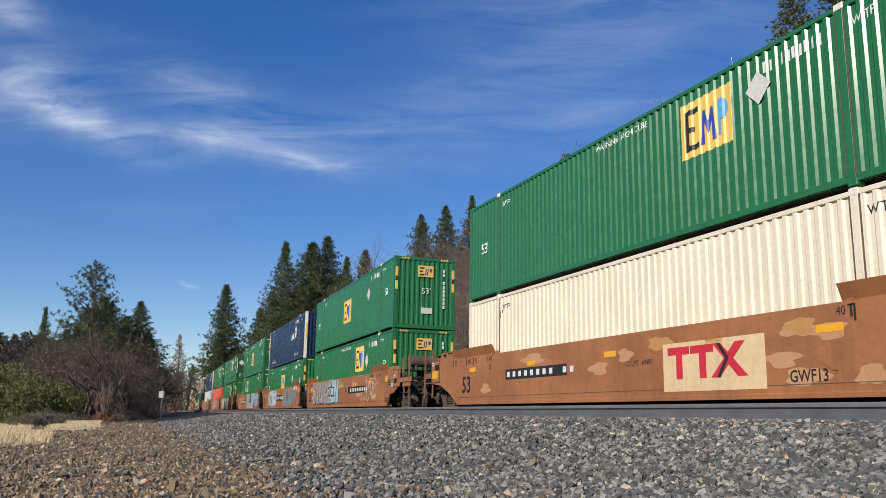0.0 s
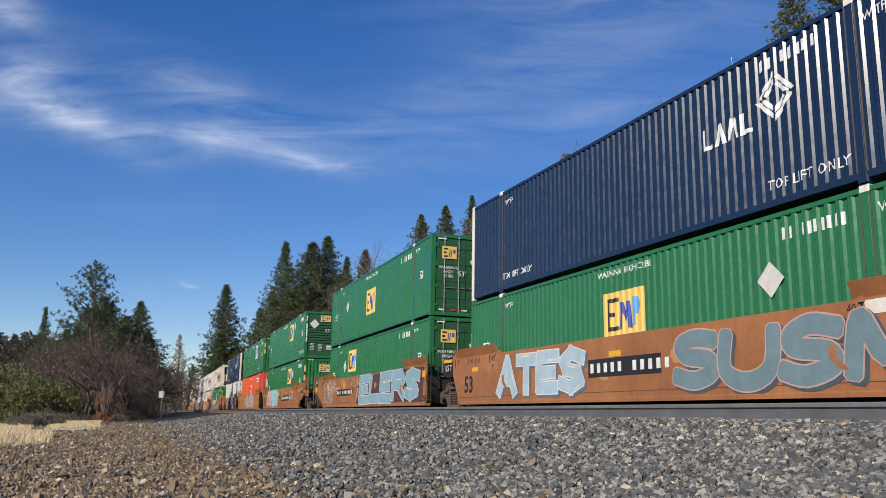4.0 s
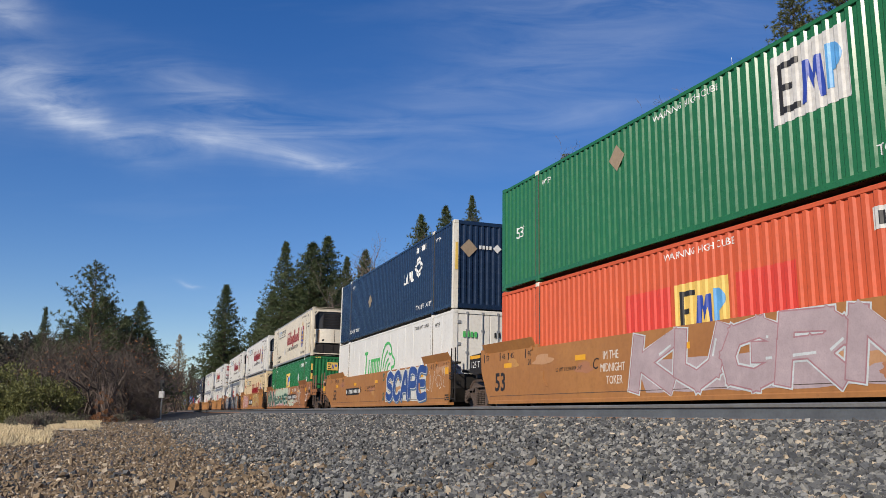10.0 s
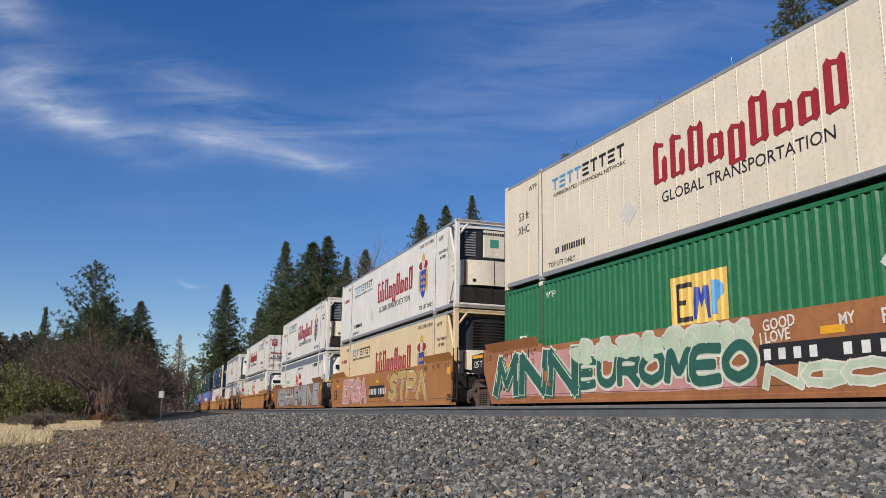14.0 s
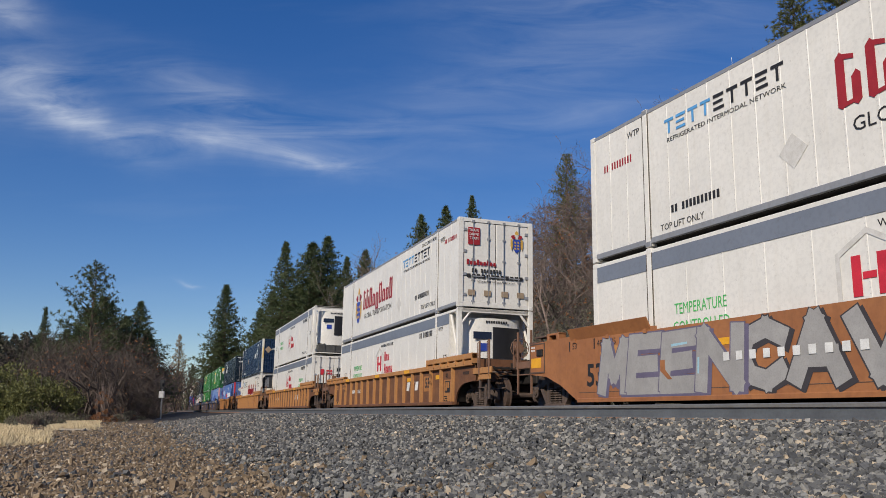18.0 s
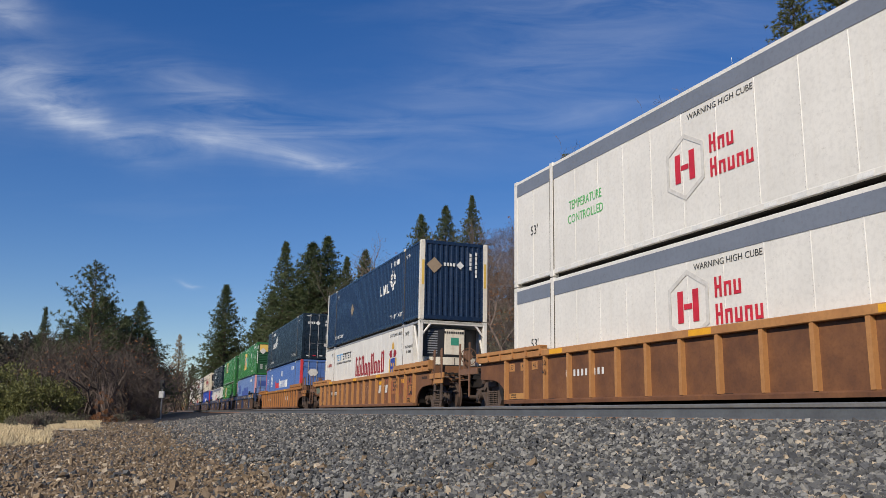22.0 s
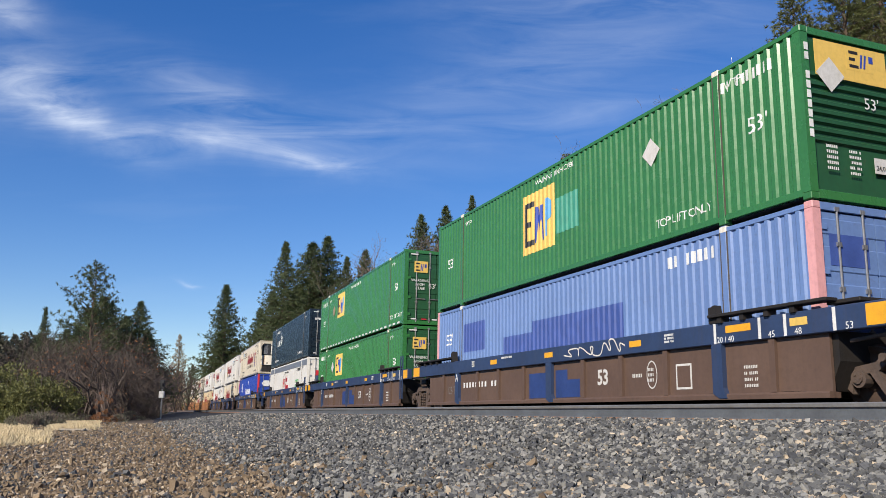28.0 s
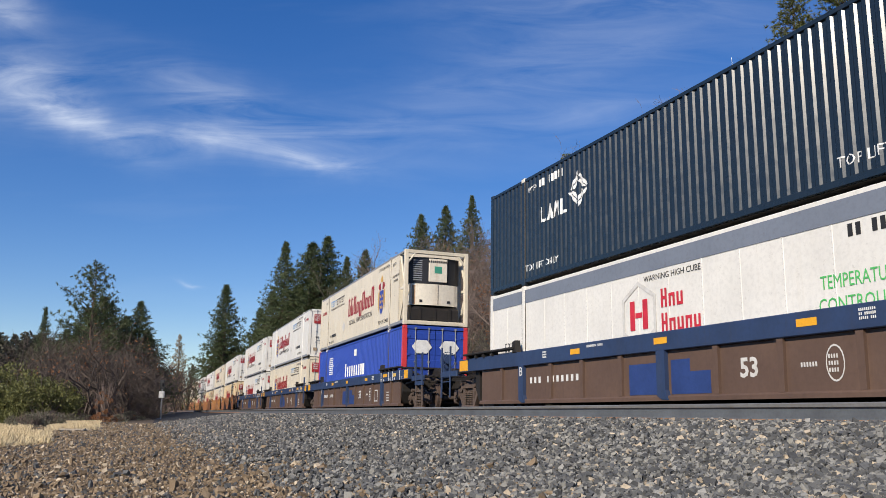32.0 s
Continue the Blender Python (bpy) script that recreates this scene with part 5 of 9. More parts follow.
FADE_PALE = material("faded_tan_patch", (0.50, 0.285, 0.150), (0.44, 0.23, 0.11), rough=0.6, scale=3)
FADE_GREY = material("faded_grey_stencil", (0.22, 0.19, 0.17), rough=0.6, scale=5)
FADE_RED = material("faded_red_brown_patch", (0.34, 0.145, 0.075), (0.40, 0.18, 0.09), rough=0.6, scale=3)
FADE_YELLOW = material("faded_ochre_patch", (0.50, 0.27, 0.085), (0.42, 0.20, 0.07), rough=0.6, scale=3)


def spray(name, rgb):
    return material("spray_paint_" + name, rgb, tuple(c * 0.75 for c in rgb), rough=0.55, scale=3.0, streaks=0.15, streak_rgb=tuple(c * 0.5 for c in rgb))


def graffiti(parent, x0, x1, z0, z1, n, fill, edge, seed, shine=None, y=-1.5015):
    """Bubble shapes sprayed side by side: outline, fill, inner strokes and highlights; no letters."""
    rng = random.Random(seed)
    w = (x1 - x0) / n
    cells = [(x0 + (i + 0.5) * w + rng.uniform(-0.08, 0.08) * w, (z0 + z1) / 2 + rng.uniform(-0.06, 0.06) * (z1 - z0), rng.uniform(0.86, 1.0), seed * 31 + i, rng.choice((2, 3, 3, 4))) for i in range(n)]
    k = f"{seed}_{x0:.2f}_{x1:.2f}_{z0:.2f}"

    def outline(bm):
        for cx, cz, q, sd, lb in cells:
            blob(bm, cx, cz, 0.57 * w * q + 0.045, 0.53 * (z1 - z0) * q + 0.045, sd, lb, y)

    def inside(bm):
        for i, (cx, cz, q, sd, lb) in enumerate(cells):
            blob(bm, cx, cz, 0.57 * w * q - 0.005, 0.53 * (z1 - z0) * q - 0.005, sd, lb, y - 0.003 - 0.0004 * i)

    def strokes(bm):
        r2 = random.Random(seed + 5)
        for cx, cz, q, sd, lb in cells:
            for _ in range(3):
                a = cx + r2.uniform(-0.3, 0.3) * w
                b = cz + r2.uniform(-0.2, 0.1) * (z1 - z0)
                l = r2.uniform(0.2, 0.42) * (z1 - z0)
                sl = r2.uniform(-0.25, 0.25) * w
                prism(bm, ((a, b), (a + 0.05, b), (a + 0.05 + sl, b + l), (a + sl, b + l)), y - 0.0085, y - 0.0075)

    def glints(bm):
        r2 = random.Random(seed + 9)
        for cx, cz, q, sd, lb in cells:
            for _ in range(2):
                blob(bm, cx + r2.uniform(-0.25, 0.2) * w, cz + r2.uniform(0.1, 0.32) * (z1 - z0), 0.07 * w, 0.05 * (z1 - z0), r2.randint(0, 99), 2, y - 0.009)
    g = tagged(piece("graffiti", "graf_o" + k, outline, edge, parent, None, "sprayed bubble shapes"), kind="stuff")
    tagged(piece("spray_fill", "graf_i" + k, inside, fill, g), kind="stuff")
    tagged(piece("spray_stroke", "graf_s" + k, strokes, edge, g), kind="stuff")
    if shine:
        tagged(piece("spray_highlight", "graf_g" + k, glints, shine, g), kind="stuff")


# strokes of sprayed block forms, in a unit cell
BOWL = [(0, 0), (0, 1), (.75, 1), (1, .76), (.75, .5), (0, .5)]
ROUND = [(1, .82), (.6, 1), (.15, .88), (0, .5), (.15, .12), (.6, 0), (1, .18)]
FORMS = {'A': [[(0, 0), (.5, 1), (1, 0)], [(.2, .36), (.8, .36)]], 'C': [ROUND], 'E': [[(1, 1), (0, 1), (0, 0), (1, 0)], [(0, .5), (.8, .5)]],
         'G': [ROUND + [(1, .5), (.6, .5)]], 'I': [[(.5, 0), (.5, 1)]], 'L': [[(0, 1), (0, 0), (1, 0)]], 'M': [[(0, 0), (.1, 1), (.5, .3), (.9, 1), (1, 0)]],
         'N': [[(0, 0), (0, 1), (1, 0), (1, 1)]], 'O': [[(.5, 0), (.1, .2), (0, .6), (.3, 1), (.7, 1), (1, .6), (.9, .2), (.5, 0)]], 'P': [BOWL], 'R': [BOWL, [(.45, .5), (1, 0)]],
         'S': [[(1, .85), (.5, 1), (.08, .8), (.25, .56), (.8, .44), (.95, .18), (.5, 0), (0, .14)]], 'T': [[(0, 1), (1, 1)], [(.5, 1), (.5, 0)]], 'U': [[(0, 1), (.05, .25), (.5, 0), (.95, .25), (1, 1)]],
         'V': [[(0, 1), (.5, 0), (1, 1)]], 'W': [[(0, 1), (.2, 0), (.5, .7), (.8, 0), (1, 1)]], 'K': [[(0, 0), (0, 1)], [(1, 1), (.08, .5), (1, 0)]]}


def throwup(parent, forms, x0, x1, z0, z1, fill, edge, seed, thick=0.15, halo=None, shade=None, shine=None, slant=0.08, fat=False, drop=(0.07, -0.05), cap_h=0.13):
    """A sprayed piece: broad strokes with a rim, a pale halo, a dark drop and bright touches."""
    rng = random.Random(seed)
    n = len(forms)
    cell, h = (x1 - x0) / n, z1 - z0
    t = min(thick * cell, cap_h * h)
    strokes = []
    for i, ch in enumerate(forms):
        a = x0 + i * cell + t * 0.9
        w = cell - t * 1.5
        lift = rng.uniform(0, 0.06) * h
        for line in FORMS[ch]:
            pts = []
            for p, q in line:
                q2 = t + lift + (h - 2 * t - lift - rng.uniform(0, 0.05) * h) * q
                pts.append((a + w * p + rng.uniform(-0.05, 0.05) * w + slant * (q - 0.5) * h, z0 + q2))
            strokes.append((i, spline(pts, 4) if fat else pts))

    def draw(bm, grow, dx, dz, y):
        m = 0
        for step, line in strokes:
            for k, (p, q) in enumerate(zip(line, line[1:])):
                d = Vector((q[0] - p[0], q[1] - p[1]))
                if d.length < 1e-4:
                    continue
                d.normalize()
                r = t + grow
                nn = Vector((-d.y, d.x)) * r
                cap = r * (0.55 if fat else 0.8)
                a, b = Vector(p) - d * cap, Vector(q) + d * cap
                quad = [a - nn, b - nn, b + nn, a + nn]
                if fat:
                    quad = [a - nn * 0.6, a + d * r * 0.4 - nn, b - d * r * 0.4 - nn, b - nn * 0.6, b + nn * 0.6, b - d * r * 0.4 + nn, a + d * r * 0.4 + nn, a + nn * 0.6]
                m += 1
                vs = [bm.verts.new((v.x + dx, y - 0.0008 * step - 0.00001 * m, min(1.555, max(0.265, v.y + dz)))) for v in quad]
                bm.faces.new(vs)

    def touches(bm):
        m = 0
        for step, line in strokes:
            for p, q in zip(line, line[1:]):
                if rng.random() < (0.14 if fat else 0.4):
                    d = Vector((q[0] - p[0], q[1] - p[1]))
                    f, g = rng.uniform(0.0, 0.35), rng.uniform(0.45, 0.95)
                    a, b = Vector(p) + d * f, Vector(p) + d * g
                    nn = Vector((-d.y, d.x)).normalized() * t
                    m += 1
                    vs = [bm.verts.new((v.x, -1.5062 - 0.0008 * step - 0.00001 * m, min(1.55, max(0.27, v.y)))) for v in (a + nn * 0.45, b + nn * 0.5, b + nn * 0.8, a + nn * 0.7)]
                    bm.faces.new(vs)
    k = f"{forms}_{seed}_{x0:.2f}"
    g = tagged(piece("graffiti", "thr_e" + k, lambda bm: draw(bm, 0.026, 0, 0, -1.5054), edge, parent, None, "sprayed block forms with a dark rim"), kind="stuff")
    if halo:
        tagged(piece("spray_halo", "thr_h" + k, lambda bm: draw(bm, 0.058, 0, 0, -1.5035), halo, g), kind="stuff")
    if shade:
        tagged(piece("spray_shadow", "thr_s" + k, lambda bm: draw(bm, 0.03, drop[0], drop[1], -1.5050), shade, g), kind="stuff")
    tagged(piece("spray_fill", "thr_f" + k, lambda bm: draw(bm, 0.0, 0, 0, -1.5058), fill, g), kind="stuff")
    if shine:
        tagged(piece("spray_highlight", "thr_t" + k, touches, shine, g), kind="stuff")
    return g


def sprayed_ground(car, x0, x1, z0, z1, mat, seed, lean=(0.0, 0.0)):
    """A field of paint behind a piece, with a wavering rim; lean: how far its two ends slope at the top."""
    def build(bm):
        r = random.Random(seed)
        low = [(x0 + (x1 - x0) * i / 14, z0 + r.uniform(0, 0.05)) for i in range(15)]
        high = [(x0 + lean[0] + (x1 + lean[1] - x0 - lean[0]) * i / 14, z1 - r.uniform(0, 0.06)) for i in range(15)]
        vs = [(bm.verts.new((a[0], -1.5022, a[1])), bm.verts.new((b[0], -1.5022, b[1]))) for a, b in zip(low, high)]
        for p, q in zip(vs, vs[1:]):
            bm.faces.new((p[0], q[0], q[1], p[1]))
    return piece("graffiti", f"sground_{seed}_{x0:.2f}", build, mat, car, None, "field of sprayed colour")


def ribbon(bm, pts, r, y):
    """A flat sprayed line of even width through the points."""
    prev = None
    for i, p in enumerate(pts):
        a, b = pts[max(0, i - 1)], pts[min(len(pts) - 1, i + 1)]
        d = Vector((b[0] - a[0], b[1] - a[1]))
        n = Vector((-d.y, d.x)).normalized() * r
        pair = (bm.verts.new((p[0] - n.x, y - 0.00004 * i, p[1] - n.y)), bm.verts.new((p[0] + n.x, y - 0.00004 * i, p[1] + n.y)))
        if prev:
            bm.faces.new((prev[0], pair[0], pair[1], prev[1]))
        prev = pair


def spline(pts, k=6):
    """Round curve through the points."""
    p = np.array([pts[0], *pts, pts[-1]], float)
    out = []
    for i in range(1, len(p) - 2):
        for t in np.arange(k) / k:
            out.append(tuple(0.5 * (2 * p[i] + (p[i + 1] - p[i - 1]) * t + (2 * p[i - 1] - 5 * p[i] + 4 * p[i + 1] - p[i + 2]) * t * t + (3 * p[i] - p[i - 1] - 3 * p[i + 1] + p[i + 2]) * t ** 3)))
    return out + [tuple(p[-2])]


def scrawl(parent, x0, x1, z0, z1, mat, seed, y=-1.5035, r=0.014):
    """A thin looping scribble."""
    def build(bm):
        rng = random.Random(seed)
        n = max(5, int((x1 - x0) * 5))
        pts = []
        for i in range(n + 1):
            up = z1 - rng.uniform(0, 0.35) * (z1 - z0) if i % 2 else z0 + rng.uniform(0, 0.35) * (z1 - z0)
            x = x0 + (x1 - x0) * i / n
            pts += [(x + rng.uniform(-0.15, 0.1), up), (x + rng.uniform(0.02, 0.28), up + rng.uniform(-0.2, 0.2) * (z1 - z0))]
        ribbon(bm, spline([(a, min(z1, max(z0, b))) for a, b in pts]), r * 0.62, y)
    piece("graffiti", f"scrawl_{seed}_{x0:.2f}_{x1:.2f}_{z0:.2f}", build, mat, parent, None, "thin sprayed scribble")


def car_panel(car, name, x0, x1, z0, z1, mat, y=-1.502, label=""):
    return piece(name, f"car_{name}_{x0:.2f}_{x1:.2f}_{z0:.2f}_{z1:.2f}_{y:.3f}", lambda bm: box(bm, x0, x1, y - 0.003, y, z0, z1), mat, car, None, label)


def reporting_plate(car, x0, x1, z0, z1, seed, plate_mat=None, ink=None, y=-1.502):
    if plate_mat:
        car_panel(car, "number_board", x0, x1, z0, z1, plate_mat, y)
    n, h = 11, (z1 - z0) * 0.52
    wd = (x1 - x0 - 0.16) / (n - 0.3)
    glyph_bars(car, x0 + 0.08, (z0 + z1) / 2, n, round(h, 3), ink or INK_WHITE, 0.55, y - 0.0045, seed, wd / 1.35 / h)


def end_gear(car, front, mat, step_mat, coupler=True, wheel=False, tank=False):
    """Platform, draft sill, coupler, ladders and pipes at one end."""
    m = Matrix() if front else pose(-0.4, 0, 0, 0, 0, 180)
    piece("end_platform", "platform", lambda bm: build_platform(bm, 10.9), DARK, car, m)
    piece("draft_sill", "draft_sill", lambda bm: build_draft_sill(bm, 11.4), DARK, car, m)
    piece("coupler", "coupler", build_coupler, TRUCK, car, m)
    piece("brake_hose", "hose", build_hose, BLACK_PLASTIC, car, m)
    piece("step_ladder", "step_ladder", build_step_ladder, step_mat, car, m)
    piece("step_ladder", "far_ladder", build_far_ladder, step_mat, car, m)
    piece("stirrup", "low_step", build_low_step, TRUCK, car, m)
    piece("cross_step", "cross_step", build_cross_step, mat, car, m)
    piece("walkway", "grating", build_grating, DARK, car, m)
    piece("brake_pipe", "pipes", build_pipes, TRUCK, car, m)
    piece("bulkhead", "bulkhead", build_bulkhead, DARK, car, m)
    if wheel:
        piece("hand_brake", "hand_wheel", build_hand_wheel, step_mat, car, m)
    if tank:
        piece("air_tank", "reservoir", build_reservoir, TRUCK, car, m)


def build_top_box(bm):
    """Raised frame over the end of the side sheet, open in the middle."""
    box(bm, -9.80, -9.69, -1.50, -1.30, 1.56, 1.79, 0.008)
    box(bm, -9.36, -9.24, -1.50, -1.30, 1.56, 1.79, 0.008)
    box(bm, -9.80, -9.24, -1.50, -1.30, 1.75, 1.80, 0.008)


def end_panel(car, mat, x0, x1, z0, z1):
    """Raised plate with a rim at the end of the side sheet."""
    k = f"{x0:.2f}"
    p = piece("end_plate", "end_plate" + k, lambda bm: box(bm, x0, x1, -1.512, -1.498, z0, z1, 0.004), mat, car)
    rim = ((x0 - 0.02, x0 + 0.01, z0 - 0.03, z1 + 0.03), (x1 - 0.01, x1 + 0.02, z0 - 0.03, z1 + 0.03), (x0 + 0.01, x1 - 0.01, z1, z1 + 0.03), (x0 + 0.01, x1 - 0.01, z0 - 0.03, z0))
    for n, (a, b, c, d) in enumerate(rim):
        piece("end_plate_rim", f"end_plate_rim{n}" + k, lambda bm: box(bm, a, b, -1.52, -1.498, c, d), CAR_BROWN, p)
    return p


def rear_panel(car, mat):
    p = end_panel(car, mat, -10.58, -9.90, 0.93, 1.58)
    car_panel(p, "reflector", -10.53, -10.06, 1.03, 1.26, REFLECT, -1.5125, "yellow reflective square")
    piece("lamp_box", "lamp_box", lambda bm: box(bm, -10.22, -9.95, -1.55, -1.512, 1.30, 1.46, 0.008), DARK, p)
    for r_ in range(2):
        glyph_bars(p, -10.52, 1.52 - r_ * 0.07, 5, 0.045, INK_WHITE, 0.3, -1.5135, r_)
    piece("top_box", "top_box", build_top_box, mat, car)
    for x0, x1, z in ((-10.70, -10.30, 1.62), (-10.40, -9.80, 1.74)):
        piece("top_shelf", f"top_shelf{z}", lambda bm: (box(bm, x0, x1, -1.48, -1.1, z, z + 0.04, 0.006), box(bm, x0 + 0.15, x0 + 0.21, -1.44, -1.38, 1.58, z)), CAR_BROWN, car)


def front_panel(car, mat):
    p = end_panel(car, mat, 9.11, 9.76, 0.92, 1.52)
    piece("paint_patch", "red_patch", lambda bm: blob(bm, 9.42, 1.40, 0.22, 0.09, 5, 3, -1.5125), FADE_RED, p)
    piece("lamp_box", "lamp_box_front", lambda bm: box(bm, 9.36, 9.58, -1.55, -1.512, 1.05, 1.22, 0.008), DARK, p)
    car_panel(car, "notice_board", 8.86, 9.04, 0.92, 1.06, GREY_CARD)
    for r_ in range(2):
        glyph_bars(p, 9.18, 1.32 - r_ * 0.07, 6, 0.045, INK_WHITE, 0.3, -1.5135, r_)


def smooth_car(label, kind, unit, paint_mat=None):
    """Smooth-sided 53-foot well car unit. kind: lead, middle or last of the joined set."""
    mat = paint_mat or CAR_TAN
    car = tagged(new("well_car"), label, "well car", "well cars of the train")
    for turn in (0, 180):
        r = Matrix() if turn == 0 else Matrix.Diagonal((1, -1, 1, 1))
        piece("side_sheet", f"smooth_side_{kind}", lambda bm: build_smooth_side(bm, kind == "lead", kind == "last"), mat, car, r)
        piece("bottom_sill", "smooth_sill", lambda bm: build_sill(bm, -8.45, 8.28), mat, car, r)
        piece("guide_plate", "flare_f", lambda bm: build_flare(bm, 5.87, 8.45), mat, car, r)
        piece("guide_plate", "flare_r", lambda bm: build_flare(bm, -8.7, -5.8), mat, car, r)
    well_floor(car)
    # reflectors, capacity marks
    for x in (-7.3, -3.7, -0.16, 3.08):
        car_panel(car, "reflector", x - 0.22, x + 0.22, 1.12, 1.24, REFLECT)
    car_panel(car, "reflector", 5.36, 5.86, 1.14, 1.26, REFLECT)
    car_panel(car, "reflector", 7.98, 8.30, 1.14, 1.36, REFLECT)
    for i, (x, w_) in enumerate(((5.78, "40"), (6.62, "45"), (7.10, "48"), (7.86, "53"))):
        lettering(car, w_, 0.20, INK, x + 0.05, 1.42, -1.503, 0.85)
        car_panel(car, "load_mark", x + 0.21, x + 0.25, 1.32, 1.52, INK)
    for r_ in range(3):
        glyph_bars(car, 8.0, 0.50 - r_ * 0.07, 12, 0.04, INK, 0.3, -1.5035, r_)
    for r_ in range(3):
        glyph_bars(car, 8.35, 1.16 - r_ * 0.075, 11, 0.045, INK, 0.3, -1.5035, r_ + 3)
    for x, w_ in ((-8.75, "53"), (-7.75, "48"), (-7.25, "45"), (-6.3, "40")):
        lettering(car, w_, 0.20, INK, x + 0.2, 1.42, -1.503)
        car_panel(car, "load_mark", x - 0.03, x + 0.01, 1.32, 1.54, INK)
    lettering(car, "20", 0.20, INK, -6.1, 1.20, -1.503, 0.85)
    lettering(car, "53", 0.66, INK, -7.75, 0.74, -1.503, 1.0, bold=0.014)
    car_panel(car, "crease", -8.4, 8.2, 0.40, 0.412, TRUCK, -1.501)
    fade = (FADE_PALE, FADE_RED, FADE_PALE, FADE_YELLOW, FADE_RED, FADE_PALE, FADE_YELLOW)
    rp = random.Random(unit % 4)
    for i, fm in enumerate(fade):
        fx, fz, fr = rp.uniform(-7.5, 8.0), rp.uniform(0.55, 1.35), rp.uniform(0.18, 0.55)
        piece("faded_patch", f"fade_{unit % 4}_{i}", lambda bm: blob(bm, fx, fz, fr, 0.13, i + unit % 4 * 9, 3, -1.5006 - 0.0002 * i), fm, car)
    for x in (-5.2, 5.7):
        piece("lift_lug", "lift_lug", lambda bm: prism(bm, ((-0.32, 0.0), (-0.1, -0.16), (0.02, -0.16), (-0.18, 0.02), (-0.18, 0.2), (-0.32, 0.2)), -0.012, 0.0), mat, car, Matrix.Translation((x, -1.50, 0.75)))
    if kind == "lead":
        end_gear(car, True, mat, STEP, tank=(unit == 1), wheel=False)
        truck(car, 9.35, unit)
        front_panel(car, mat)
    else:
        piece("joint_arm", "joint_front", build_joint_front, DARK, car)
        piece("bulkhead", "bulkhead", build_bulkhead, DARK, car)
        piece("ladder", "joint_ladder", build_joint_ladder, DARK, car)
    if kind == "last":
        end_gear(car, False, mat, STEP, wheel=(unit % 2 == 0))
        truck(car, -10.15, unit)
        rear_panel(car, mat)
    else:
        piece("joint_box", "gangway_box", build_gangway_box, DARK, car)
        piece("bulkhead", "bulkhead", build_bulkhead, DARK, car, pose(0, 0, 0, 0, 0, 180))
        truck(car, -9.97, unit)
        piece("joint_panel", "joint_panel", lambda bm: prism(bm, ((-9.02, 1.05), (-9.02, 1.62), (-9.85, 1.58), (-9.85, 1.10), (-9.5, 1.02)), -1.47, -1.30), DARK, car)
        lettering(car, "125 T", 0.26, INK_WHITE, -9.44, 1.30, -1.473)
        car_panel(car, "reflector", -9.80, -9.1, 1.48, 1.57, REFLECT, -1.472)
    return car


RIBS_B = (-8.2, -7.1, -6.1, -5.0, -4.05, -3.07, -2.05, -1.0, 0.0, 1.05, 2.1, 3.1, 4.1, 5.1, 6.1, 7.1, 8.15)


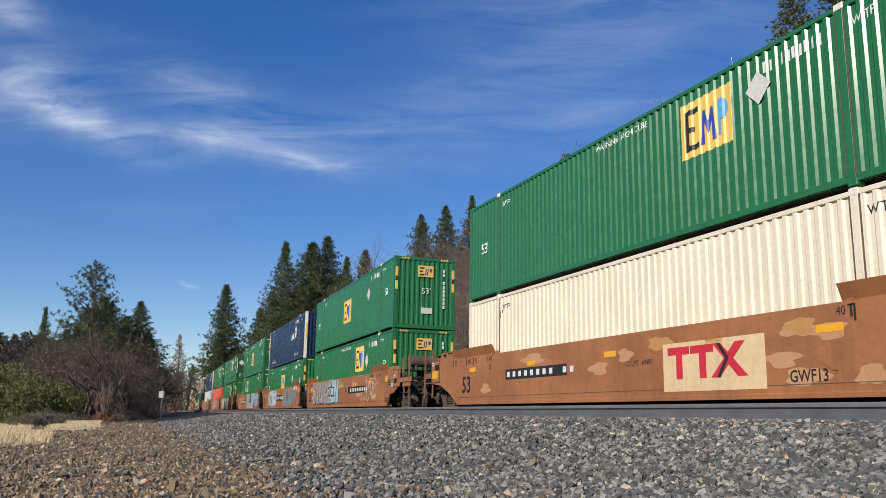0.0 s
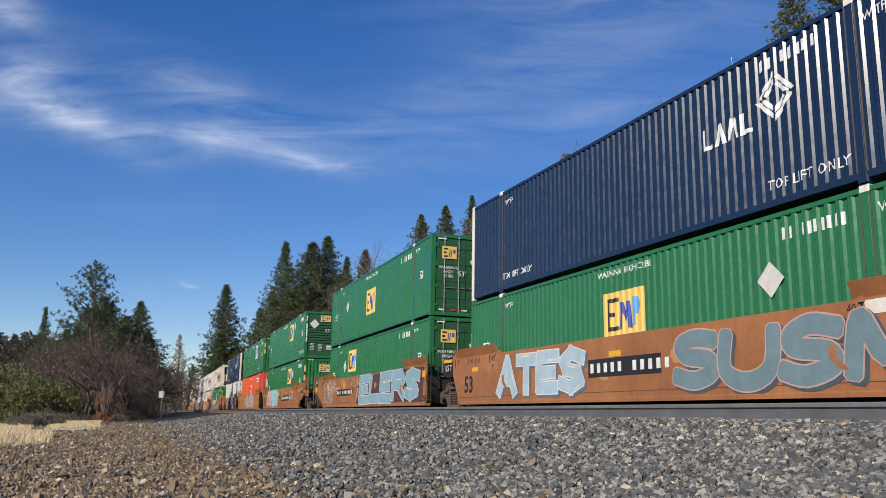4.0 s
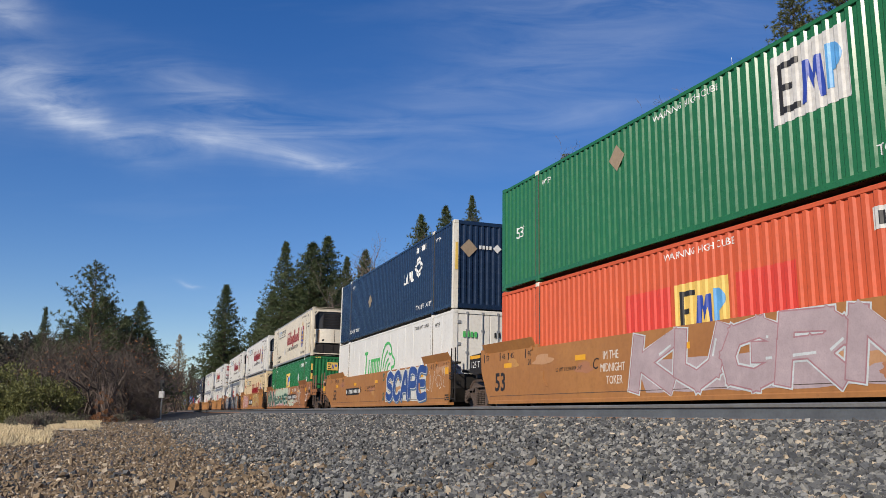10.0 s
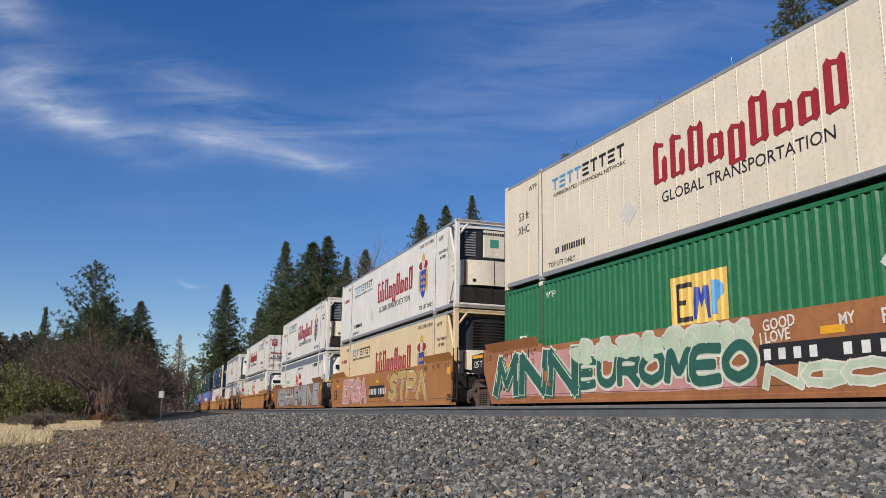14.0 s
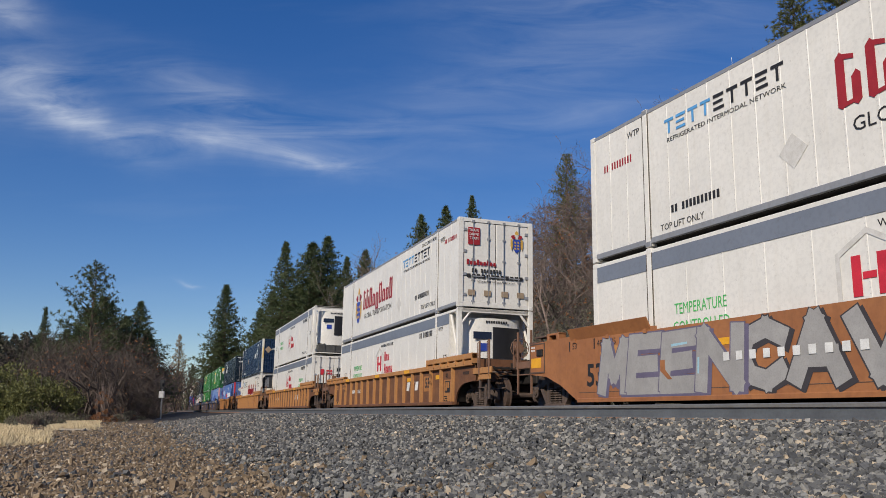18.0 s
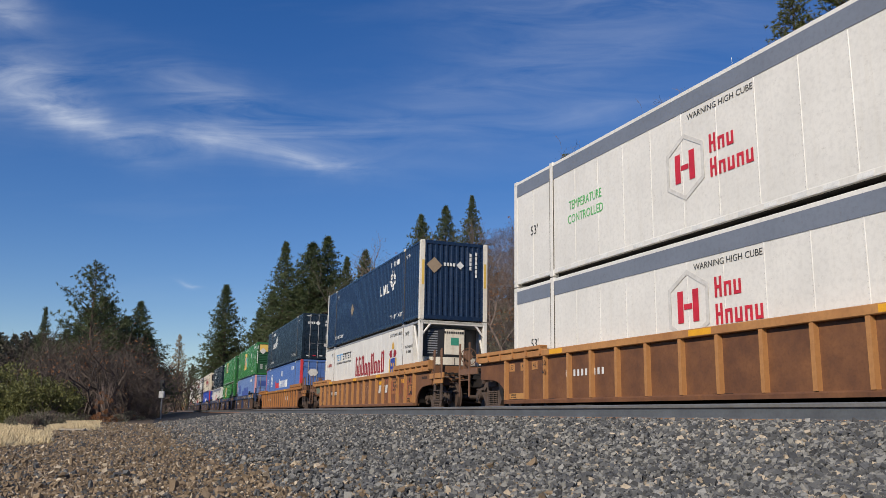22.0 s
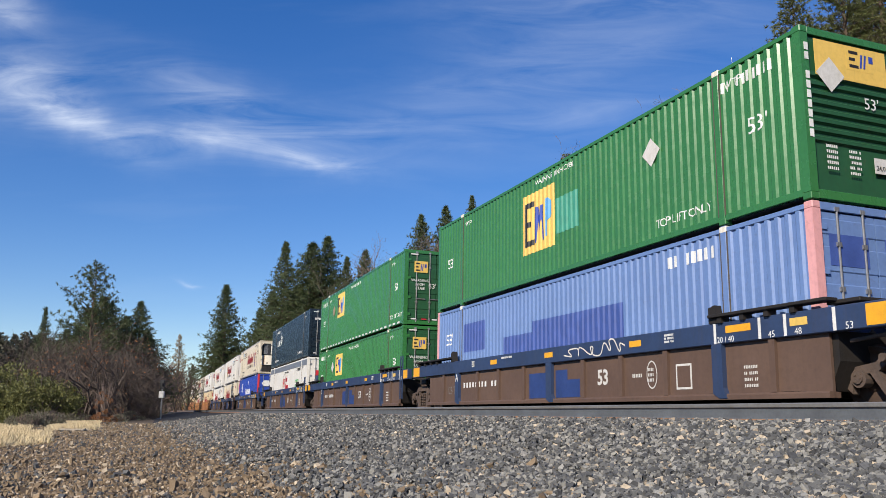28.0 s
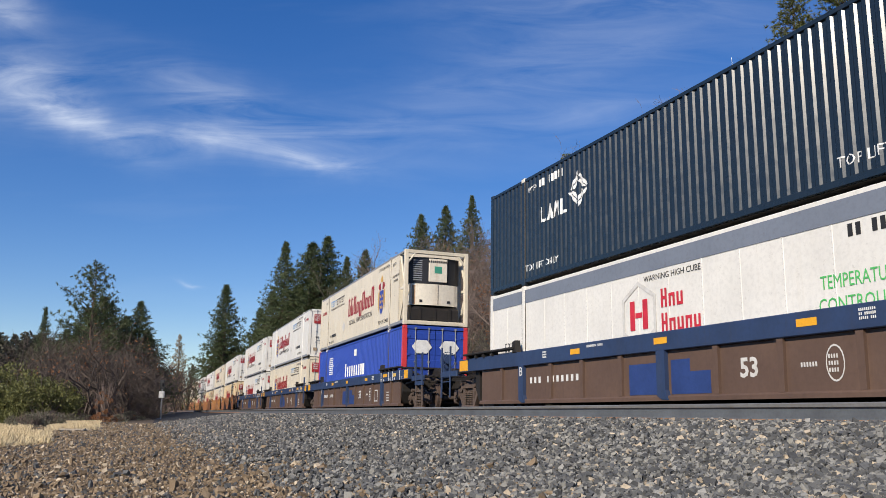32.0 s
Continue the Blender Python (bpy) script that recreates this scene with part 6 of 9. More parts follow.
def ribbed_car(label, unit, chord=None, web=None, wheel=True):
    """Single ribbed well car with an ochre chord."""
    chord, web = chord or CAR_CHORD, web or CAR_RUST
    car = tagged(new("well_car"), label, "well car", "well cars of the train")
    for my in (0, 1):
        r = Matrix() if my == 0 else Matrix.Diagonal((1, -1, 1, 1))
        piece("web_sheet", "round_sheet", lambda bm: build_round_sheet(bm, RIBS_B, 1.42), web, car, r)
        piece("top_chord", "chord_b", lambda bm: build_chord(bm, 1.31, 1.46, -9.85, 9.9), chord, car, r)
        piece("bottom_sill", "ribbed_sill", lambda bm: build_sill(bm, -8.25, 8.25), web, car, r)
        piece("raised_chord", "raised_f", lambda bm: build_raised_end(bm, 1.50, 1.66, 5.85, 9.95), chord, car, r)
        piece("raised_chord", "raised_r", lambda bm: build_raised_end(bm, 1.48, 1.58, -9.9, -6.2), chord, car, r)
        for x in RIBS_B:
            piece("rib", "rib_b", lambda bm: build_rib(bm, 0.30, 1.32), chord, car, r @ Matrix.Translation((x, 0, 0)))
    well_floor(car)
    for x, m in ((-5.5, REFLECT), (-0.4, REFLECT), (3.6, REFLECT)):
        car_panel(car, "reflector", x - 0.3, x + 0.3, 1.33, 1.44, m, -1.5315)
    car_panel(car, "reflector", 6.45, 7.0, 1.02, 1.16, REFLECT, -1.422)
    car_panel(car, "reflector", 3.35, 3.85, 1.05, 1.18, REFLECT, -1.422)
    car_panel(car, "paint_patch", 5.25, 6.0, 0.66, 1.16, CAR_YELLOW, -1.422)
    lettering(car, "53", 0.46, INK, 5.62, 0.92, -1.426, bold=0.01)
    lettering(car, "20", 0.18, INK, 6.12, 1.14, -1.517)
    lettering(car, "40", 0.18, INK, 6.12, 0.92, -1.517)
    lettering(car, "45", 0.2, INK, 6.95, 1.10, -1.426)
    lettering(car, "48", 0.2, INK, 7.5, 1.10, -1.426)
    # plain logo shapes across two panels
    for x in (3.30, 3.78, 4.26):
        piece("logo_wedge", f"rw{x}", lambda bm: prism(bm, ((x, 0.72), (x + 0.30, 0.72), (x + 0.40, 1.02), (x + 0.10, 1.02)), -1.426, -1.4225), GREY_CARD if unit == 12 else INK_WHITE, car)
    car_panel(car, "paint_patch", 7.25, 7.95, 0.30, 0.98, CAR_YELLOW, -1.422)
    car_panel(car, "notice_board", 7.35, 7.8, 0.58, 0.94, INK, -1.426)
    car_panel(car, "notice_board", 7.42, 7.56, 0.64, 0.90, CAR_YELLOW, -1.430)
    car_panel(car, "notice_board", 7.60, 7.74, 0.72, 0.90, CAR_YELLOW, -1.430)
    for r_ in range(3):
        glyph_bars(car, 7.28, 0.46 - r_ * 0.06, 11, 0.035, INK, 0.3, -1.4265, r_)
    reporting_plate(car, -5.75 if unit == 12 else -5.3, -4.15 if unit == 12 else -3.6, 0.72, 1.0, unit, INK if unit in (12, 13) else None, INK_WHITE, -1.422)
    glyph_bars(car, 8.9, 1.12, 7, 0.09, INK, 0.3, -1.4225, 3)
    for x, w_ in ((-7.95, "53"), (-7.32, "48"), (-6.72, "45")):
        car_panel(car, "load_mark", x - 0.15, x + 0.15, 1.02, 1.22, CAR_CHORD, -1.422)
        lettering(car, w_, 0.17, INK, x, 1.12, -1.426)
    for z, w_ in ((1.14, "20"), (0.92, "40")):
        lettering(car, w_, 0.17, INK, -6.1, z, -1.517)
    car_panel(car, "paint_patch", -8.1, -7.25, 0.32, 0.46, FADE_YELLOW, -1.422)
    for r_ in range(2):
        glyph_bars(car, -8.0, 0.42 - r_ * 0.06, 10, 0.035, INK, 0.3, -1.4265, r_)
    for f in (True, False):
        end_gear(car, f, chord, STEP, wheel=(wheel and f))
    for m in (Matrix(), pose(0, 0, 0, 0, 0, 180)):
        piece("end_box", "end_box", lambda bm: prism(bm, ((8.3, 0.9), (8.9, 0.86), (9.9, 0.86), (9.9, 1.5), (8.3, 1.5)), -1.40, 1.40, 'y'), web, car, m)
    truck(car, 9.40, unit)
    truck(car, -9.85, unit)
    return car


RIBS_C = (-6.95, -4.31, -2.9, -1.40, 1.50, 3.0, 4.5, 7.25)


def blue_car(label, kind, unit):
    """Well car unit with a dark blue chord and dull brown webs."""
    car = tagged(new("well_car"), label, "well car", "well cars of the train")
    for my in (0, 1):
        r = Matrix() if my == 0 else Matrix.Diagonal((1, -1, 1, 1))
        piece("web_sheet", "web_c", lambda bm: prism(bm, ((-8.3, 0.20), (8.35, 0.20), (8.35, 1.14), (-8.3, 1.14)), -1.44, -1.39), CAR_BROWN, car, r)
        piece("top_chord", "chord_c", lambda bm: build_chord(bm, 1.13, 1.49, -9.75, 9.6), CAR_BLUE, car, r)
        piece("bottom_sill", "sill_c", lambda bm: build_sill(bm, -8.3, 8.35), CAR_BROWN, car, r)
        for x0, x1 in ((5.9, 8.5), (-9.3, -6.1)):
            piece("shelf", f"shelf_c{x0}", lambda bm: (box(bm, x0, x1, -1.62, -1.38, 1.58, 1.63, 0.006), [box(bm, x0 + 0.2 + i * 0.55, x0 + 0.3 + i * 0.55, -1.58, -1.40, 1.48, 1.58) for i in range(4)]), DARK, car, r)
        for x in (5.95, -6.1):
            piece("guide_stop", f"stop_c{x}", lambda bm: prism(bm, ((x - 0.1, 1.49), (x + 0.12, 1.49), (x + 0.06, 1.80), (x - 0.1, 1.76)), -1.55, -1.40), DARK, car, r)
        for x in RIBS_C:
            piece("rib", "rib_c", lambda bm: build_taper_rib(bm, 0.30, 1.14), CAR_BROWN, car, r @ Matrix.Translation((x, 0, 0)))
        for x in (-5.75, 0.0, 6.0):
            piece("post", "post_c", lambda bm: (prism(bm, ((-0.14, 0.30), (0.02, 0.22), (0.2, 0.22), (0.12, 0.40), (0.12, 1.14), (-0.14, 1.14)), -1.53, -1.44)), CAR_BLUE, car, r @ Matrix.Translation((x, 0, 0)))
    well_floor(car)
    for x in (-3.1, 0.02, 3.6):
        car_panel(car, "reflector", x - 0.2, x + 0.2, 1.26, 1.38, REFLECT, -1.5315)
    car_panel(car, "reflector", 6.25, 6.85, 1.30, 1.42, REFLECT, -1.5315)
    car_panel(car, "reflector", 7.7, 8.05, 1.28, 1.40, LOGO_YELLOW, -1.5315)
    for x, w_ in ((5.98, "20 / 40"), (7.05, "45"), (7.6, "48"), (8.55, "53")):
        car_panel(car, "load_mark", x - 0.03, x + 0.03, 1.14, 1.48, INK_WHITE, -1.5315)
        lettering(car, w_, 0.15, INK_WHITE, x + 0.26, 1.19, -1.533)
    for x, n in ((-2.6, 16), (4.55, 9), (-4.6, 6)):
        for r_ in range(1 if n > 10 else 3):
            glyph_bars(car, x, 1.40 - r_ * 0.06, n, 0.05 if n > 10 else 0.04, INK_WHITE, 0.3, -1.533, r_)
    car_panel(car, "paint_patch", -1.15, -0.2, 0.32, 0.92, PATCH_BLUE, -1.4425)
    car_panel(car, "paint_patch", 0.2, 1.30, 0.32, 0.72, PATCH_BLUE, -1.4425)
    car_panel(car, "paint_patch", 0.2, 0.75, 0.72, 0.95, PATCH_BLUE, -1.4425)
    lettering(car, "53", 0.44, GREY_CARD, 2.25, 0.70, -1.446, bold=0.012)
    reporting_plate(car, -5.5, -3.3, 0.62, 0.90, unit, None, INK_WHITE, -1.442)
    glyph_bars(car, 3.35, 0.70, 6, 0.07, GREY_CARD, 0.3, -1.446, 1)

    def ring(bm):
        for i in range(20):
            a, b = 2 * math.pi * i / 20, 2 * math.pi * (i + 1) / 20
            prism(bm, [(4.0 + 0.17 * k * math.cos(t), 0.70 + 0.27 * k * math.sin(t)) for k, t in ((1, a), (1, b), (0.9, b), (0.9, a))], -1.446, -1.4425)
    piece("stencil_ring", "stencil_ring", ring, GREY_CARD, car)
    for r_ in range(3):
        glyph_bars(car, 3.88, 0.80 - r_ * 0.10, 4, 0.06, GREY_CARD, 0.3, -1.446, r_)
    for r_ in range(4):
        glyph_bars(car, 6.55, 0.72 - r_ * 0.1, 8, 0.05, GREY_CARD, 0.3, -1.446, r_)
    if unit % 3 == 2:
        car_panel(car, "notice_board", 4.75, 5.2, 0.40, 0.86, GREY_CARD, -1.4425)
        car_panel(car, "notice_board", 4.79, 5.16, 0.44, 0.82, CAR_BROWN, -1.446)
    if kind == "lead":
        end_gear(car, True, CAR_BLUE, CAR_BLUE, wheel=True)
        truck(car, 9.40, unit)
        car_panel(car, "reflector", 9.1, 9.55, 1.16, 1.46, REFLECT, -1.5315)
    else:
        piece("joint_arm", "joint_front", build_joint_front, DARK, car)
        piece("bulkhead", "bulkhead", build_bulkhead, DARK, car)
        piece("ladder", "blue_ladder", lambda bm: [box(bm, x - 0.02, x + 0.02, -1.56, -1.52, 0.45, 1.98) for x in (8.72, 8.98)] and [tube(bm, (8.72, -1.54, z), (8.98, -1.54, z), 0.014, 5) for z in (0.48, 0.8, 1.1)], CAR_BLUE, car)
        car_panel(car, "reflector", 9.05, 9.55, 1.16, 1.46, REFLECT, -1.5315, "orange reflective square")
        if unit == 16:
            piece("air_tank", "reservoir", build_reservoir, CAR_BLUE, car)
    lettering(car, {"lead": "A", "middle": "C", "last": "B"}[kind], 0.32, INK_WHITE, -5.75, 0.98, -1.534)
    if kind != "last":
        lettering(car, "125-T", 0.34, FADE_GREY, -6.38, 0.62, -1.446, 0.8)
    if kind == "last":
        end_gear(car, False, CAR_BLUE, CAR_BLUE)
        truck(car, -10.1, unit)
    else:
        piece("joint_box", "gangway_box", build_gangway_box, DARK, car)
        piece("bulkhead", "bulkhead", build_bulkhead, DARK, car, pose(0, 0, 0, 0, 0, 180))
        truck(car, -10.0, unit)
    car_panel(car, "reflector", -9.7, -9.1, 1.16, 1.46, REFLECT, -1.5315, "orange reflective square")
    return car


# ---------------------------------------------------------------- the train
UNIT_S = {-1: -13.72, 0: 6.17, 1: 30.40, 2: 50.29, 3: 70.19, 4: 94.59, 5: 114.56, 6: 134.46, 7: 158.69, 8: 178.59, 9: 198.43, 10: 222.64, 11: 246.70,
          12: 270.71, 13: 294.93, 14: 319.06, 15: 339.13, 16: 359.01, 17: 383.39, 18: 403.47, 19: 423.42, 20: 447.53, 21: 467.45, 22: 487.35, 23: 511.45,
          24: 531.35, 25: 551.25, 26: 575.35, 27: 595.25}
MOVERS = []          # thing, place up the line at the start, height over the rail head
LOW_Z, UP_Z = 0.315, 3.236


def load(u, car, low, up):
    MOVERS.append((car, UNIT_S[u], 0.0))
    for c, z in ((low, LOW_Z), (up, UP_Z)):
        if c:
            MOVERS.append((c, UNIT_S[u], z))


def build_train():
    tan_label = "orange-brown smooth-sided steel well car with graffiti on the rails"
    G = "green corrugated steel container stacked in a well car"
    # --- first set
    u = -1
    car = smooth_car("orange-brown smooth-sided steel well car on the rails", "middle", u)
    low = container(CREAM, "dirty cream corrugated container in a well car")
    side_words(low, False, None, None, True, INK)
    load(u, car, low, green_box(G, (2.1, 1.45, 1.45, 1.1), warn=0.1))
    u = 0
    car = smooth_car("orange-brown smooth-sided well car with a black number board", "last", u)
    reporting_plate(car, -5.13, -1.95, 0.82, 1.08, 3, INK)
    car_panel(car, "logo_panel", 1.65, 4.30, 0.36, 1.24, LOGO_CREAM)
    for i, a in enumerate((1.80, 2.45)):
        piece("logo_stroke", f"lw{i}", lambda bm: (box(bm, a, a + 0.62, -1.509, -1.5055, 1.02, 1.16), box(bm, a + 0.24, a + 0.42, -1.509, -1.5055, 0.58, 1.02)), INK_BRIGHT_RED, car)
    piece("logo_stroke", "lchev", lambda bm: prism(bm, ((3.05, 1.16), (3.25, 1.16), (3.90, 0.58), (3.66, 0.58)), -1.509, -1.5055), INK_BRIGHT_RED, car)
    piece("logo_stroke", "lchev2", lambda bm: prism(bm, ((3.62, 1.16), (3.86, 1.16), (3.22, 0.58), (3.00, 0.58)), -1.513, -1.5095), INK_BRIGHT_RED, car)
    piece("logo_stroke", "lchev3", lambda bm: prism(bm, ((3.16, 1.16), (3.24, 1.16), (3.46, 0.90), (3.24, 0.58), (3.16, 0.58), (3.37, 0.90)), -1.517, -1.5135), INK, car)
    lettering(car, "LD LMT 169400", 0.15, INK, 0.86, 0.94, -1.503, 0.9)
    lettering(car, "GWF13", 0.26, INK, 5.16, 0.52, -1.503, 0.9, bold=0.004)
    car_panel(car, "load_mark", 6.05, 6.09, 1.26, 1.50, INK)
    for x, z, w_ in ((-0.6, 0.9, 0.35), (0.4, 1.12, 0.25), (5.1, 0.52, 0.42), (6.3, 0.5, 0.3), (-6.4, 0.62, 0.3), (5.0, 1.25, 0.35)):
        piece("paint_patch", f"tp{x}", lambda bm: blob(bm, x, z, w_, 0.14, int(x * 10), 3, -1.5015), FADE_PALE, car)
    low = container(CREAM, "dirty cream corrugated container in a well car")
    side_words(low, False, None, None, True, INK, 0.0)
    lettering(low, "53'", 0.34, INK, -6.0, 2.3)
    load(u, car, low, green_box(G, (2.15, 1.48, 1.45, 1.1), diam=(4.27, 2.2), warn=0.1))
    # --- second set
    u = 1
    car = smooth_car(tan_label, "lead", u)
    reporting_plate(car, 1.63, 4.84, 0.80, 1.08, 4, INK)
    lettering(car, "B", 0.34, INK, 1.12, 0.93, -1.503)
    chalk, charcoal, grey_wall = spray("chalk", (0.75, 0.70, 0.62)), spray("charcoal", (0.055, 0.048, 0.050)), spray("warm_grey", (0.34, 0.305, 0.28))
    sprayed_ground(car, -6.3, -0.9, 0.34, 1.48, grey_wall, 10, (-0.5, 0.3))
    throwup(car, "WILKE", -6.9, -2.2, 0.36, 1.52, grey_wall, charcoal, 11, 0.14, chalk, charcoal, chalk)
    throwup(car, "EN", -2.3, -0.5, 0.40, 1.50, spray("sky", (0.36, 0.58, 0.68)), charcoal, 12, 0.15, chalk, charcoal, chalk)
    for x, z, w_ in ((-7.35, 1.16, "ONE"), (-6.85, 1.02, "SER"), (-7.0, 0.72, "CLE"), (-6.75, 0.45, "ROI")):
        lettering(car, w_, 0.20, chalk, x, z, -1.5105, 0.9, turn=6)
    for x0_, x1_, z0_, z1_, sd in ((4.75, 6.1, 0.45, 1.48, 3), (4.9, 6.0, 0.75, 1.40, 33), (5.9, 6.5, 0.6, 1.3, 34), (-0.3, 0.7, 1.05, 1.4, 35)):
        scrawl(car, x0_, x1_, z0_, z1_, chalk, sd, r=0.020)
    load(u, car, green_box(G, (2.0, 1.45, 1.47, 1.1), diam=(4.1, 1.85), warn=-0.1), green_box(G, (-0.85, 1.0, 1.47, 1.1), diam=(4.05, 1.85), warn=0.0))
    u = 2
    car = smooth_car(tan_label, "middle", u)
    throwup(car, "ATES", -5.8, -1.4, 0.36, 1.46, spray("ice_blue", (0.42, 0.55, 0.62)), chalk, 21, 0.17, None, spray("steel_blue", (0.10, 0.17, 0.26)), chalk)
    reporting_plate(car, -1.2, 1.4, 0.72, 1.10, 2, INK)
    throwup(car, "SUSM", 1.7, 7.0, 0.32, 1.50, spray("dull_teal", (0.17, 0.25, 0.28)), spray("blush_line", (0.55, 0.34, 0.28)), 22, 0.20, None, spray("deep_slate", (0.07, 0.10, 0.12)), fat=True)
    throwup(car, "T", 6.0, 7.4, 0.95, 1.52, chalk, chalk, 23, 0.10)
    load(u, car, green_box(G, (-0.9, 1.25, 1.5, 0.95), diam=(4.1, 1.8), warn=-0.1), navy_box("navy corrugated container with white corner posts, stacked above a green one", 2.6))
    u = 3
    car = smooth_car(tan_label, "last", u)
    maroon = spray("maroon", (0.105, 0.050, 0.050))
    sprayed_ground(car, -1.35, 8.0, 0.30, 1.54, maroon, 30, (1.35, 0.2))
    throwup(car, "ELERS", -0.7, 7.6, 0.30, 1.56, spray("powder_blue", (0.27, 0.43, 0.50)), chalk, 31, 0.24, None, maroon, None, 0.10, drop=(0.10, -0.02), cap_h=0.14)
    scrawl(car, -1.35, -0.05, 0.30, 1.50, chalk, 32, r=0.026)
    lettering(car, "A", 0.34, INK, -2.0, 0.92, -1.503, shear=0.2)
    lettering(car, "LD LMT 117,000 PER UNIT", 0.13, INK, -0.75, 1.06, -1.5045, 0.9)
    reporting_plate(car, -5.2, -2.4, 0.72, 1.02, 5, INK)
    for x0_, x1_, z0_, z1_, sd in ((-8.4, -6.2, 0.32, 1.48, 16), (-8.2, -6.4, 0.5, 1.3, 17), (-7.3, -6.0, 0.35, 1.5, 18), (-6.4, -5.7, 0.9, 1.5, 5), (-2.4, -1.4, 1.1, 1.45, 6)):
        scrawl(car, x0_, x1_, z0_, z1_, chalk, sd, r=0.020)
    load(u, car, green_box("green corrugated container with cargo doors ahead", (-3.9, 1.5, 1.5, 1.0), "doors", diam=(-4.6, 1.8), warn=0.0), green_box("green corrugated container with cargo doors ahead", (-0.9, 0.95, 1.45, 1.1), "doors", diam=(-4.5, 1.75), warn=-0.1))
    # --- third set
    u = 4
    car = smooth_car(tan_label, "lead", u)
    reporting_plate(car, 1.2, 4.5, 0.70, 1.04, 7, INK)
    rose_line = spray("dusty_rose", (0.42, 0.19, 0.20))
    sprayed_ground(car, -6.3, -3.9, 0.62, 1.52, spray("pale_pink", (0.62, 0.49, 0.46)), 40, (0.1, 0.2))
    graffiti(car, -6.4, -3.9, 0.34, 1.02, 4, spray("pale_pink", (0.62, 0.49, 0.46)), rose_line, 41, y=-1.5035)
    throwup(car, "PERG", -4.0, -0.75, 0.34, 1.54, spray("aqua", (0.36, 0.66, 0.68)), spray("dark_teal", (0.02, 0.05, 0.06)), 42, 0.19, chalk, None, spray("ice_white", (0.62, 0.66, 0.66)))
    lettering(car, "A", 0.34, INK, 0.75, 0.90, -1.503, shear=0.2)
    lettering(car, "LD LMT 118,100 PER UNIT", 0.12, INK, -0.15, 0.92, -1.503, 0.8)
    scrawl(car, -0.6, -0.3, 1.1, 1.4, chalk, 43, r=0.02)
    scrawl(car, 1.0, 2.0, 1.05, 1.45, chalk, 44, r=0.02)
    graffiti(car, 4.6, 6.0, 0.7, 1.12, 4, spray("grey_chalk", (0.40, 0.36, 0.33)), spray("rust_tan", (0.36, 0.17, 0.08)), 43)
    load(u, car, green_box("bright green corrugated container in a well car", (2.05, 1.5, 1.42, 1.0), diam=(4.1, 2.1), warn=-0.1, serial=6.2), green_box("green corrugated container with horizontal ribs on its end", (2.05, 1.45, 1.45, 1.1), "barred", diam=(4.17, 2.3), warn=-0.2, toplift=7.0, serial=6.2))
    u = 5
    car = smooth_car(tan_label, "middle", u, CAR_YELLOW)
    mauve = spray("mauve", (0.47, 0.37, 0.38))
    sprayed_ground(car, -1.3, 4.6, 0.34, 1.0, mauve, 50, (-0.3, 0.4))
    throwup(car, "KUGRN", -1.7, 4.8, 0.34, 1.55, mauve, spray("rose_line", (0.42, 0.22, 0.24)), 51, 0.15, spray("ice_white", (0.66, 0.64, 0.60)), None, spray("ice_white", (0.66, 0.64, 0.60)), 0.14)
    lettering(car, "C", 0.34, INK, -3.1, 1.0, -1.503, shear=0.2)
    lettering(car, "LD LMT 118,100 PER UNIT", 0.13, INK, -4.2, 0.95, -1.503, 0.8)
    tag = spray("chalk", (0.75, 0.70, 0.62))
    for i, w_ in enumerate(("IM THE", "MIDNIGHT", "TOKER")):
        lettering(car, w_, 0.25, tag, -2.5 + 0.06 * i, 1.16 - 0.26 * i, -1.503, 0.75)
    low = container(ORANGE, "orange corrugated container with a red forward panel")
    field(low, "repainted_panel", 6.13, 7.90, 0.17, 2.79, RED, True, "red repainted panel")
    two_tone_logo(low, -0.6, 0.9, 1.0, 2.05)
    for a, b in ((-2.25, -0.75), (1.05, 2.45)):
        field(low, "repainted_strip", a, b, 1.0, 2.05, BRIGHT_RED, True)
    field(low, "number_panel", 3.9, 5.6, 2.22, 2.55, GREY_CARD, True)
    glyph_bars(low, 4.0, 2.38, 9, 0.2, INK)
    lettering(low, "WARNING HIGH CUBE", 0.19, INK_WHITE, 0.1, 2.62)
    end_logo(low, -0.35, 0.55, 1.55, 2.30)
    end_field(low, "number_panel", -0.95, -0.78, 0.9, 2.3, GREY_CARD)
    glyph_bars(low, -0.865, 2.25, 10, 0.1, INK, end=True, vertical=True)
    up = green_box("green corrugated container on an orange one, white logo panel", (2.15, 1.4, 1.6, 1.2), diam=(-2.4, 2.2), panel=GREY_CARD, toplift=4.9, warn=-0.1, serial=6.2, big_end=True, diam_mat=BROWN_CARD)
    placard(up, -0.72, 2.1, BROWN_CARD, True)
    load(u, car, low, up)
    u = 6
    car = smooth_car(tan_label, "last", u, CAR_YELLOW)
    royal, milk = spray("royal", (0.035, 0.085, 0.28)), spray("milk_white", (0.66, 0.64, 0.58))
    sprayed_ground(car, 1.25, 6.2, 0.34, 1.52, milk, 60, (0.2, -0.1))
    throwup(car, "SCAPE", 1.3, 6.2, 0.34, 1.52, royal, milk, 61, 0.13, milk, spray("steel_blue", (0.10, 0.17, 0.26)), spray("sky", (0.36, 0.58, 0.68)), fat=True)
    for z in (0.55, 1.30):
        lettering(car, "S", 0.42, spray("bottle_green", (0.03, 0.12, 0.09)), 0.95, z, -1.5035, 1.1, bold=0.01)
    lettering(car, "B", 0.34, INK, -2.65, 0.92, -1.503, shear=0.2)
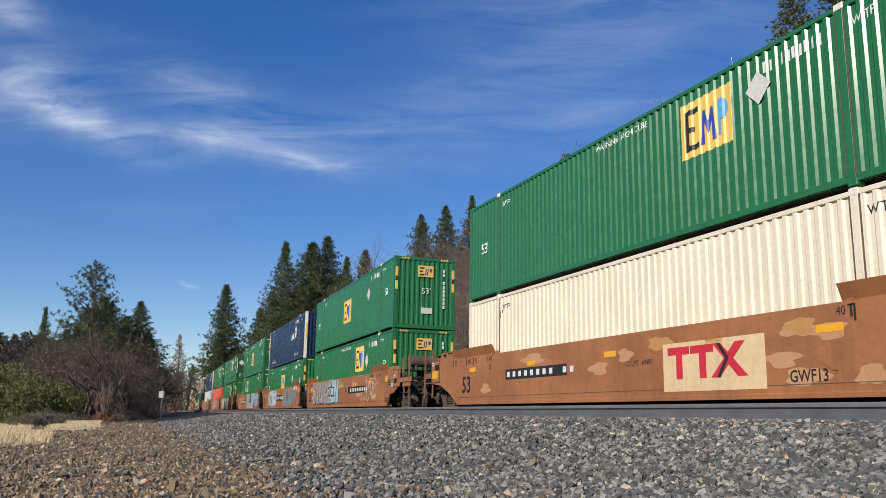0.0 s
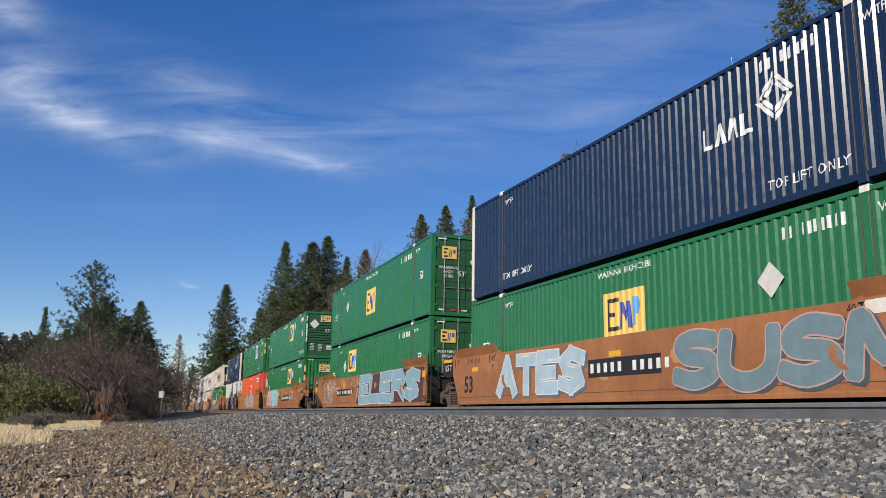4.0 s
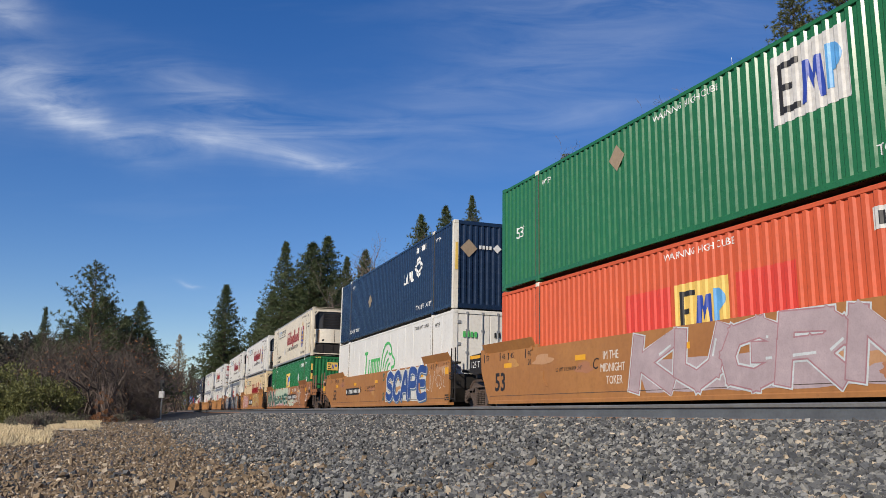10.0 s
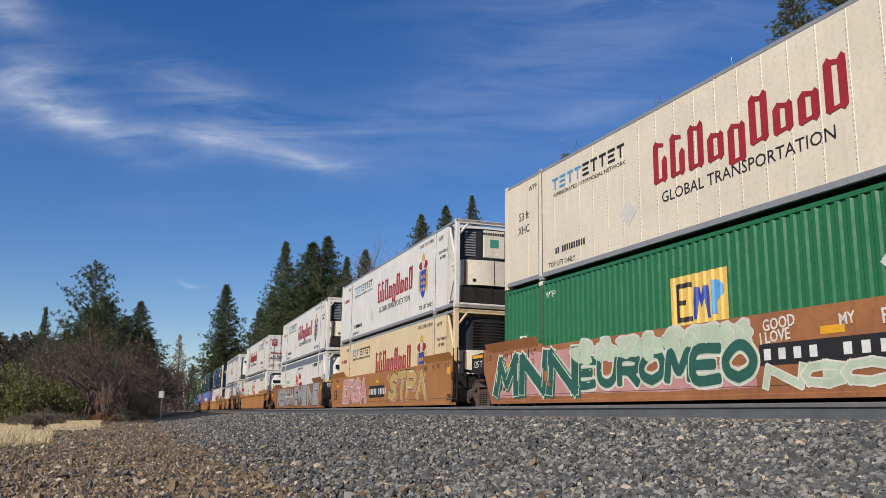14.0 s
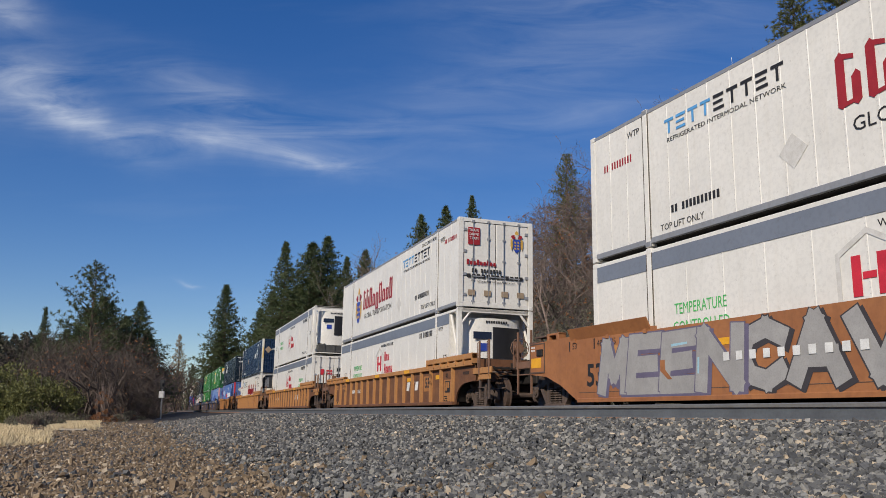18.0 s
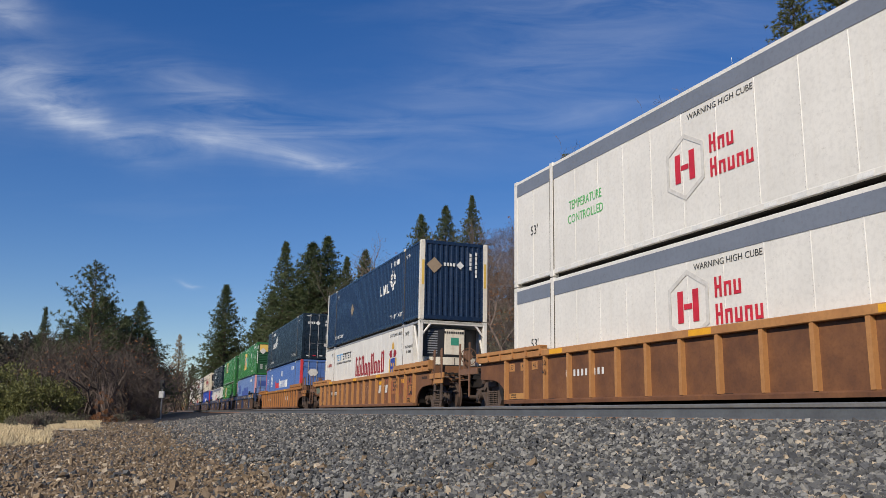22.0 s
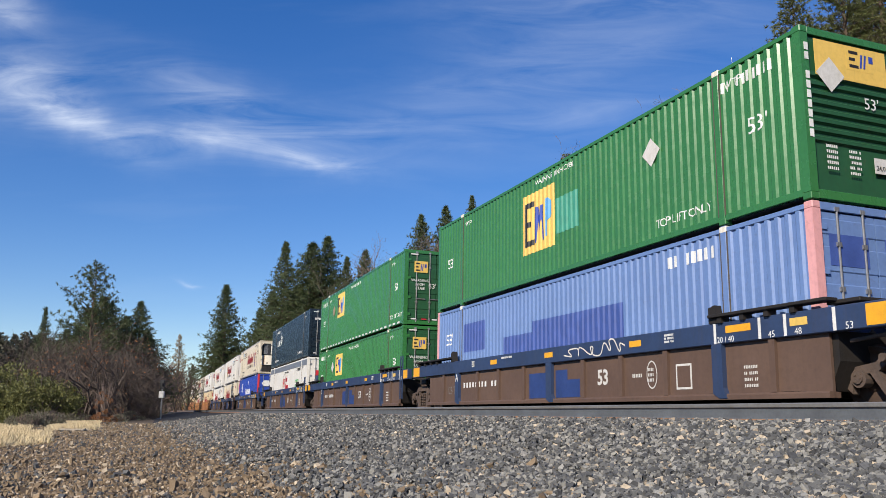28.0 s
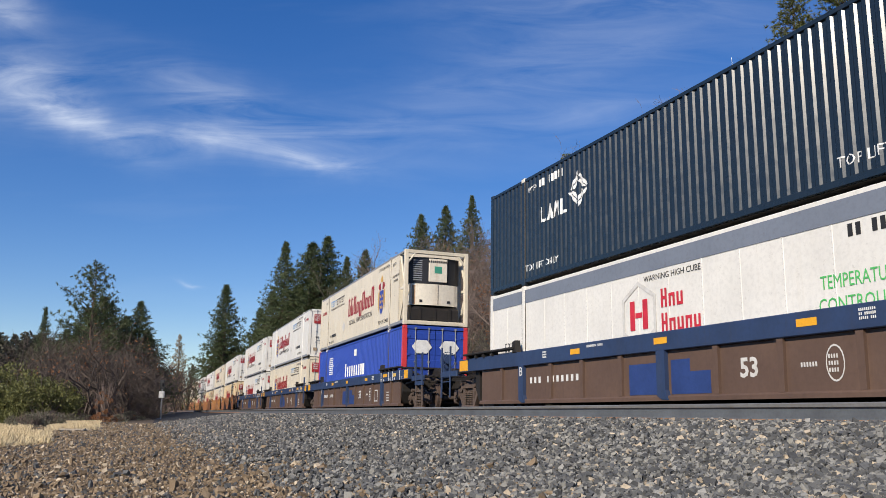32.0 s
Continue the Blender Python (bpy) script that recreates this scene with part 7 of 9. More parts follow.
    lettering(car, "LD LMT 118,100 PER", 0.17, INK, -0.95, 0.98, -1.503, 0.85)
    lettering(car, "20 FT CONTAINER LIMIT EACH", 0.09, INK, -0.95, 0.84, -1.503, 0.9)
    car_panel(car, "stencil_frame", -1.95, -1.75, 0.86, 1.10, INK)
    car_panel(car, "stencil_frame", -1.935, -1.765, 0.875, 1.085, CAR_YELLOW, -1.5055)
    reporting_plate(car, -5.4, -3.0, 0.72, 1.02, 8, INK)
    scrawl(car, 6.3, 8.0, 0.7, 1.35, spray("chalk", (0.75, 0.70, 0.62)), 7, r=0.014)
    low = container(WHITE, "white smooth-sided insulated container with plain green marks", "plain_doors", "flat", posts=WHITE, rail=WHITE)
    def word_forms(bm):
        for i in range(5):
            a, lean = -2.95 + i * 0.50, 0.10
            hh = 1.0 if i == 0 else 0.64
            for o in ((0.14,) if i < 2 else (0.0, 0.26)):
                prism(bm, ((a + o, 1.22), (a + o + 0.13, 1.22), (a + o + 0.13 + lean * hh, 1.22 + hh), (a + o + lean * hh, 1.22 + hh)), -1.2965, -1.2925)
            if i != 1:
                zt = 1.22 + hh - 0.12
                prism(bm, ((a - 0.1 * (i == 0) + lean * hh, zt), (a + 0.42 + lean * hh, zt), (a + 0.43 + lean * hh, zt + 0.12), (a - 0.1 * (i == 0) + lean * hh, zt + 0.12)), -1.2970, -1.2925)
    tagged(piece("wordmark", "green_word", word_forms, INK_GREEN, low), kind="stuff")
    head = ((-0.35, 1.25), (-0.10, 1.9), (0.25, 2.28), (0.75, 2.36), (1.15, 2.15), (1.30, 1.85), (1.62, 1.66), (1.58, 1.42), (1.25, 1.36), (1.32, 1.12), (0.95, 1.02), (0.70, 1.25))
    piece("logo_outline", "cat_head", lambda bm: ribbon(bm, spline(head), 0.055, -1.2935), INK_GREEN, low)
    for k, line in enumerate((((0.0, 1.35), (0.25, 1.80), (0.65, 2.05)), ((0.28, 1.25), (0.45, 1.55), (0.80, 1.75)), ((0.80, 1.98), (1.0, 1.9), (1.15, 1.92)), ((0.55, 1.15), (0.75, 1.45), (1.05, 1.55)))):
        piece("logo_stripe", f"cat_stripe{k}", lambda bm: ribbon(bm, spline(line), 0.05, -1.2935), INK_GREEN, low)
    lettering(low, "STACK LIMIT 3 HIGH", 0.17, INK, 4.9, 2.60)
    lettering(low, "WTP", 0.22, INK, 6.6, 2.50)
    field(low, "wordmark", -2.6, -1.6, 0.70, 0.98, INK_BLUE, False, "", -1.2945)
    field(low, "wordmark", -1.2, -0.2, 0.70, 0.98, INK_BLUE, False, "", -1.2945)
    for i in range(4):
        end_field(low, "wordmark", -0.95 + i * 0.13, -0.86 + i * 0.13, 2.02, 2.2, INK_GREEN)
    glyph_bars(low, 0.12, 2.12, 10, 0.16, INK, end=True)
    placard(low, 0.45, 0.55, BROWN_CARD, True)
    load(u, car, low, navy_box("navy corrugated container with white corner posts, on a white one", 2.55, diam=-2.4))
    # --- fourth set
    u = 7
    car = smooth_car(tan_label, "lead", u)
    bottle, mint, pinkish = spray("bottle_green", (0.03, 0.075, 0.06)), spray("mint", (0.52, 0.62, 0.46)), spray("rose", (0.58, 0.30, 0.28))
    sprayed_ground(car, -8.3, -4.0, 0.34, 1.46, pinkish, 70, (0.5, 0.1))
    throwup(car, "MNN", -8.2, -4.0, 0.34, 1.48, bottle, mint, 71, 0.15, chalk, bottle, mint)
    sprayed_ground(car, -4.0, 1.5, 0.36, 0.80, pinkish, 73, (0.1, 0.0))
    graffiti(car, -4.1, 1.5, 1.0, 1.52, 7, mint, spray("milk_white", (0.66, 0.64, 0.58)), 72, y=-1.5030)
    throwup(car, "EUROMEO", -4.0, 1.5, 0.46, 1.18, bottle, mint, 74, 0.20, chalk, None, mint, fat=True)
    for x, z, w_, sz in ((2.05, 1.36, "GOOD", 0.26), (1.95, 1.16, "I LOVE", 0.26), (3.35, 1.30, "MY", 0.24), (4.35, 1.30, "FRIEND", 0.30), (4.35, 0.58, "NO", 0.26), (4.9, 0.62, "GOOD", 0.26)):
        lettering(car, w_, sz, chalk, x, z, -1.5105, 0.85, bold=0.006, turn=4)
    throwup(car, "NGC", 1.7, 4.0, 0.34, 0.74, mint, chalk, 75, 0.18)
    reporting_plate(car, 1.6, 4.65, 0.72, 1.06, 9, INK)
    for x0_, x1_, z0_, z1_, sd in ((4.95, 6.2, 0.45, 1.5, 9), (5.0, 6.1, 0.75, 1.35, 19), (5.2, 6.3, 0.4, 1.2, 20)):
        scrawl(car, x0_, x1_, z0_, z1_, chalk, sd, r=0.024)
    car_panel(car, "notice_board", 8.05, 8.5, 0.60, 0.98, INK_WHITE)
    car_panel(car, "notice_board", 8.09, 8.26, 0.66, 0.94, CAR_TAN, -1.506)
    car_panel(car, "notice_board", 8.29, 8.46, 0.66, 0.94, CAR_TAN, -1.506)
    up = crest_box("ivory refrigerated container with a red wordmark and crest", IVORY, "reefer", "slats", feet=True)
    load(u, car, green_box("green corrugated container below a refrigerated one", (-0.9, 1.2, 1.6, 1.0), diam=(4.1, 1.75), warn=0.0), up)
    u = 8
    car = smooth_car(tan_label, "middle", u, CAR_YELLOW)
    throwup(car, "ERSA", -6.2, -1.8, 0.34, 1.44, pinkish, chalk, 81, 0.15, None, spray("dusty_rose", (0.42, 0.19, 0.20)), chalk)
    reporting_plate(car, -1.4, 0.9, 0.55, 1.02, 2, INK)
    throwup(car, "STPA", 1.5, 6.0, 0.36, 1.48, spray("ochre", (0.55, 0.38, 0.14)), spray("black", (0.03, 0.03, 0.03)), 82, 0.15, None, pinkish, chalk)
    load(u, car, crest_box("yellowed refrigerated container with a red wordmark", YELLOWED, "reefer", "slats"), crest_box("white refrigerated container with a red wordmark and crest", WHITE, "reefer", "panel"))
    u = 9
    car = smooth_car(tan_label, "last", u)
    silver, violet = spray("silver_grey", (0.37, 0.36, 0.345)), spray("violet_grey", (0.15, 0.13, 0.20))
    throwup(car, "MEEN", -7.6, -3.4, 0.30, 1.52, silver, violet, 91, 0.17, None, violet, spray("sky", (0.36, 0.58, 0.68)))
    throwup(car, "CAVE", -3.5, 0.9, 0.30, 1.52, silver, charcoal, 92, 0.22, None, charcoal, None, 0.0)
    throwup(car, "MENE", 0.8, 7.5, 0.30, 1.54, silver, charcoal, 93, 0.21, chalk, charcoal, spray("sky", (0.36, 0.58, 0.68)), 0.05, drop=(-0.10, -0.02), cap_h=0.16)
    reporting_plate(car, -4.2, -1.2, 0.78, 1.06, 4, None, INK_WHITE, -1.5125)
    load(u, car, house_box("white refrigerated container with a blue-grey band"), crest_box("white refrigerated container with a red wordmark and crest", WHITE, "reefer", "panel"))
    # --- single ribbed cars
    u = 10
    load(u, ribbed_car("ochre ribbed steel well car on the rails", u, None, CAR_OCHRE), house_box("white refrigerated container with a blue-grey band"), crest_box("white refrigerated container with rear doors and a red notice", WHITE, "plain_doors", mirrored=True))
    u = 11
    load(u, ribbed_car("ochre ribbed steel well car on the rails", u, None, CAR_OCHRE), house_box("white insulated container with grey-hinged doors ahead", "plain_doors"), house_box("white refrigerated container with a grey band, dark round unit", "drum", upper=True))
    u = 12
    car = ribbed_car("rusty ribbed steel well car with faded graffiti", u, CAR_CHORD, CAR_RUST)
    for x, w_ in ((-7.6, "S"), (-6.6, "K"), (-3.6, "O"), (-2.6, "S")):
        lettering(car, w_, 1.0, spray("faded_umber", (0.17, 0.085, 0.05)), x + 0.03, 0.70, -1.4225, 0.9, bold=0.03)
        lettering(car, w_, 0.95, spray("faded_buff", (0.33, 0.19, 0.11)), x, 0.72, -1.4250, 0.9)
    piece("graffiti", "teal_smear", lambda bm: blob(bm, -9.1, 1.10, 0.62, 0.17, 4, 3, -1.4215), spray("faded_teal", (0.17, 0.20, 0.15)), car)
    scrawl(car, 0.3, 2.0, 0.45, 1.15, spray("rust_pale", (0.40, 0.24, 0.16)), 13, -1.4235, 0.03)
    scrawl(car, 4.3, 7.9, 0.40, 1.2, spray("brick_red", (0.36, 0.10, 0.07)), 14, -1.4235, 0.035)
    load(u, car, crest_box("white refrigerated container with a red wordmark below a navy one", WHITE, "reefer", "panel"), navy_box("navy corrugated container with white corner posts", 2.62, diam=-2.4))
    u = 13
    low = container(BLUE, "blue corrugated container with red posts and cargo doors", "doors", posts=RED_POST)
    for i, (x, h_) in enumerate(((-2.95, .5), (-2.4, .38), (-1.95, .38), (-1.5, .38))):
        field(low, "wordmark", x, x + 0.32, 1.35, 1.35 + h_, RED)
    for i in range(9):
        field(low, "wordmark", -0.95 + i * 0.43, -0.68 + i * 0.43, 1.35, 1.35 + (0.62 if i in (0,) else 0.48), INK_WHITE)
    for i in range(9):
        field(low, "globe_stripe", -5.45 + 0.12 * abs(i - 4) / 2, -4.3 - 0.1 * abs(i - 4) / 2, 1.55 + i * 0.1, 1.60 + i * 0.1, INK_WHITE)
    field(low, "white_patch", -0.1, 0.35, 2.15, 2.5, INK_WHITE)
    glyph_bars(low, 4.35, 2.5, 8, 0.22, INK_WHITE)
    lettering(low, "53'", 0.5, INK_WHITE, -7.0, 1.9)
    for y in (-0.85, 0.25):
        piece("globe_mark", f"globe_end{y}", lambda bm: prism(bm, ((y, 2.1), (y + 0.2, 2.32), (y + 0.5, 2.32), (y + 0.68, 2.1), (y + 0.5, 1.88), (y + 0.2, 1.88)), HL + 0.001, HL + 0.005, 'x'), GREY_CARD, low)
    load(u, ribbed_car("ochre ribbed steel well car on the rails", u, CAR_YELLOW, CAR_OCHRE), low, navy_box("dark slate corrugated container with cargo doors ahead", -5.1, SLATE, "doors", SLATE))
    # --- blue and brown sets
    u = 14
    blue_label = "dark blue and brown ribbed well car on the rails"
    low = container(PALE_BLUE, "faded blue corrugated container with pink posts and doors", "doors", posts=PINK_POST)
    field(low, "painted_out_patch", -5.85, -4.3, 1.45, 2.3, FADED_BLUE)
    field(low, "painted_out_patch", -3.0, 2.8, 1.15, 1.68, FADED_BLUE)
    field(low, "painted_out_patch", -1.3, 2.8, 1.68, 1.95, FADED_BLUE)
    glyph_bars(low, 4.4, 2.5, 8, 0.22, INK_WHITE)
    lettering(low, "53'", 0.5, INK_WHITE, -7.0, 1.9)
    for y in (-0.98, 0.18):
        end_field(low, "painted_out_patch", y, y + 0.8, 1.9, 2.4, FADED_BLUE, HL - 0.024)
    car = blue_car(blue_label, "lead", u)
    scrawl(car, 0.9, 3.2, 1.16, 1.46, spray("chalk", (0.75, 0.70, 0.62)), 15, -1.534, 0.024)
    up = green_box("light green corrugated container with an orange end panel", (-1.85, 0.80, 1.75, 1.60), "barred", GREEN_LIGHT, (4.0, 1.95), LOGO_YELLOW, 4.9, -0.1, 6.15)
    field(up, "repainted_patch", 0.0, 1.1, 1.05, 1.95, INK_TEAL)
    end_field(up, "logo_panel", -1.02, 0.52, 2.08, 2.70, LOGO_YELLOW, HL + 0.002)
    load(u, car, low, up)
    u = 15
    up = green_box("green corrugated container with cargo doors ahead", (-3.85, 1.45, 1.6, 1.2), "doors", GREEN_LIGHT, (-4.6, 1.9), None, 7.0, serial=-7.6, diam_mat=BROWN_CARD)
    tape_dashes(up, 0.085)
    load(u, blue_car(blue_label, "middle", u), green_box("green corrugated container with cargo doors ahead", (-3.75, 1.45, 1.5, 1.05), "doors", GREEN_LIGHT, (-4.4, 1.9), serial=-7.6), up)
    u = 16
    load(u, blue_car(blue_label, "last", u), house_box("white insulated container with doors below a slate one", "plain_doors"), navy_box("dark slate corrugated container with cargo doors ahead", -5.1, SLATE, "doors", SLATE))
    u = 17
    low = container(DEEP_BLUE, "deep blue corrugated container with red posts and doors", "doors", posts=RED_POST)
    for i in range(9):
        field(low, "wordmark", -1.6 + i * 0.43, -1.33 + i * 0.43, 1.3, 1.3 + (0.62 if i == 0 else 0.48), INK_WHITE)
    for i in range(9):
        field(low, "globe_stripe", -5.45 + 0.12 * abs(i - 4) / 2, -4.3 - 0.1 * abs(i - 4) / 2, 1.55 + i * 0.1, 1.60 + i * 0.1, INK_WHITE)
    field(low, "white_patch", 0.2, 0.7, 2.2, 2.5, INK_WHITE)
    for y in (-0.95, 0.15):
        piece("globe_mark", f"globe_end{y}", lambda bm: prism(bm, ((y, 2.1), (y + 0.2, 2.35), (y + 0.6, 2.35), (y + 0.8, 2.1), (y + 0.6, 1.85), (y + 0.2, 1.85)), HL + 0.001, HL + 0.005, 'x'), INK_WHITE, low)
    load(u, blue_car(blue_label, "lead", u), low, crest_box("ivory refrigerated container on a deep blue one", IVORY, "reefer", "panel"))
    PLAIN[0] = True
    for u, kind in ((18, "middle"), (19, "last")):
        load(u, blue_car(blue_label, kind, u), crest_box("yellowed insulated container with a red wordmark", IVORY if u == 18 else WHITE, "plain_doors", mirrored=True), crest_box("white insulated container with rear doors ahead", WHITE, "plain_doors", mirrored=True))
    # --- tail of the train, far up the line
    PLAIN[0] = True
    for u in range(20, 28):
        kind = ("lead", "middle", "last")[(u - 20) % 3]
        load(u, smooth_car("orange-brown smooth-sided steel well car on the rails", kind, u, CAR_YELLOW if u % 2 else CAR_TAN),
             crest_box("ivory insulated container in a well car", IVORY if u % 2 else YELLOWED, "plain_doors", mirrored=True),
             crest_box("white insulated container stacked in a well car", WHITE if u % 3 else IVORY, "plain_doors", mirrored=True))


def motions():
    for thing, s0, z in MOVERS:
        rows = []
        for t in range(0, 33):
            x, y, a = on_line(s0 - SPEED * t)
            rows.append((float(t), Matrix.Translation((x, y, RAIL_Z)) @ Matrix.Rotation(a + math.pi, 4, 'Z') @ pose(0, 0, 0, -CANT, 0, 0) @ Matrix.Translation((0, 0, z))))
        walk(thing, rows)
    # wheels roll while their car passes close by
    step = 2 / FPS
    for w, unit, rest, x, sy in WHEELS:
        near, gone = (UNIT_S[unit] - x - 34) / SPEED, (UNIT_S[unit] - x + 12) / SPEED
        k0, k1 = max(0, math.ceil(near / step)), min(480, math.floor(gone / step))
        if k1 - k0 < 2:
            continue
        rows = [] if k0 == 0 else [(0.0, rest)]
        for k in range(k0, k1 + 1):
            rows.append((k * step, rest @ Matrix.Rotation((k - k0) * step * SPEED / WHEEL_R * (1 if sy < 0 else -1), 4, 'Y')))
        if k1 < 480:
            rows.append((32.0, rows[-1][1]))
        walk(w, rows)
# ---------------------------------------------------------------- ground, ballast, rails
DIRT = material("gravelly_dirt", (0.150, 0.108, 0.064), (0.075, 0.054, 0.033), rough=0.95, scale=1.2, bump=1.0, bump_scale=24, speck=0.4, speck_rgb=(0.30, 0.25, 0.18))
# Fines under the stones, near-black: the shade of the gaps is painted in.
BALLAST_SHADED = material("shaded_ballast_fines", (0.018, 0.0175, 0.017), (0.009, 0.009, 0.009), rough=0.95, scale=5, bump=1.0, bump_scale=22, speck=0.1, speck_rgb=(0.12, 0.11, 0.09))

# Leaf litter, darkened further so the shade between the twigs is in it.
LITTER_SHADED = material("shaded_leaf_litter", (0.066, 0.052, 0.037), (0.036, 0.029, 0.021), rough=0.95, scale=0.8, bump=1.0, bump_scale=14, speck=0.5, speck_rgb=(0.16, 0.09, 0.045))
MEADOW = material("dry_meadow_soil", (0.58, 0.50, 0.36), (0.36, 0.29, 0.185), rough=0.95, scale=0.5, bump=1.0, bump_scale=16, speck=0.3, speck_rgb=(0.5, 0.43, 0.3))


def mesh_object(name, verts, faces, mat, smooth_faces=False):
    me = bpy.data.meshes.new(name)
    me.from_pydata(verts, [], faces)
    me.materials.append(mat)
    if smooth_faces:
        me.polygons.foreach_set("use_smooth", [True] * len(me.polygons))
    me.update()
    return new(name, me)


def meadow_at(x, y):
    """Where pale dry grass covers the dirt: two ragged patches beside the shrubs."""
    u = x / np.maximum(y, 1.0) + 0.006 * wave(x, y, 1.1, 3)
    dep = y + 2.5 * wave(x, y, 0.8, 6)
    return (y > 5) & (((u < -0.487) & (dep > 14.5) & (dep < 46)) | ((u > -0.466) & (u < -0.408) & (dep > 27) & (dep < 50)) | ((u <= -0.466) & (u >= -0.487) & (dep > 15) & (dep < 24)))


def make_ground():
    n = 240
    t = np.linspace(-1, 1, n)
    k = 6.2
    gx = 0 + 1600 * np.sinh(k * t) / math.sinh(k)
    gy = 25 + 1600 * np.sinh(k * t) / math.sinh(k)
    X, Y = np.meshgrid(gx, gy)
    Z = ground_z(X.ravel(), Y.ravel())
    verts = np.column_stack([X.ravel(), Y.ravel(), Z]).tolist()
    i = np.arange(n * n).reshape(n, n)
    faces = np.stack([i[:-1, :-1], i[:-1, 1:], i[1:, 1:], i[1:, :-1]], -1).reshape(-1, 4).tolist()
    g = mesh_object("ground", verts, faces, DIRT, True)
    g.data.materials.append(LITTER_SHADED)
    cx, cy = (X[:-1, :-1] + X[1:, 1:]).ravel() / 2, (Y[:-1, :-1] + Y[1:, 1:]).ravel() / 2
    gs, gd = line_coords(cx, cy)
    kind = np.where(gd < -5.8, 1, np.where(np.hypot(cx, cy) > 75, 1, 0))
    g.data.polygons.foreach_set("material_index", kind.astype(np.int32))
    tagged(g, "brown gravelly dirt and slopes beside the railway", "ground", kind="structure")
    s = np.arange(-120.0, 420.0, 1.5)
    d = np.array([-5.5, -4.6, -3.8, -3.0, -2.2, -1.8, -0.9, 0, 0.9, 1.8, 2.4, 3.4, 4.3, 5.2, 5.75, 6.4, 7.0, 7.7, 8.4, 9.1, 9.6, 10.1, 10.6])
    S, D = np.meshgrid(s, d)
    x, y, a = on_line(S.ravel(), D.ravel())
    z = bed_z(D.ravel()) + 0.02 * wave(x, y, 1.3, 4) * smooth(np.abs(D.ravel()), 5.8, 7)
    m, q = len(d), len(s)
    i = np.arange(m * q).reshape(m, q)
    faces = np.stack([i[:-1, :-1], i[:-1, 1:], i[1:, 1:], i[1:, :-1]], -1).reshape(-1, 4)[:, ::-1].tolist()
    b = mesh_object("ballast", np.column_stack([x, y, z]).tolist(), faces, BALLAST_SHADED, True)
    tagged(b, "railway ballast bed, darkened as the shade between its crushed stones", "ballast", kind="structure")


def make_meadow():
    """Pale dry ground between the shrubs, with a ragged rim."""
    c = 0.12
    X, Y = np.meshgrid(np.arange(-32, -8, c), np.arange(13, 52, c))
    x, y = X.ravel(), Y.ravel()
    inside = meadow_at(x, y) & (wave(x, y, 3.0, 2) + 0.5 * wave(x, y, 9.0, 5) > -0.55)
    x, y = x[inside], y[inside]
    q = np.array([(0, 0), (c, 0), (c, c), (0, c)])
    vx, vy = (x[:, None] + q[:, 0]).ravel(), (y[:, None] + q[:, 1]).ravel()
    verts = np.column_stack([vx, vy, ground_z(vx, vy) + 0.015]).tolist()
    m = mesh_object("meadow", verts, np.arange(len(verts)).reshape(-1, 4).tolist(), MEADOW, True)
    tagged(m, "pale dry meadow soil between the shrubs", "meadow", kind="structure")


def sweep_rail(d, top, part_name, prof, mat, s0, s1, step=2.0):
    s = np.arange(s0, s1, step)
    x, y, a = on_line(s, d)
    nx, ny = -np.sin(a), np.cos(a)
    n = len(prof)
    verts = [(x[i] + nx[i] * p, y[i] + ny[i] * p, top + z) for i in range(len(s)) for p, z in prof]
    faces = [(i * n + j, i * n + (j + 1) % n, (i + 1) * n + (j + 1) % n, (i + 1) * n + j) for i in range(len(s) - 1) for j in range(n)]
    ob = mesh_object(part_name, verts, faces, mat)
    bm = bmesh.new()
    bm.from_mesh(ob.data)
    bmesh.ops.recalc_face_normals(bm, faces=bm.faces)
    bm.to_mesh(ob.data)
    bm.free()
    return ob


RAIL_HEAD_PROF = ((-0.033, 0.0), (0.033, 0.0), (0.038, -0.010), (0.036, -0.040), (-0.036, -0.040), (-0.038, -0.010))
RAIL_WEB_PROF = ((-0.030, -0.040), (0.030, -0.040), (0.010, -0.055), (0.010, -0.145), (0.03, -0.158), (-0.03, -0.158), (-0.010, -0.145), (-0.010, -0.055))
RAIL_FOOT_PROF = ((-0.03, -0.157), (0.03, -0.157), (0.076, -0.172), (0.076, -0.186), (-0.076, -0.186), (-0.076, -0.172))
HEAD = material("rail_head_worn_steel", (0.34, 0.33, 0.31), (0.22, 0.21, 0.195), rough=0.4, metal=0.5, scale=2.0, bump=0.1)


def make_rails():
    for name, d0, top in (("siding_rail", 4.27, 0.665), ("main_rail", 0.0, RAIL_Z)):
        for sd in (-1, 1):
            z = top + (0.013 if sd > 0 else -0.013)
            r = tagged(new(name), "steel rail with a rusty foot in the ballast" if d0 else "steel rail under the train", "rail", "rails", "structure")
            for nm, pr, mt in (("head", RAIL_HEAD_PROF, HEAD), ("web", RAIL_WEB_PROF, RAIL_SIDE), ("foot", RAIL_FOOT_PROF, RAIL_RUST)):
                o = sweep_rail(d0 + sd * 0.76, z, nm, pr, mt, -60, 330)
                o.parent = r


make_ground()
make_meadow()
make_rails()
build_train()
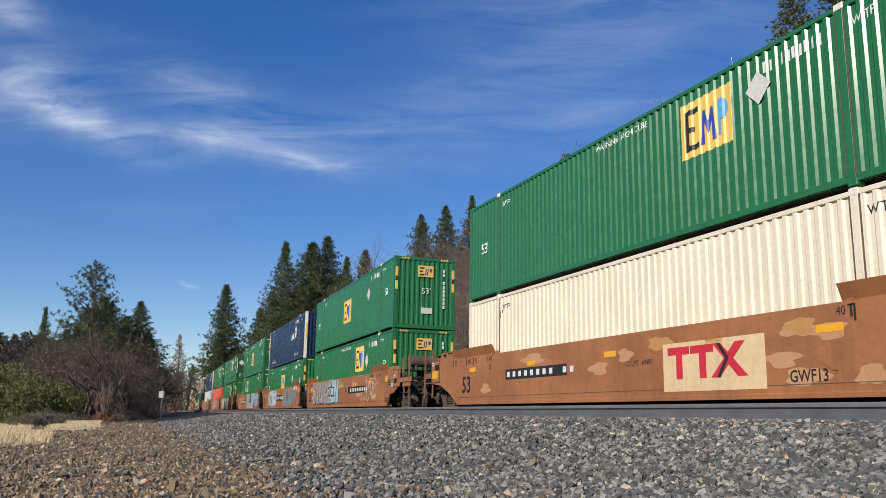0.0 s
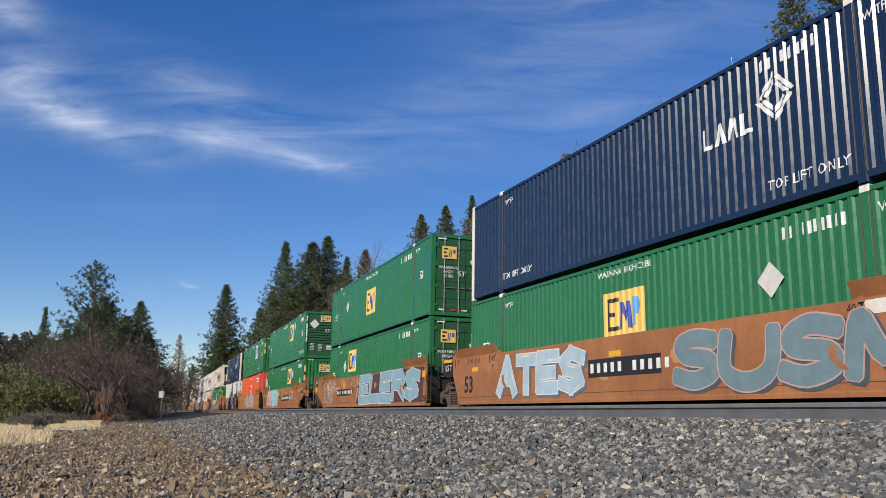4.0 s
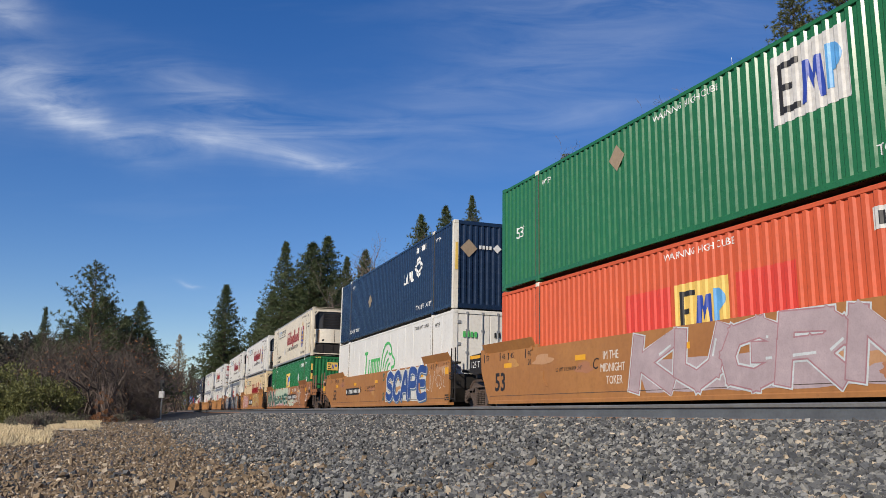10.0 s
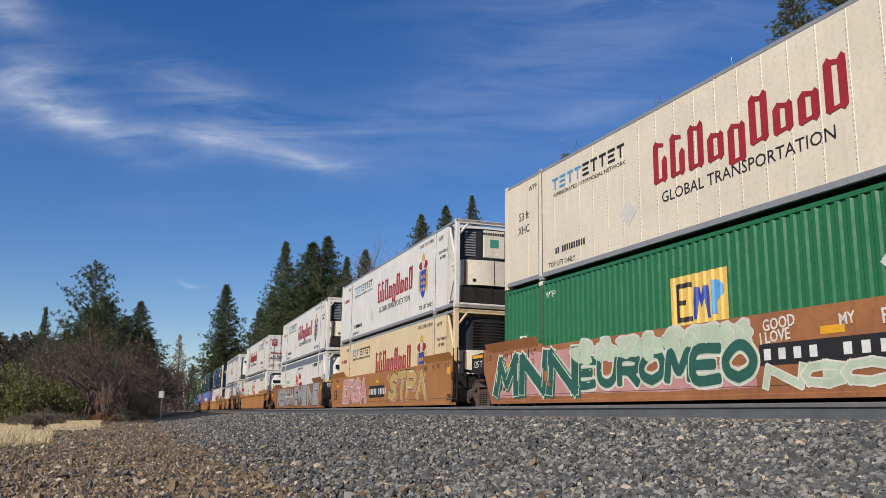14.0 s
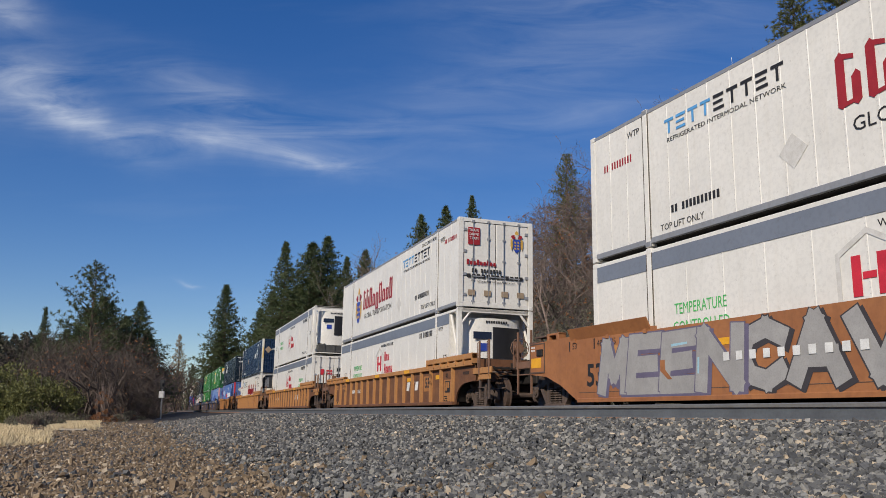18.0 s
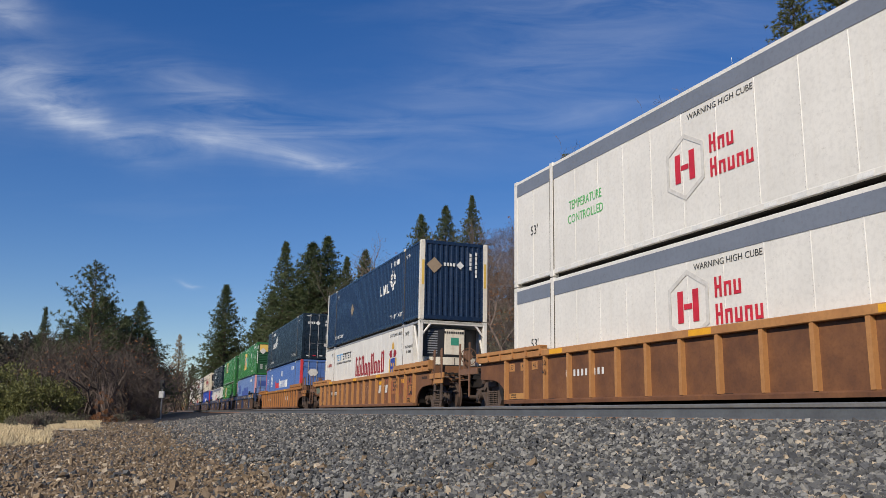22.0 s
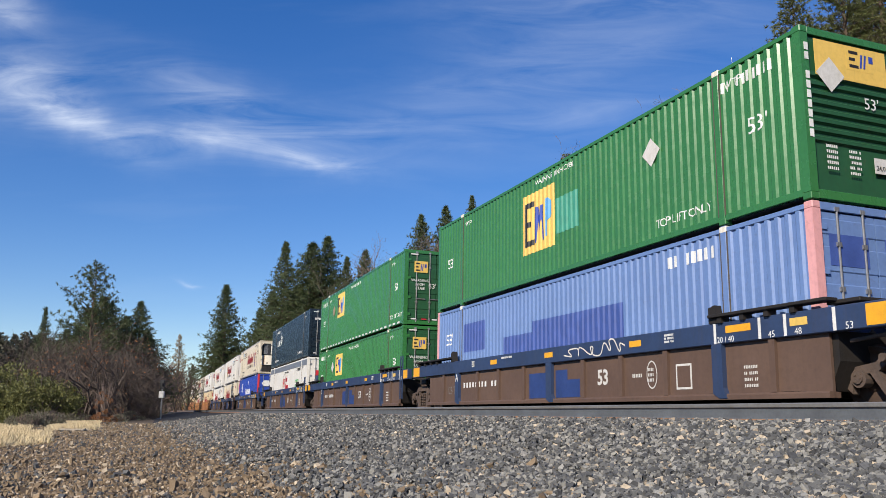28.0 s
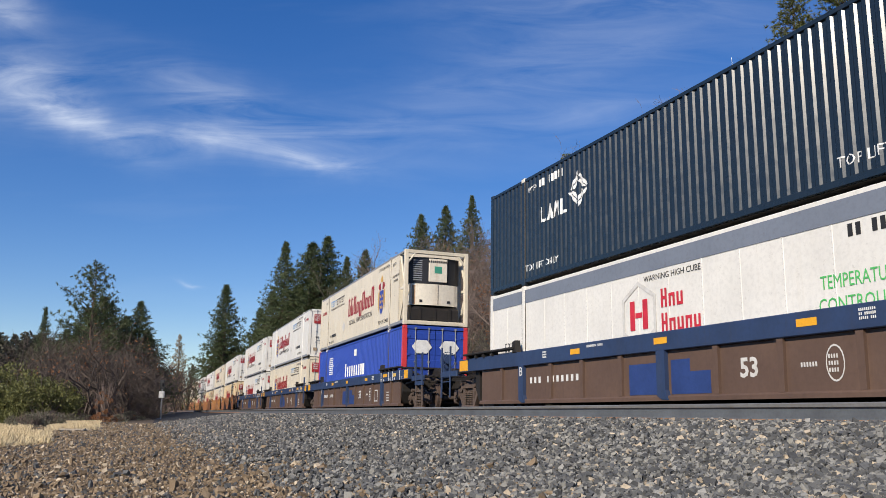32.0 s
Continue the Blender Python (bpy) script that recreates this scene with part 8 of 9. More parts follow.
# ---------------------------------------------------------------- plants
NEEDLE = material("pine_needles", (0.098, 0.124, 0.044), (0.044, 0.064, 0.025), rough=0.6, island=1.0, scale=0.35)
# Brighter needle copy for the hill pines, with the sunlight in its colour.
NEEDLE_SUNLIT = material("pine_needles_sunlit", (0.170, 0.180, 0.052), (0.080, 0.098, 0.030), rough=0.6, island=1.0, scale=0.35)
LEAF_GREEN = material("evergreen_shrub_leaves", (0.190, 0.190, 0.055), (0.060, 0.070, 0.022), rough=0.55, island=1.0, scale=0.8)
LEAF_GREY = material("grey_green_brush", (0.215, 0.205, 0.145), (0.090, 0.086, 0.060), rough=0.8, island=1.0, scale=0.5)
LEAF_RUST = material("dry_rust_leaves", (0.30, 0.135, 0.055), (0.17, 0.080, 0.038), rough=0.75, island=1.0, scale=0.7)
LEAF_BUFF = material("pale_dry_needles", (0.42, 0.34, 0.20), (0.28, 0.21, 0.12), rough=0.75, island=1.0, scale=0.7)
BARK = material("pine_bark", (0.120, 0.080, 0.055), (0.065, 0.045, 0.034), rough=0.9, scale=2.5, bump=0.8, bump_scale=9)
TWIG = material("bare_twigs_bark", (0.235, 0.178, 0.150), (0.050, 0.037, 0.032), rough=0.85, scale=0.8, island=0.8)
TWIG_DARK = material("dark_thicket_twigs", (0.175, 0.130, 0.108), (0.036, 0.027, 0.023), rough=0.85, scale=0.8, island=1.0)
RIDGE = material("ridge_woods_foliage", (0.085, 0.080, 0.050), (0.045, 0.048, 0.034), rough=0.8, island=1.0, scale=0.05)
# Darker copy of the twig bark; shade beside the meadow is in its colour.
TWIG_SHADED = material("shaded_twig_bark", (0.120, 0.092, 0.074), (0.034, 0.026, 0.022), rough=0.85, scale=0.8, island=0.9)
STRAW = material("dry_straw_grass", (0.72, 0.60, 0.39), (0.50, 0.39, 0.22), rough=0.85, island=1.0, scale=0.5)


def raw_mesh(name, chunks, mat):
    """One mesh from (verts, triangles) chunks."""
    off, vs, fs = 0, [], []
    for v, f in chunks:
        vs.append(v)
        fs.append(f + off)
        off += len(v)
    v, f = np.concatenate(vs), np.concatenate(fs)
    me = bpy.data.meshes.new(name)
    me.vertices.add(len(v))
    me.vertices.foreach_set("co", v.astype(np.float32).ravel())
    k = f.shape[1]
    me.loops.add(f.size)
    me.loops.foreach_set("vertex_index", f.astype(np.int32).ravel())
    me.polygons.add(len(f))
    me.polygons.foreach_set("loop_start", np.arange(0, f.size, k, dtype=np.int32))
    me.polygons.foreach_set("loop_total", np.full(len(f), k, dtype=np.int32))
    me.materials.append(mat)
    me.update(calc_edges=True)
    me.shade_flat()
    return me


def blades(rng, centres, outs, size, n, spread=0.9, width=0.10):
    """Tufts of narrow triangles at the centres, leaning outwards."""
    c = np.repeat(centres, n, 0)
    o = np.repeat(outs, n, 0)
    d = o + rng.normal(0, spread, c.shape)
    d /= np.linalg.norm(d, axis=1, keepdims=True) + 1e-9
    ln = size * rng.uniform(0.55, 1.15, (len(c), 1))
    side = np.cross(d, rng.normal(0, 1, c.shape))
    side /= np.linalg.norm(side, axis=1, keepdims=True) + 1e-9
    w = ln * width
    v = np.stack([c, c + d * ln * 0.5 + side * w, c + d * ln, c + d * ln * 0.5 - side * w], 1)
    f = (np.arange(len(c))[:, None] * 4 + np.array([[0, 1, 2, 0, 2, 3]])).reshape(-1, 3)
    return v.reshape(-1, 3), f


def needles(rng, centres, outs, size, n, spread, width):
    """Tufts of single narrow triangles that stand round the centres."""
    c = np.repeat(centres, n, 0)
    d = np.repeat(outs, n, 0) + rng.normal(0, spread, c.shape)
    d /= np.linalg.norm(d, axis=1, keepdims=True) + 1e-9
    ln = size * rng.uniform(0.5, 1.15, (len(c), 1))
    side = np.cross(d, rng.normal(0, 1, c.shape))
    side *= ln * width / (np.linalg.norm(side, axis=1, keepdims=True) + 1e-9)
    v = np.stack([c - side, c + side, c + d * ln], 1)
    return v.reshape(-1, 3), np.arange(len(c) * 3).reshape(-1, 3)


def limb_tubes(segs, n=4):
    """Tapered tubes for rows of start, end, start radius, end radius."""
    segs = np.asarray(segs, float)
    a, b, ra, rb = segs[:, 0:3], segs[:, 3:6], segs[:, 6:7], segs[:, 7:8]
    d = b - a
    d /= np.linalg.norm(d, axis=1, keepdims=True) + 1e-9
    ref = np.where(np.abs(d[:, 2:3]) > 0.9, np.array([[1.0, 0, 0]]), np.array([[0, 0, 1.0]]))
    p = np.cross(d, ref)
    p /= np.linalg.norm(p, axis=1, keepdims=True) + 1e-9
    q = np.cross(d, p)
    rings = []
    for base, r in ((a, ra), (b, rb)):
        for i in range(n):
            t = 2 * math.pi * i / n
            rings.append(base + (p * math.cos(t) + q * math.sin(t)) * r)
    v = np.stack(rings, 1).reshape(-1, 3)
    tri = []
    for i in range(n):
        j = (i + 1) % n
        tri += [(i, j, n + j), (i, n + j, n + i)]
    f = (np.arange(len(segs))[:, None, None] * (2 * n) + np.array(tri)[None]).reshape(-1, 3)
    return v, f


def twig_slivers(rng, segs):
    """Thin tapered twigs of two triangles each."""
    a, b = segs[:, 0:3], segs[:, 3:6]
    side = np.cross(b - a, rng.normal(0, 1, a.shape))
    side *= segs[:, 6:7] / (np.linalg.norm(side, axis=1, keepdims=True) + 1e-9)
    v = np.stack([a - side, a + side, b + side * 0.7, b - side * 0.7], 1).reshape(-1, 3)
    f = (np.arange(len(a))[:, None] * 4 + np.array([[0, 1, 2, 0, 2, 3]])).reshape(-1, 3)
    return v, f


def pine_parts(seed, h, crown0, radius, power, n_limbs, tuft, needle, blades_n=13, droop=-0.1, per=9, wide=0.08):
    """Trunk with limbs, and a crown of needle tufts along the limbs."""
    rng = np.random.default_rng(seed)
    segs = []
    lean = rng.normal(0, 0.012, 2)
    r0 = h * 0.013 + 0.05
    zs = np.linspace(0, h, 9)
    for z0, z1 in zip(zs, zs[1:]):
        segs.append((lean[0] * z0, lean[1] * z0, z0, lean[0] * z1, lean[1] * z1, z1, r0 * (1 - z0 / h) + 0.015, r0 * (1 - z1 / h) + 0.015))
    cs, os_ = [], []
    for i in range(n_limbs):
        t = (i + rng.uniform(0, 1)) / n_limbs
        z = h * (crown0 + (1 - crown0) * t ** 0.9)
        k = (1 - t)
        prof = radius * (k ** power) * (0.55 + 0.45 * min(1, t * 5)) * rng.choice((0.55, 0.8, 0.95, 1.0, 1.2)) * rng.uniform(0.85, 1.1) + 0.12
        a = i * 2.4 + rng.normal(0, 0.4)
        up = 0.15 + 0.6 * t + droop + rng.normal(0, 0.1)
        p0 = np.array([lean[0] * z, lean[1] * z, z])
        d = np.array([math.cos(a), math.sin(a), up])
        p1 = p0 + d * prof
        segs.append((*p0, *p1, 0.012 + 0.02 * prof * 0.5, 0.008))
        m = max(2, int(per * prof / radius) + 1)
        for j in range(m):
            q = 0.28 + 0.78 * (j + rng.uniform(0, 1)) / m
            c = p0 + d * prof * q + rng.normal(0, 0.10 * prof, 3) * np.array([1, 1, 0.5])
            cs.append(c)
            os_.append(np.array([d[0] * 0.6, d[1] * 0.6, 0.55]))
    for j in range(5):
        cs.append(np.array([lean[0] * h, lean[1] * h, h - 0.3 * tuft - 0.2 * j * tuft * 3]))
        os_.append(np.array([0, 0, 1.0]))
    trunk = raw_mesh("trunk", [limb_tubes(segs, 5)], BARK)
    crown = raw_mesh("crown", [needles(rng, np.array(cs), np.array(os_), tuft, blades_n, 0.95, wide)], needle)
    return trunk, crown


def bare_parts(seed, h, spread, depth=5, leaf=None, leaf_n=0, split=(3, 4), thin=1.0, bark=None):
    """A leafless broad tree: limbs that fork again and again into twigs; leaf: a few dry leaves."""
    rng = np.random.default_rng(seed)
    segs, fine, tips = [], [], []

    def grow(p, d, ln, r, lv):
        steps = 3 if lv < 2 else 2
        q = p
        for s in range(steps):
            d = d + rng.normal(0, 0.16, 3)
            d[2] += 0.05
            d /= np.linalg.norm(d)
            e = q + d * ln / steps
            (segs if lv < depth - 1 else fine).append((*q, *e, r * (1 - 0.25 * s / steps), r * (1 - 0.25 * (s + 1) / steps)))
            q = e
            if lv >= depth:
                continue
            for _ in range(1 if s < steps - 1 else int(rng.integers(split[0] - 1, split[1]))):
                dd = d * 0.75 + rng.normal(0, 0.55, 3) * spread
                dd[2] += 0.12
                dd /= np.linalg.norm(dd)
                grow(q, dd, ln * rng.uniform(0.50, 0.78), max(0.007, r * rng.uniform(0.45, 0.66)), lv + 1)
        if lv >= depth - 1:
            tips.append(q)
    n_stem = int(rng.integers(1, 4))
    for _ in range(n_stem):
        d = np.array([rng.normal(0, 0.22), rng.normal(0, 0.22), 1.0])
        grow(np.array([rng.normal(0, 0.12), rng.normal(0, 0.12), -0.2]), d / np.linalg.norm(d), h * 0.33, h * 0.012 * thin, 1)
    segs, fine = np.array(segs), np.array(fine)
    top = max(segs[:, 5].max(), fine[:, 5].max())
    segs[:, :6] *= h / top
    fine[:, :6] *= h / top
    bark = bark or TWIG
    trunk = raw_mesh("trunk", [limb_tubes(segs, 3)], bark)
    twigs = raw_mesh("bare_crown", [twig_slivers(rng, fine)], bark)
    crown = None
    if leaf:
        tp = np.array(tips)[:] * (h / top)
        tp = tp[rng.permutation(len(tp))[:leaf_n]]
        crown = raw_mesh("dry_leaves", [blades(rng, tp, np.zeros_like(tp) + [0, 0, -0.2], 0.16, 5, 0.9, 0.35)], leaf)
    return trunk, twigs, crown


def shrub_parts(seed, w, h, leaf, n=420, size=0.28, twigs=26):
    rng = np.random.default_rng(seed)
    segs = []
    for i in range(twigs):
        a = rng.uniform(0, 6.28)
        e = np.array([math.cos(a) * w * rng.uniform(0.1, 0.42), math.sin(a) * w * rng.uniform(0.1, 0.42), h * rng.uniform(0.5, 0.95)])
        segs.append((0, 0, -0.1, *e, 0.03, 0.008))
    k = max(8, n // 26)
    u = rng.normal(0, 1, (k, 3))
    u /= np.linalg.norm(u, axis=1, keepdims=True)
    u[:, 2] = np.abs(u[:, 2]) - 0.1
    lump = 1 + 0.22 * np.sin(u[:, :1] * 5 + seed) * np.cos(u[:, 1:2] * 4 + seed)
    mid = u * rng.uniform(0.5, 1.0, (k, 1)) ** 0.5 * lump * np.array([[w / 2, w / 2, h * 0.88]])
    pick = rng.integers(0, k, n)
    off = rng.normal(0, 1, (n, 3))
    off /= np.linalg.norm(off, axis=1, keepdims=True)
    c = mid[pick] + off * rng.uniform(0.3, 1.0, (n, 1)) * 0.13 * w * np.array([[1, 1, 0.7]])
    c[:, 2] = np.maximum(0.05, c[:, 2])
    return raw_mesh("stems", [limb_tubes(segs, 4)], TWIG), raw_mesh("leaves", [blades(rng, c, off + u[pick] * 0.5 + [0, 0, 0.3], size, 5, 0.7, 0.26)], leaf)


def plant(kind, meshes, names, x, y, turn, scale, label, category, group, sink=0.15):
    ob = tagged(new(kind), label, category, group)
    for me, nm in zip(meshes, names):
        if me is None:
            continue
        p = new(nm, me)
        p.parent = ob
        if nm == "leaf_remnant":
            tagged(p, kind="stuff")
    z = float(ground_z(np.array([x]), np.array([y]))[0]) - sink
    ob.matrix_world = Matrix.Translation((x, y, z)) @ Matrix.Rotation(turn, 4, 'Z') @ Matrix.Diagonal((*scale, 1))
    return ob


def plant_all():
    rng = random.Random(12)
    PINE = [pine_parts(1, 20, 0.04, 5.6, 0.98, 430, 0.46, NEEDLE, 17, -0.22, 14), pine_parts(2, 20, 0.06, 5.2, 1.05, 410, 0.44, NEEDLE, 17, -0.20, 14), pine_parts(3, 20, 0.03, 5.8, 0.92, 450, 0.48, NEEDLE, 17, -0.22, 14)]
    NEAR_PINE = [pine_parts(4, 15, 0.08, 2.7, 0.62, 240, 0.24, NEEDLE_SUNLIT, 22, 0.0, 15, 0.075), pine_parts(5, 15, 0.16, 2.5, 0.58, 210, 0.24, NEEDLE_SUNLIT, 22, 0.05, 15, 0.075)]
    OPEN_PINE = pine_parts(6, 14, 0.15, 4.4, 0.62, 95, 0.34, NEEDLE, 20, 0.1, 20)
    DEAD = pine_parts(7, 14, 0.15, 2.2, 0.8, 150, 0.42, LEAF_BUFF, 9)
    BARE = [bare_parts(21, 9, 0.85, 6), bare_parts(22, 9, 1.0, 6), bare_parts(23, 8, 0.9, 6, LEAF_RUST, 140), bare_parts(24, 9, 0.8, 6)]
    BARE_SHADED = [bare_parts(25, 9, 0.95, 6, None, 0, (3, 4), 1.3, TWIG_SHADED), bare_parts(26, 9, 1.05, 6, LEAF_RUST, 90, (3, 4), 1.3, TWIG_SHADED)]
    conifer = "dark green conifer with a pointed ragged crown"
    # conifers up the line: direction, distance, top height, fullness
    rows = ((-0.263, 165, 25.5, 1.0), (-0.195, 150, 31.2, 1.0), (-0.168, 146, 30.5, 1.15), (-0.142, 150, 32.2, 1.1), (-0.119, 160, 30.3, 0.9), (-0.095, 172, 33.8, 0.8),
            (-0.222, 175, 22.0, 1.2), (-0.208, 160, 23.5, 1.2), (-0.182, 168, 26, 1.3), (-0.154, 165, 27, 1.3), (-0.128, 168, 25, 1.3), (-0.270, 172, 17, 1.2), (-0.250, 178, 16, 1.2), (-0.300, 190, 11.0, 1.0),
            (-0.022, 112, 27.5, 0.85), (0.003, 110, 28.2, 0.95), (0.036, 100, 27.0, 0.85), (-0.008, 118, 24, 1.0), (0.022, 112, 23.5, 1.0))
    for i, (u, dep, top, full) in enumerate(rows):
        x, y = u * dep, dep
        z = float(ground_z(np.array([x]), np.array([y]))[0])
        s = max(0.3, (top - z) / 20)
        plant("conifer_tree", PINE[i % 3], ("trunk", "crown"), x, y, rng.uniform(0, 6.28), (s * full * rng.uniform(1.0, 1.2), s * full * rng.uniform(1.0, 1.2), s), conifer, "tree", "conifers beyond the train")
    # pines on the hill above the line
    rows = ((0.154, 62, 20.4, 0.7), (0.366, 56, 24.2, 0.75), (0.386, 58, 24.8, 0.8), (0.457, 46, 25.2, 0.95), (0.526, 44, 26.0, 1.0), (0.571, 46, 29.0, 1.1), (0.61, 44, 28.0, 1.0), (0.66, 46, 28, 1.0), (0.55, 50, 27, 1.2), (0.44, 50, 20, 0.8), (0.60, 52, 26, 1.2), (0.50, 49, 23, 1.0))
    for i, (u, dep, top, full) in enumerate(rows):
        x, y = u * dep, dep
        z = float(ground_z(np.array([x]), np.array([y]))[0])
        s = max(0.3, (top - z) / 15)
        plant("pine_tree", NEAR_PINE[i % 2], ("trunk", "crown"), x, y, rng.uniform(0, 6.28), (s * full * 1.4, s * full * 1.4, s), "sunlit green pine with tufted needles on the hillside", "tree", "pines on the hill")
    # trees overgrown with olive-brown clumps
    OLIVE = material("olive_brown_clumps", (0.190, 0.150, 0.045), (0.090, 0.070, 0.028), rough=0.7, island=1.0, scale=0.6)
    CLAD = pine_parts(8, 10, 0.45, 1.5, 0.35, 70, 0.24, OLIVE, 26, 0.0, 8, 0.11)
    for u, dep, top in ((0.258, 41, 13.2), (0.290, 41, 13.6), (0.281, 42, 10.5)):
        z = float(ground_z(np.array([u * dep]), np.array([dep]))[0])
        k = (top - z) / 10
        plant("overgrown_tree", CLAD, ("trunk", "crown"), u * dep, dep, rng.uniform(0, 6.28), (k, k, k), "thin tree hung with olive-brown clumps", "tree", "trees on the hill")
    # trees beside the meadow
    side = ((OPEN_PINE, "pine_tree", -0.428, 75, 13.9, 0.95, "open-crowned dark pine beside the meadow"), (PINE[0], "conifer_tree", -0.366, 85, 11.8, 1.35, conifer), (PINE[1], "conifer_tree", -0.483, 110, 14.3, 0.7, conifer),
            (PINE[2], "conifer_tree", -0.402, 82, 11.9, 1.9, conifer), (PINE[0], "conifer_tree", -0.432, 84, 11.0, 2.1, conifer), (DEAD, "conifer_tree", -0.3175, 150, 14.2, 0.9, "pale half-dead conifer with buff needles"),
            (PINE[1], "conifer_tree", -0.385, 88, 10.6, 1.9, conifer), (PINE[2], "conifer_tree", -0.362, 92, 9.4, 1.5, conifer), (PINE[1], "conifer_tree", -0.455, 90, 9.4, 1.9, conifer))
    for me, kind, u, dep, top, full, lab in side:
        x, y = u * dep, dep
        z = float(ground_z(np.array([x]), np.array([y]))[0])
        hh = 20 if me in PINE else 14
        s = max(0.3, (top - z) / hh)
        plant(kind, me, ("trunk", "crown"), x, y, rng.uniform(0, 6.28), (s * full, s * full, s), lab, "tree", "trees beside the meadow")
    bare_label = "leafless brown broad-leaved tree with tangled twigs"
    # leafless trees: beside the meadow
    for u, dep, top, wide in ((-0.402, 52, 6.2, 1.0), (-0.372, 55, 5.4, 0.9), (-0.452, 56, 5.6, 1.0), (-0.425, 54, 5.4, 0.9), (-0.440, 62, 5.9, 1.3), (-0.405, 60, 6.2, 1.35), (-0.375, 62, 5.6, 1.2), (-0.47, 66, 5.4, 1.3), (-0.345, 95, 6.2, 1.0), (-0.33, 110, 7.5, 1.0), (-0.32, 125, 9.0, 0.9), (-0.50, 75, 5.4, 1.3), (-0.53, 80, 6.0, 1.3), (-0.51, 62, 4.6, 1.3), (-0.305, 150, 9.5, 1.0), (-0.39, 58, 3.8, 1.2), (-0.455, 72, 8.2, 1.1), (-0.425, 70, 8.6, 1.1), (-0.39, 70, 8.0, 1.1), (-0.50, 82, 8.6, 1.1), (-0.36, 80, 7.4, 1.0)):
        x, y = u * dep, dep
        z = float(ground_z(np.array([x]), np.array([y]))[0])
        s = (top - z) / 9
        i = rng.randrange(2)
        plant("bare_tree", BARE_SHADED[i], ("trunk", "bare_crown", "leaf_remnant"), x, y, rng.uniform(0, 6.28), (s * wide, s * wide, s), bare_label, "tree", "leafless trees")
    for u, dep, top in ((-0.078, 98, 19.0), (-0.058, 93, 20.6), (-0.038, 96, 21.6), (0.016, 92, 21.5), (0.048, 88, 22.0)):
        x, y = u * dep, dep
        z = float(ground_z(np.array([x]), np.array([y]))[0])
        k = (top - z) / 9
        plant("bare_tree", BARE[rng.randrange(4)], ("trunk", "bare_crown", "leaf_remnant"), x, y, rng.uniform(0, 6.28), (k * 0.8, k * 0.8, k), bare_label, "tree", "leafless trees")
    # the thicket on the hill, in loose rows along the line
    for d0, step, h0 in ((-12.0, 2.6, 6.0), (-15.0, 2.5, 7.2), (-18.5, 2.6, 8.2), (-22.5, 2.8, 9.0), (-27, 3.2, 9.6), (-33, 3.8, 10.0)):
        s = -22.0
        while s < 125:
            x, y, a = on_line(s + rng.uniform(-1, 1), d0 + rng.uniform(-1.4, 1.4))
            grow = rng.uniform(0.80, 1.22) * h0 / 9 * (1 - 0.45 * min(1, max(0, (s - 35) / 50))) * (0.74 + 0.26 * float(smooth(s, 16, 34)))
            i = rng.randrange(4)
            plant("bare_tree", BARE[i], ("trunk", "bare_crown", "leaf_remnant"), float(x), float(y), rng.uniform(0, 6.28), (grow * 1.1, grow * 1.1, grow), bare_label, "tree", "leafless trees")
            s += step * rng.uniform(0.75, 1.25) * (1 + max(0, s) / 45)
    # round shrubs
    GREEN_SHRUB = [shrub_parts(31, 5.0, 3.6, LEAF_GREEN, 4200, 0.15), shrub_parts(32, 4.6, 3.2, LEAF_GREEN, 3800, 0.15)]
    RUST_SHRUB = shrub_parts(33, 2.0, 4.2, LEAF_RUST, 620, 0.12, 60)
    GREY_SHRUB = shrub_parts(34, 2.6, 1.5, LEAF_GREY, 700, 0.12, 70)
    for u, dep, s in ((-0.505, 52, 1.05), (-0.476, 50, 0.95), (-0.53, 55, 1.25), (-0.555, 52, 1.1), (-0.488, 56, 1.15), (-0.52, 60, 1.3)):
        plant("evergreen_shrub", GREEN_SHRUB[int(dep) % 2], ("woody_base", "foliage"), u * dep, dep, rng.uniform(0, 6.28), (s, s, s), "dense olive-green shrub at the edge of the meadow", "shrub", "shrubs")
    for u, dep, s in ((-0.401, 47, 0.62), (-0.408, 50, 0.5), (-0.385, 52, 0.34)):
        plant("rust_leaved_shrub", RUST_SHRUB, ("woody_base", "foliage"), u * dep, dep, rng.uniform(0, 6.28), (s, s, s), "shrub holding dry rust-brown leaves", "shrub", "shrubs")
    for u, dep, s in ((-0.488, 34, 0.55), (-0.475, 36, 0.62), (-0.462, 38, 0.55), (-0.505, 40, 0.5), (-0.385, 50, 0.5), (-0.37, 54, 0.6), (-0.425, 50, 0.5), (-0.445, 48, 0.55)):
        plant("grey_shrub", GREY_SHRUB, ("woody_base", "foliage"), u * dep, dep, rng.uniform(0, 6.28), (s, s, s), "low grey-green brush beside the dry grass", "shrub", "shrubs")
    # low brush on the cut slope and round the meadow, dry grass: uncountable
    r = np.random.default_rng(5)
    n = 800
    s, d = r.uniform(-20, 70, n), -6.2 - 13 * r.uniform(0, 1, n) ** 1.3
    x, y, a = on_line(s, d)
    z = ground_z(x, y)
    m = 70
    rad = np.repeat(r.uniform(0.5, 1.35, n), m)
    q = r.normal(0, 1, (n * m, 3))
    q /= np.linalg.norm(q, axis=1, keepdims=True)
    q[:, 2] = np.abs(q[:, 2])
    c = np.column_stack([np.repeat(x, m), np.repeat(y, m), np.repeat(z, m)]) + q * (rad * r.uniform(0.4, 1, n * m))[:, None]
    brush = new("hillside_brush", raw_mesh("hillside_brush", [needles(r, c, q + [0, 0, 0.6], 0.17, 8, 0.8, 0.09)], LEAF_GREY))
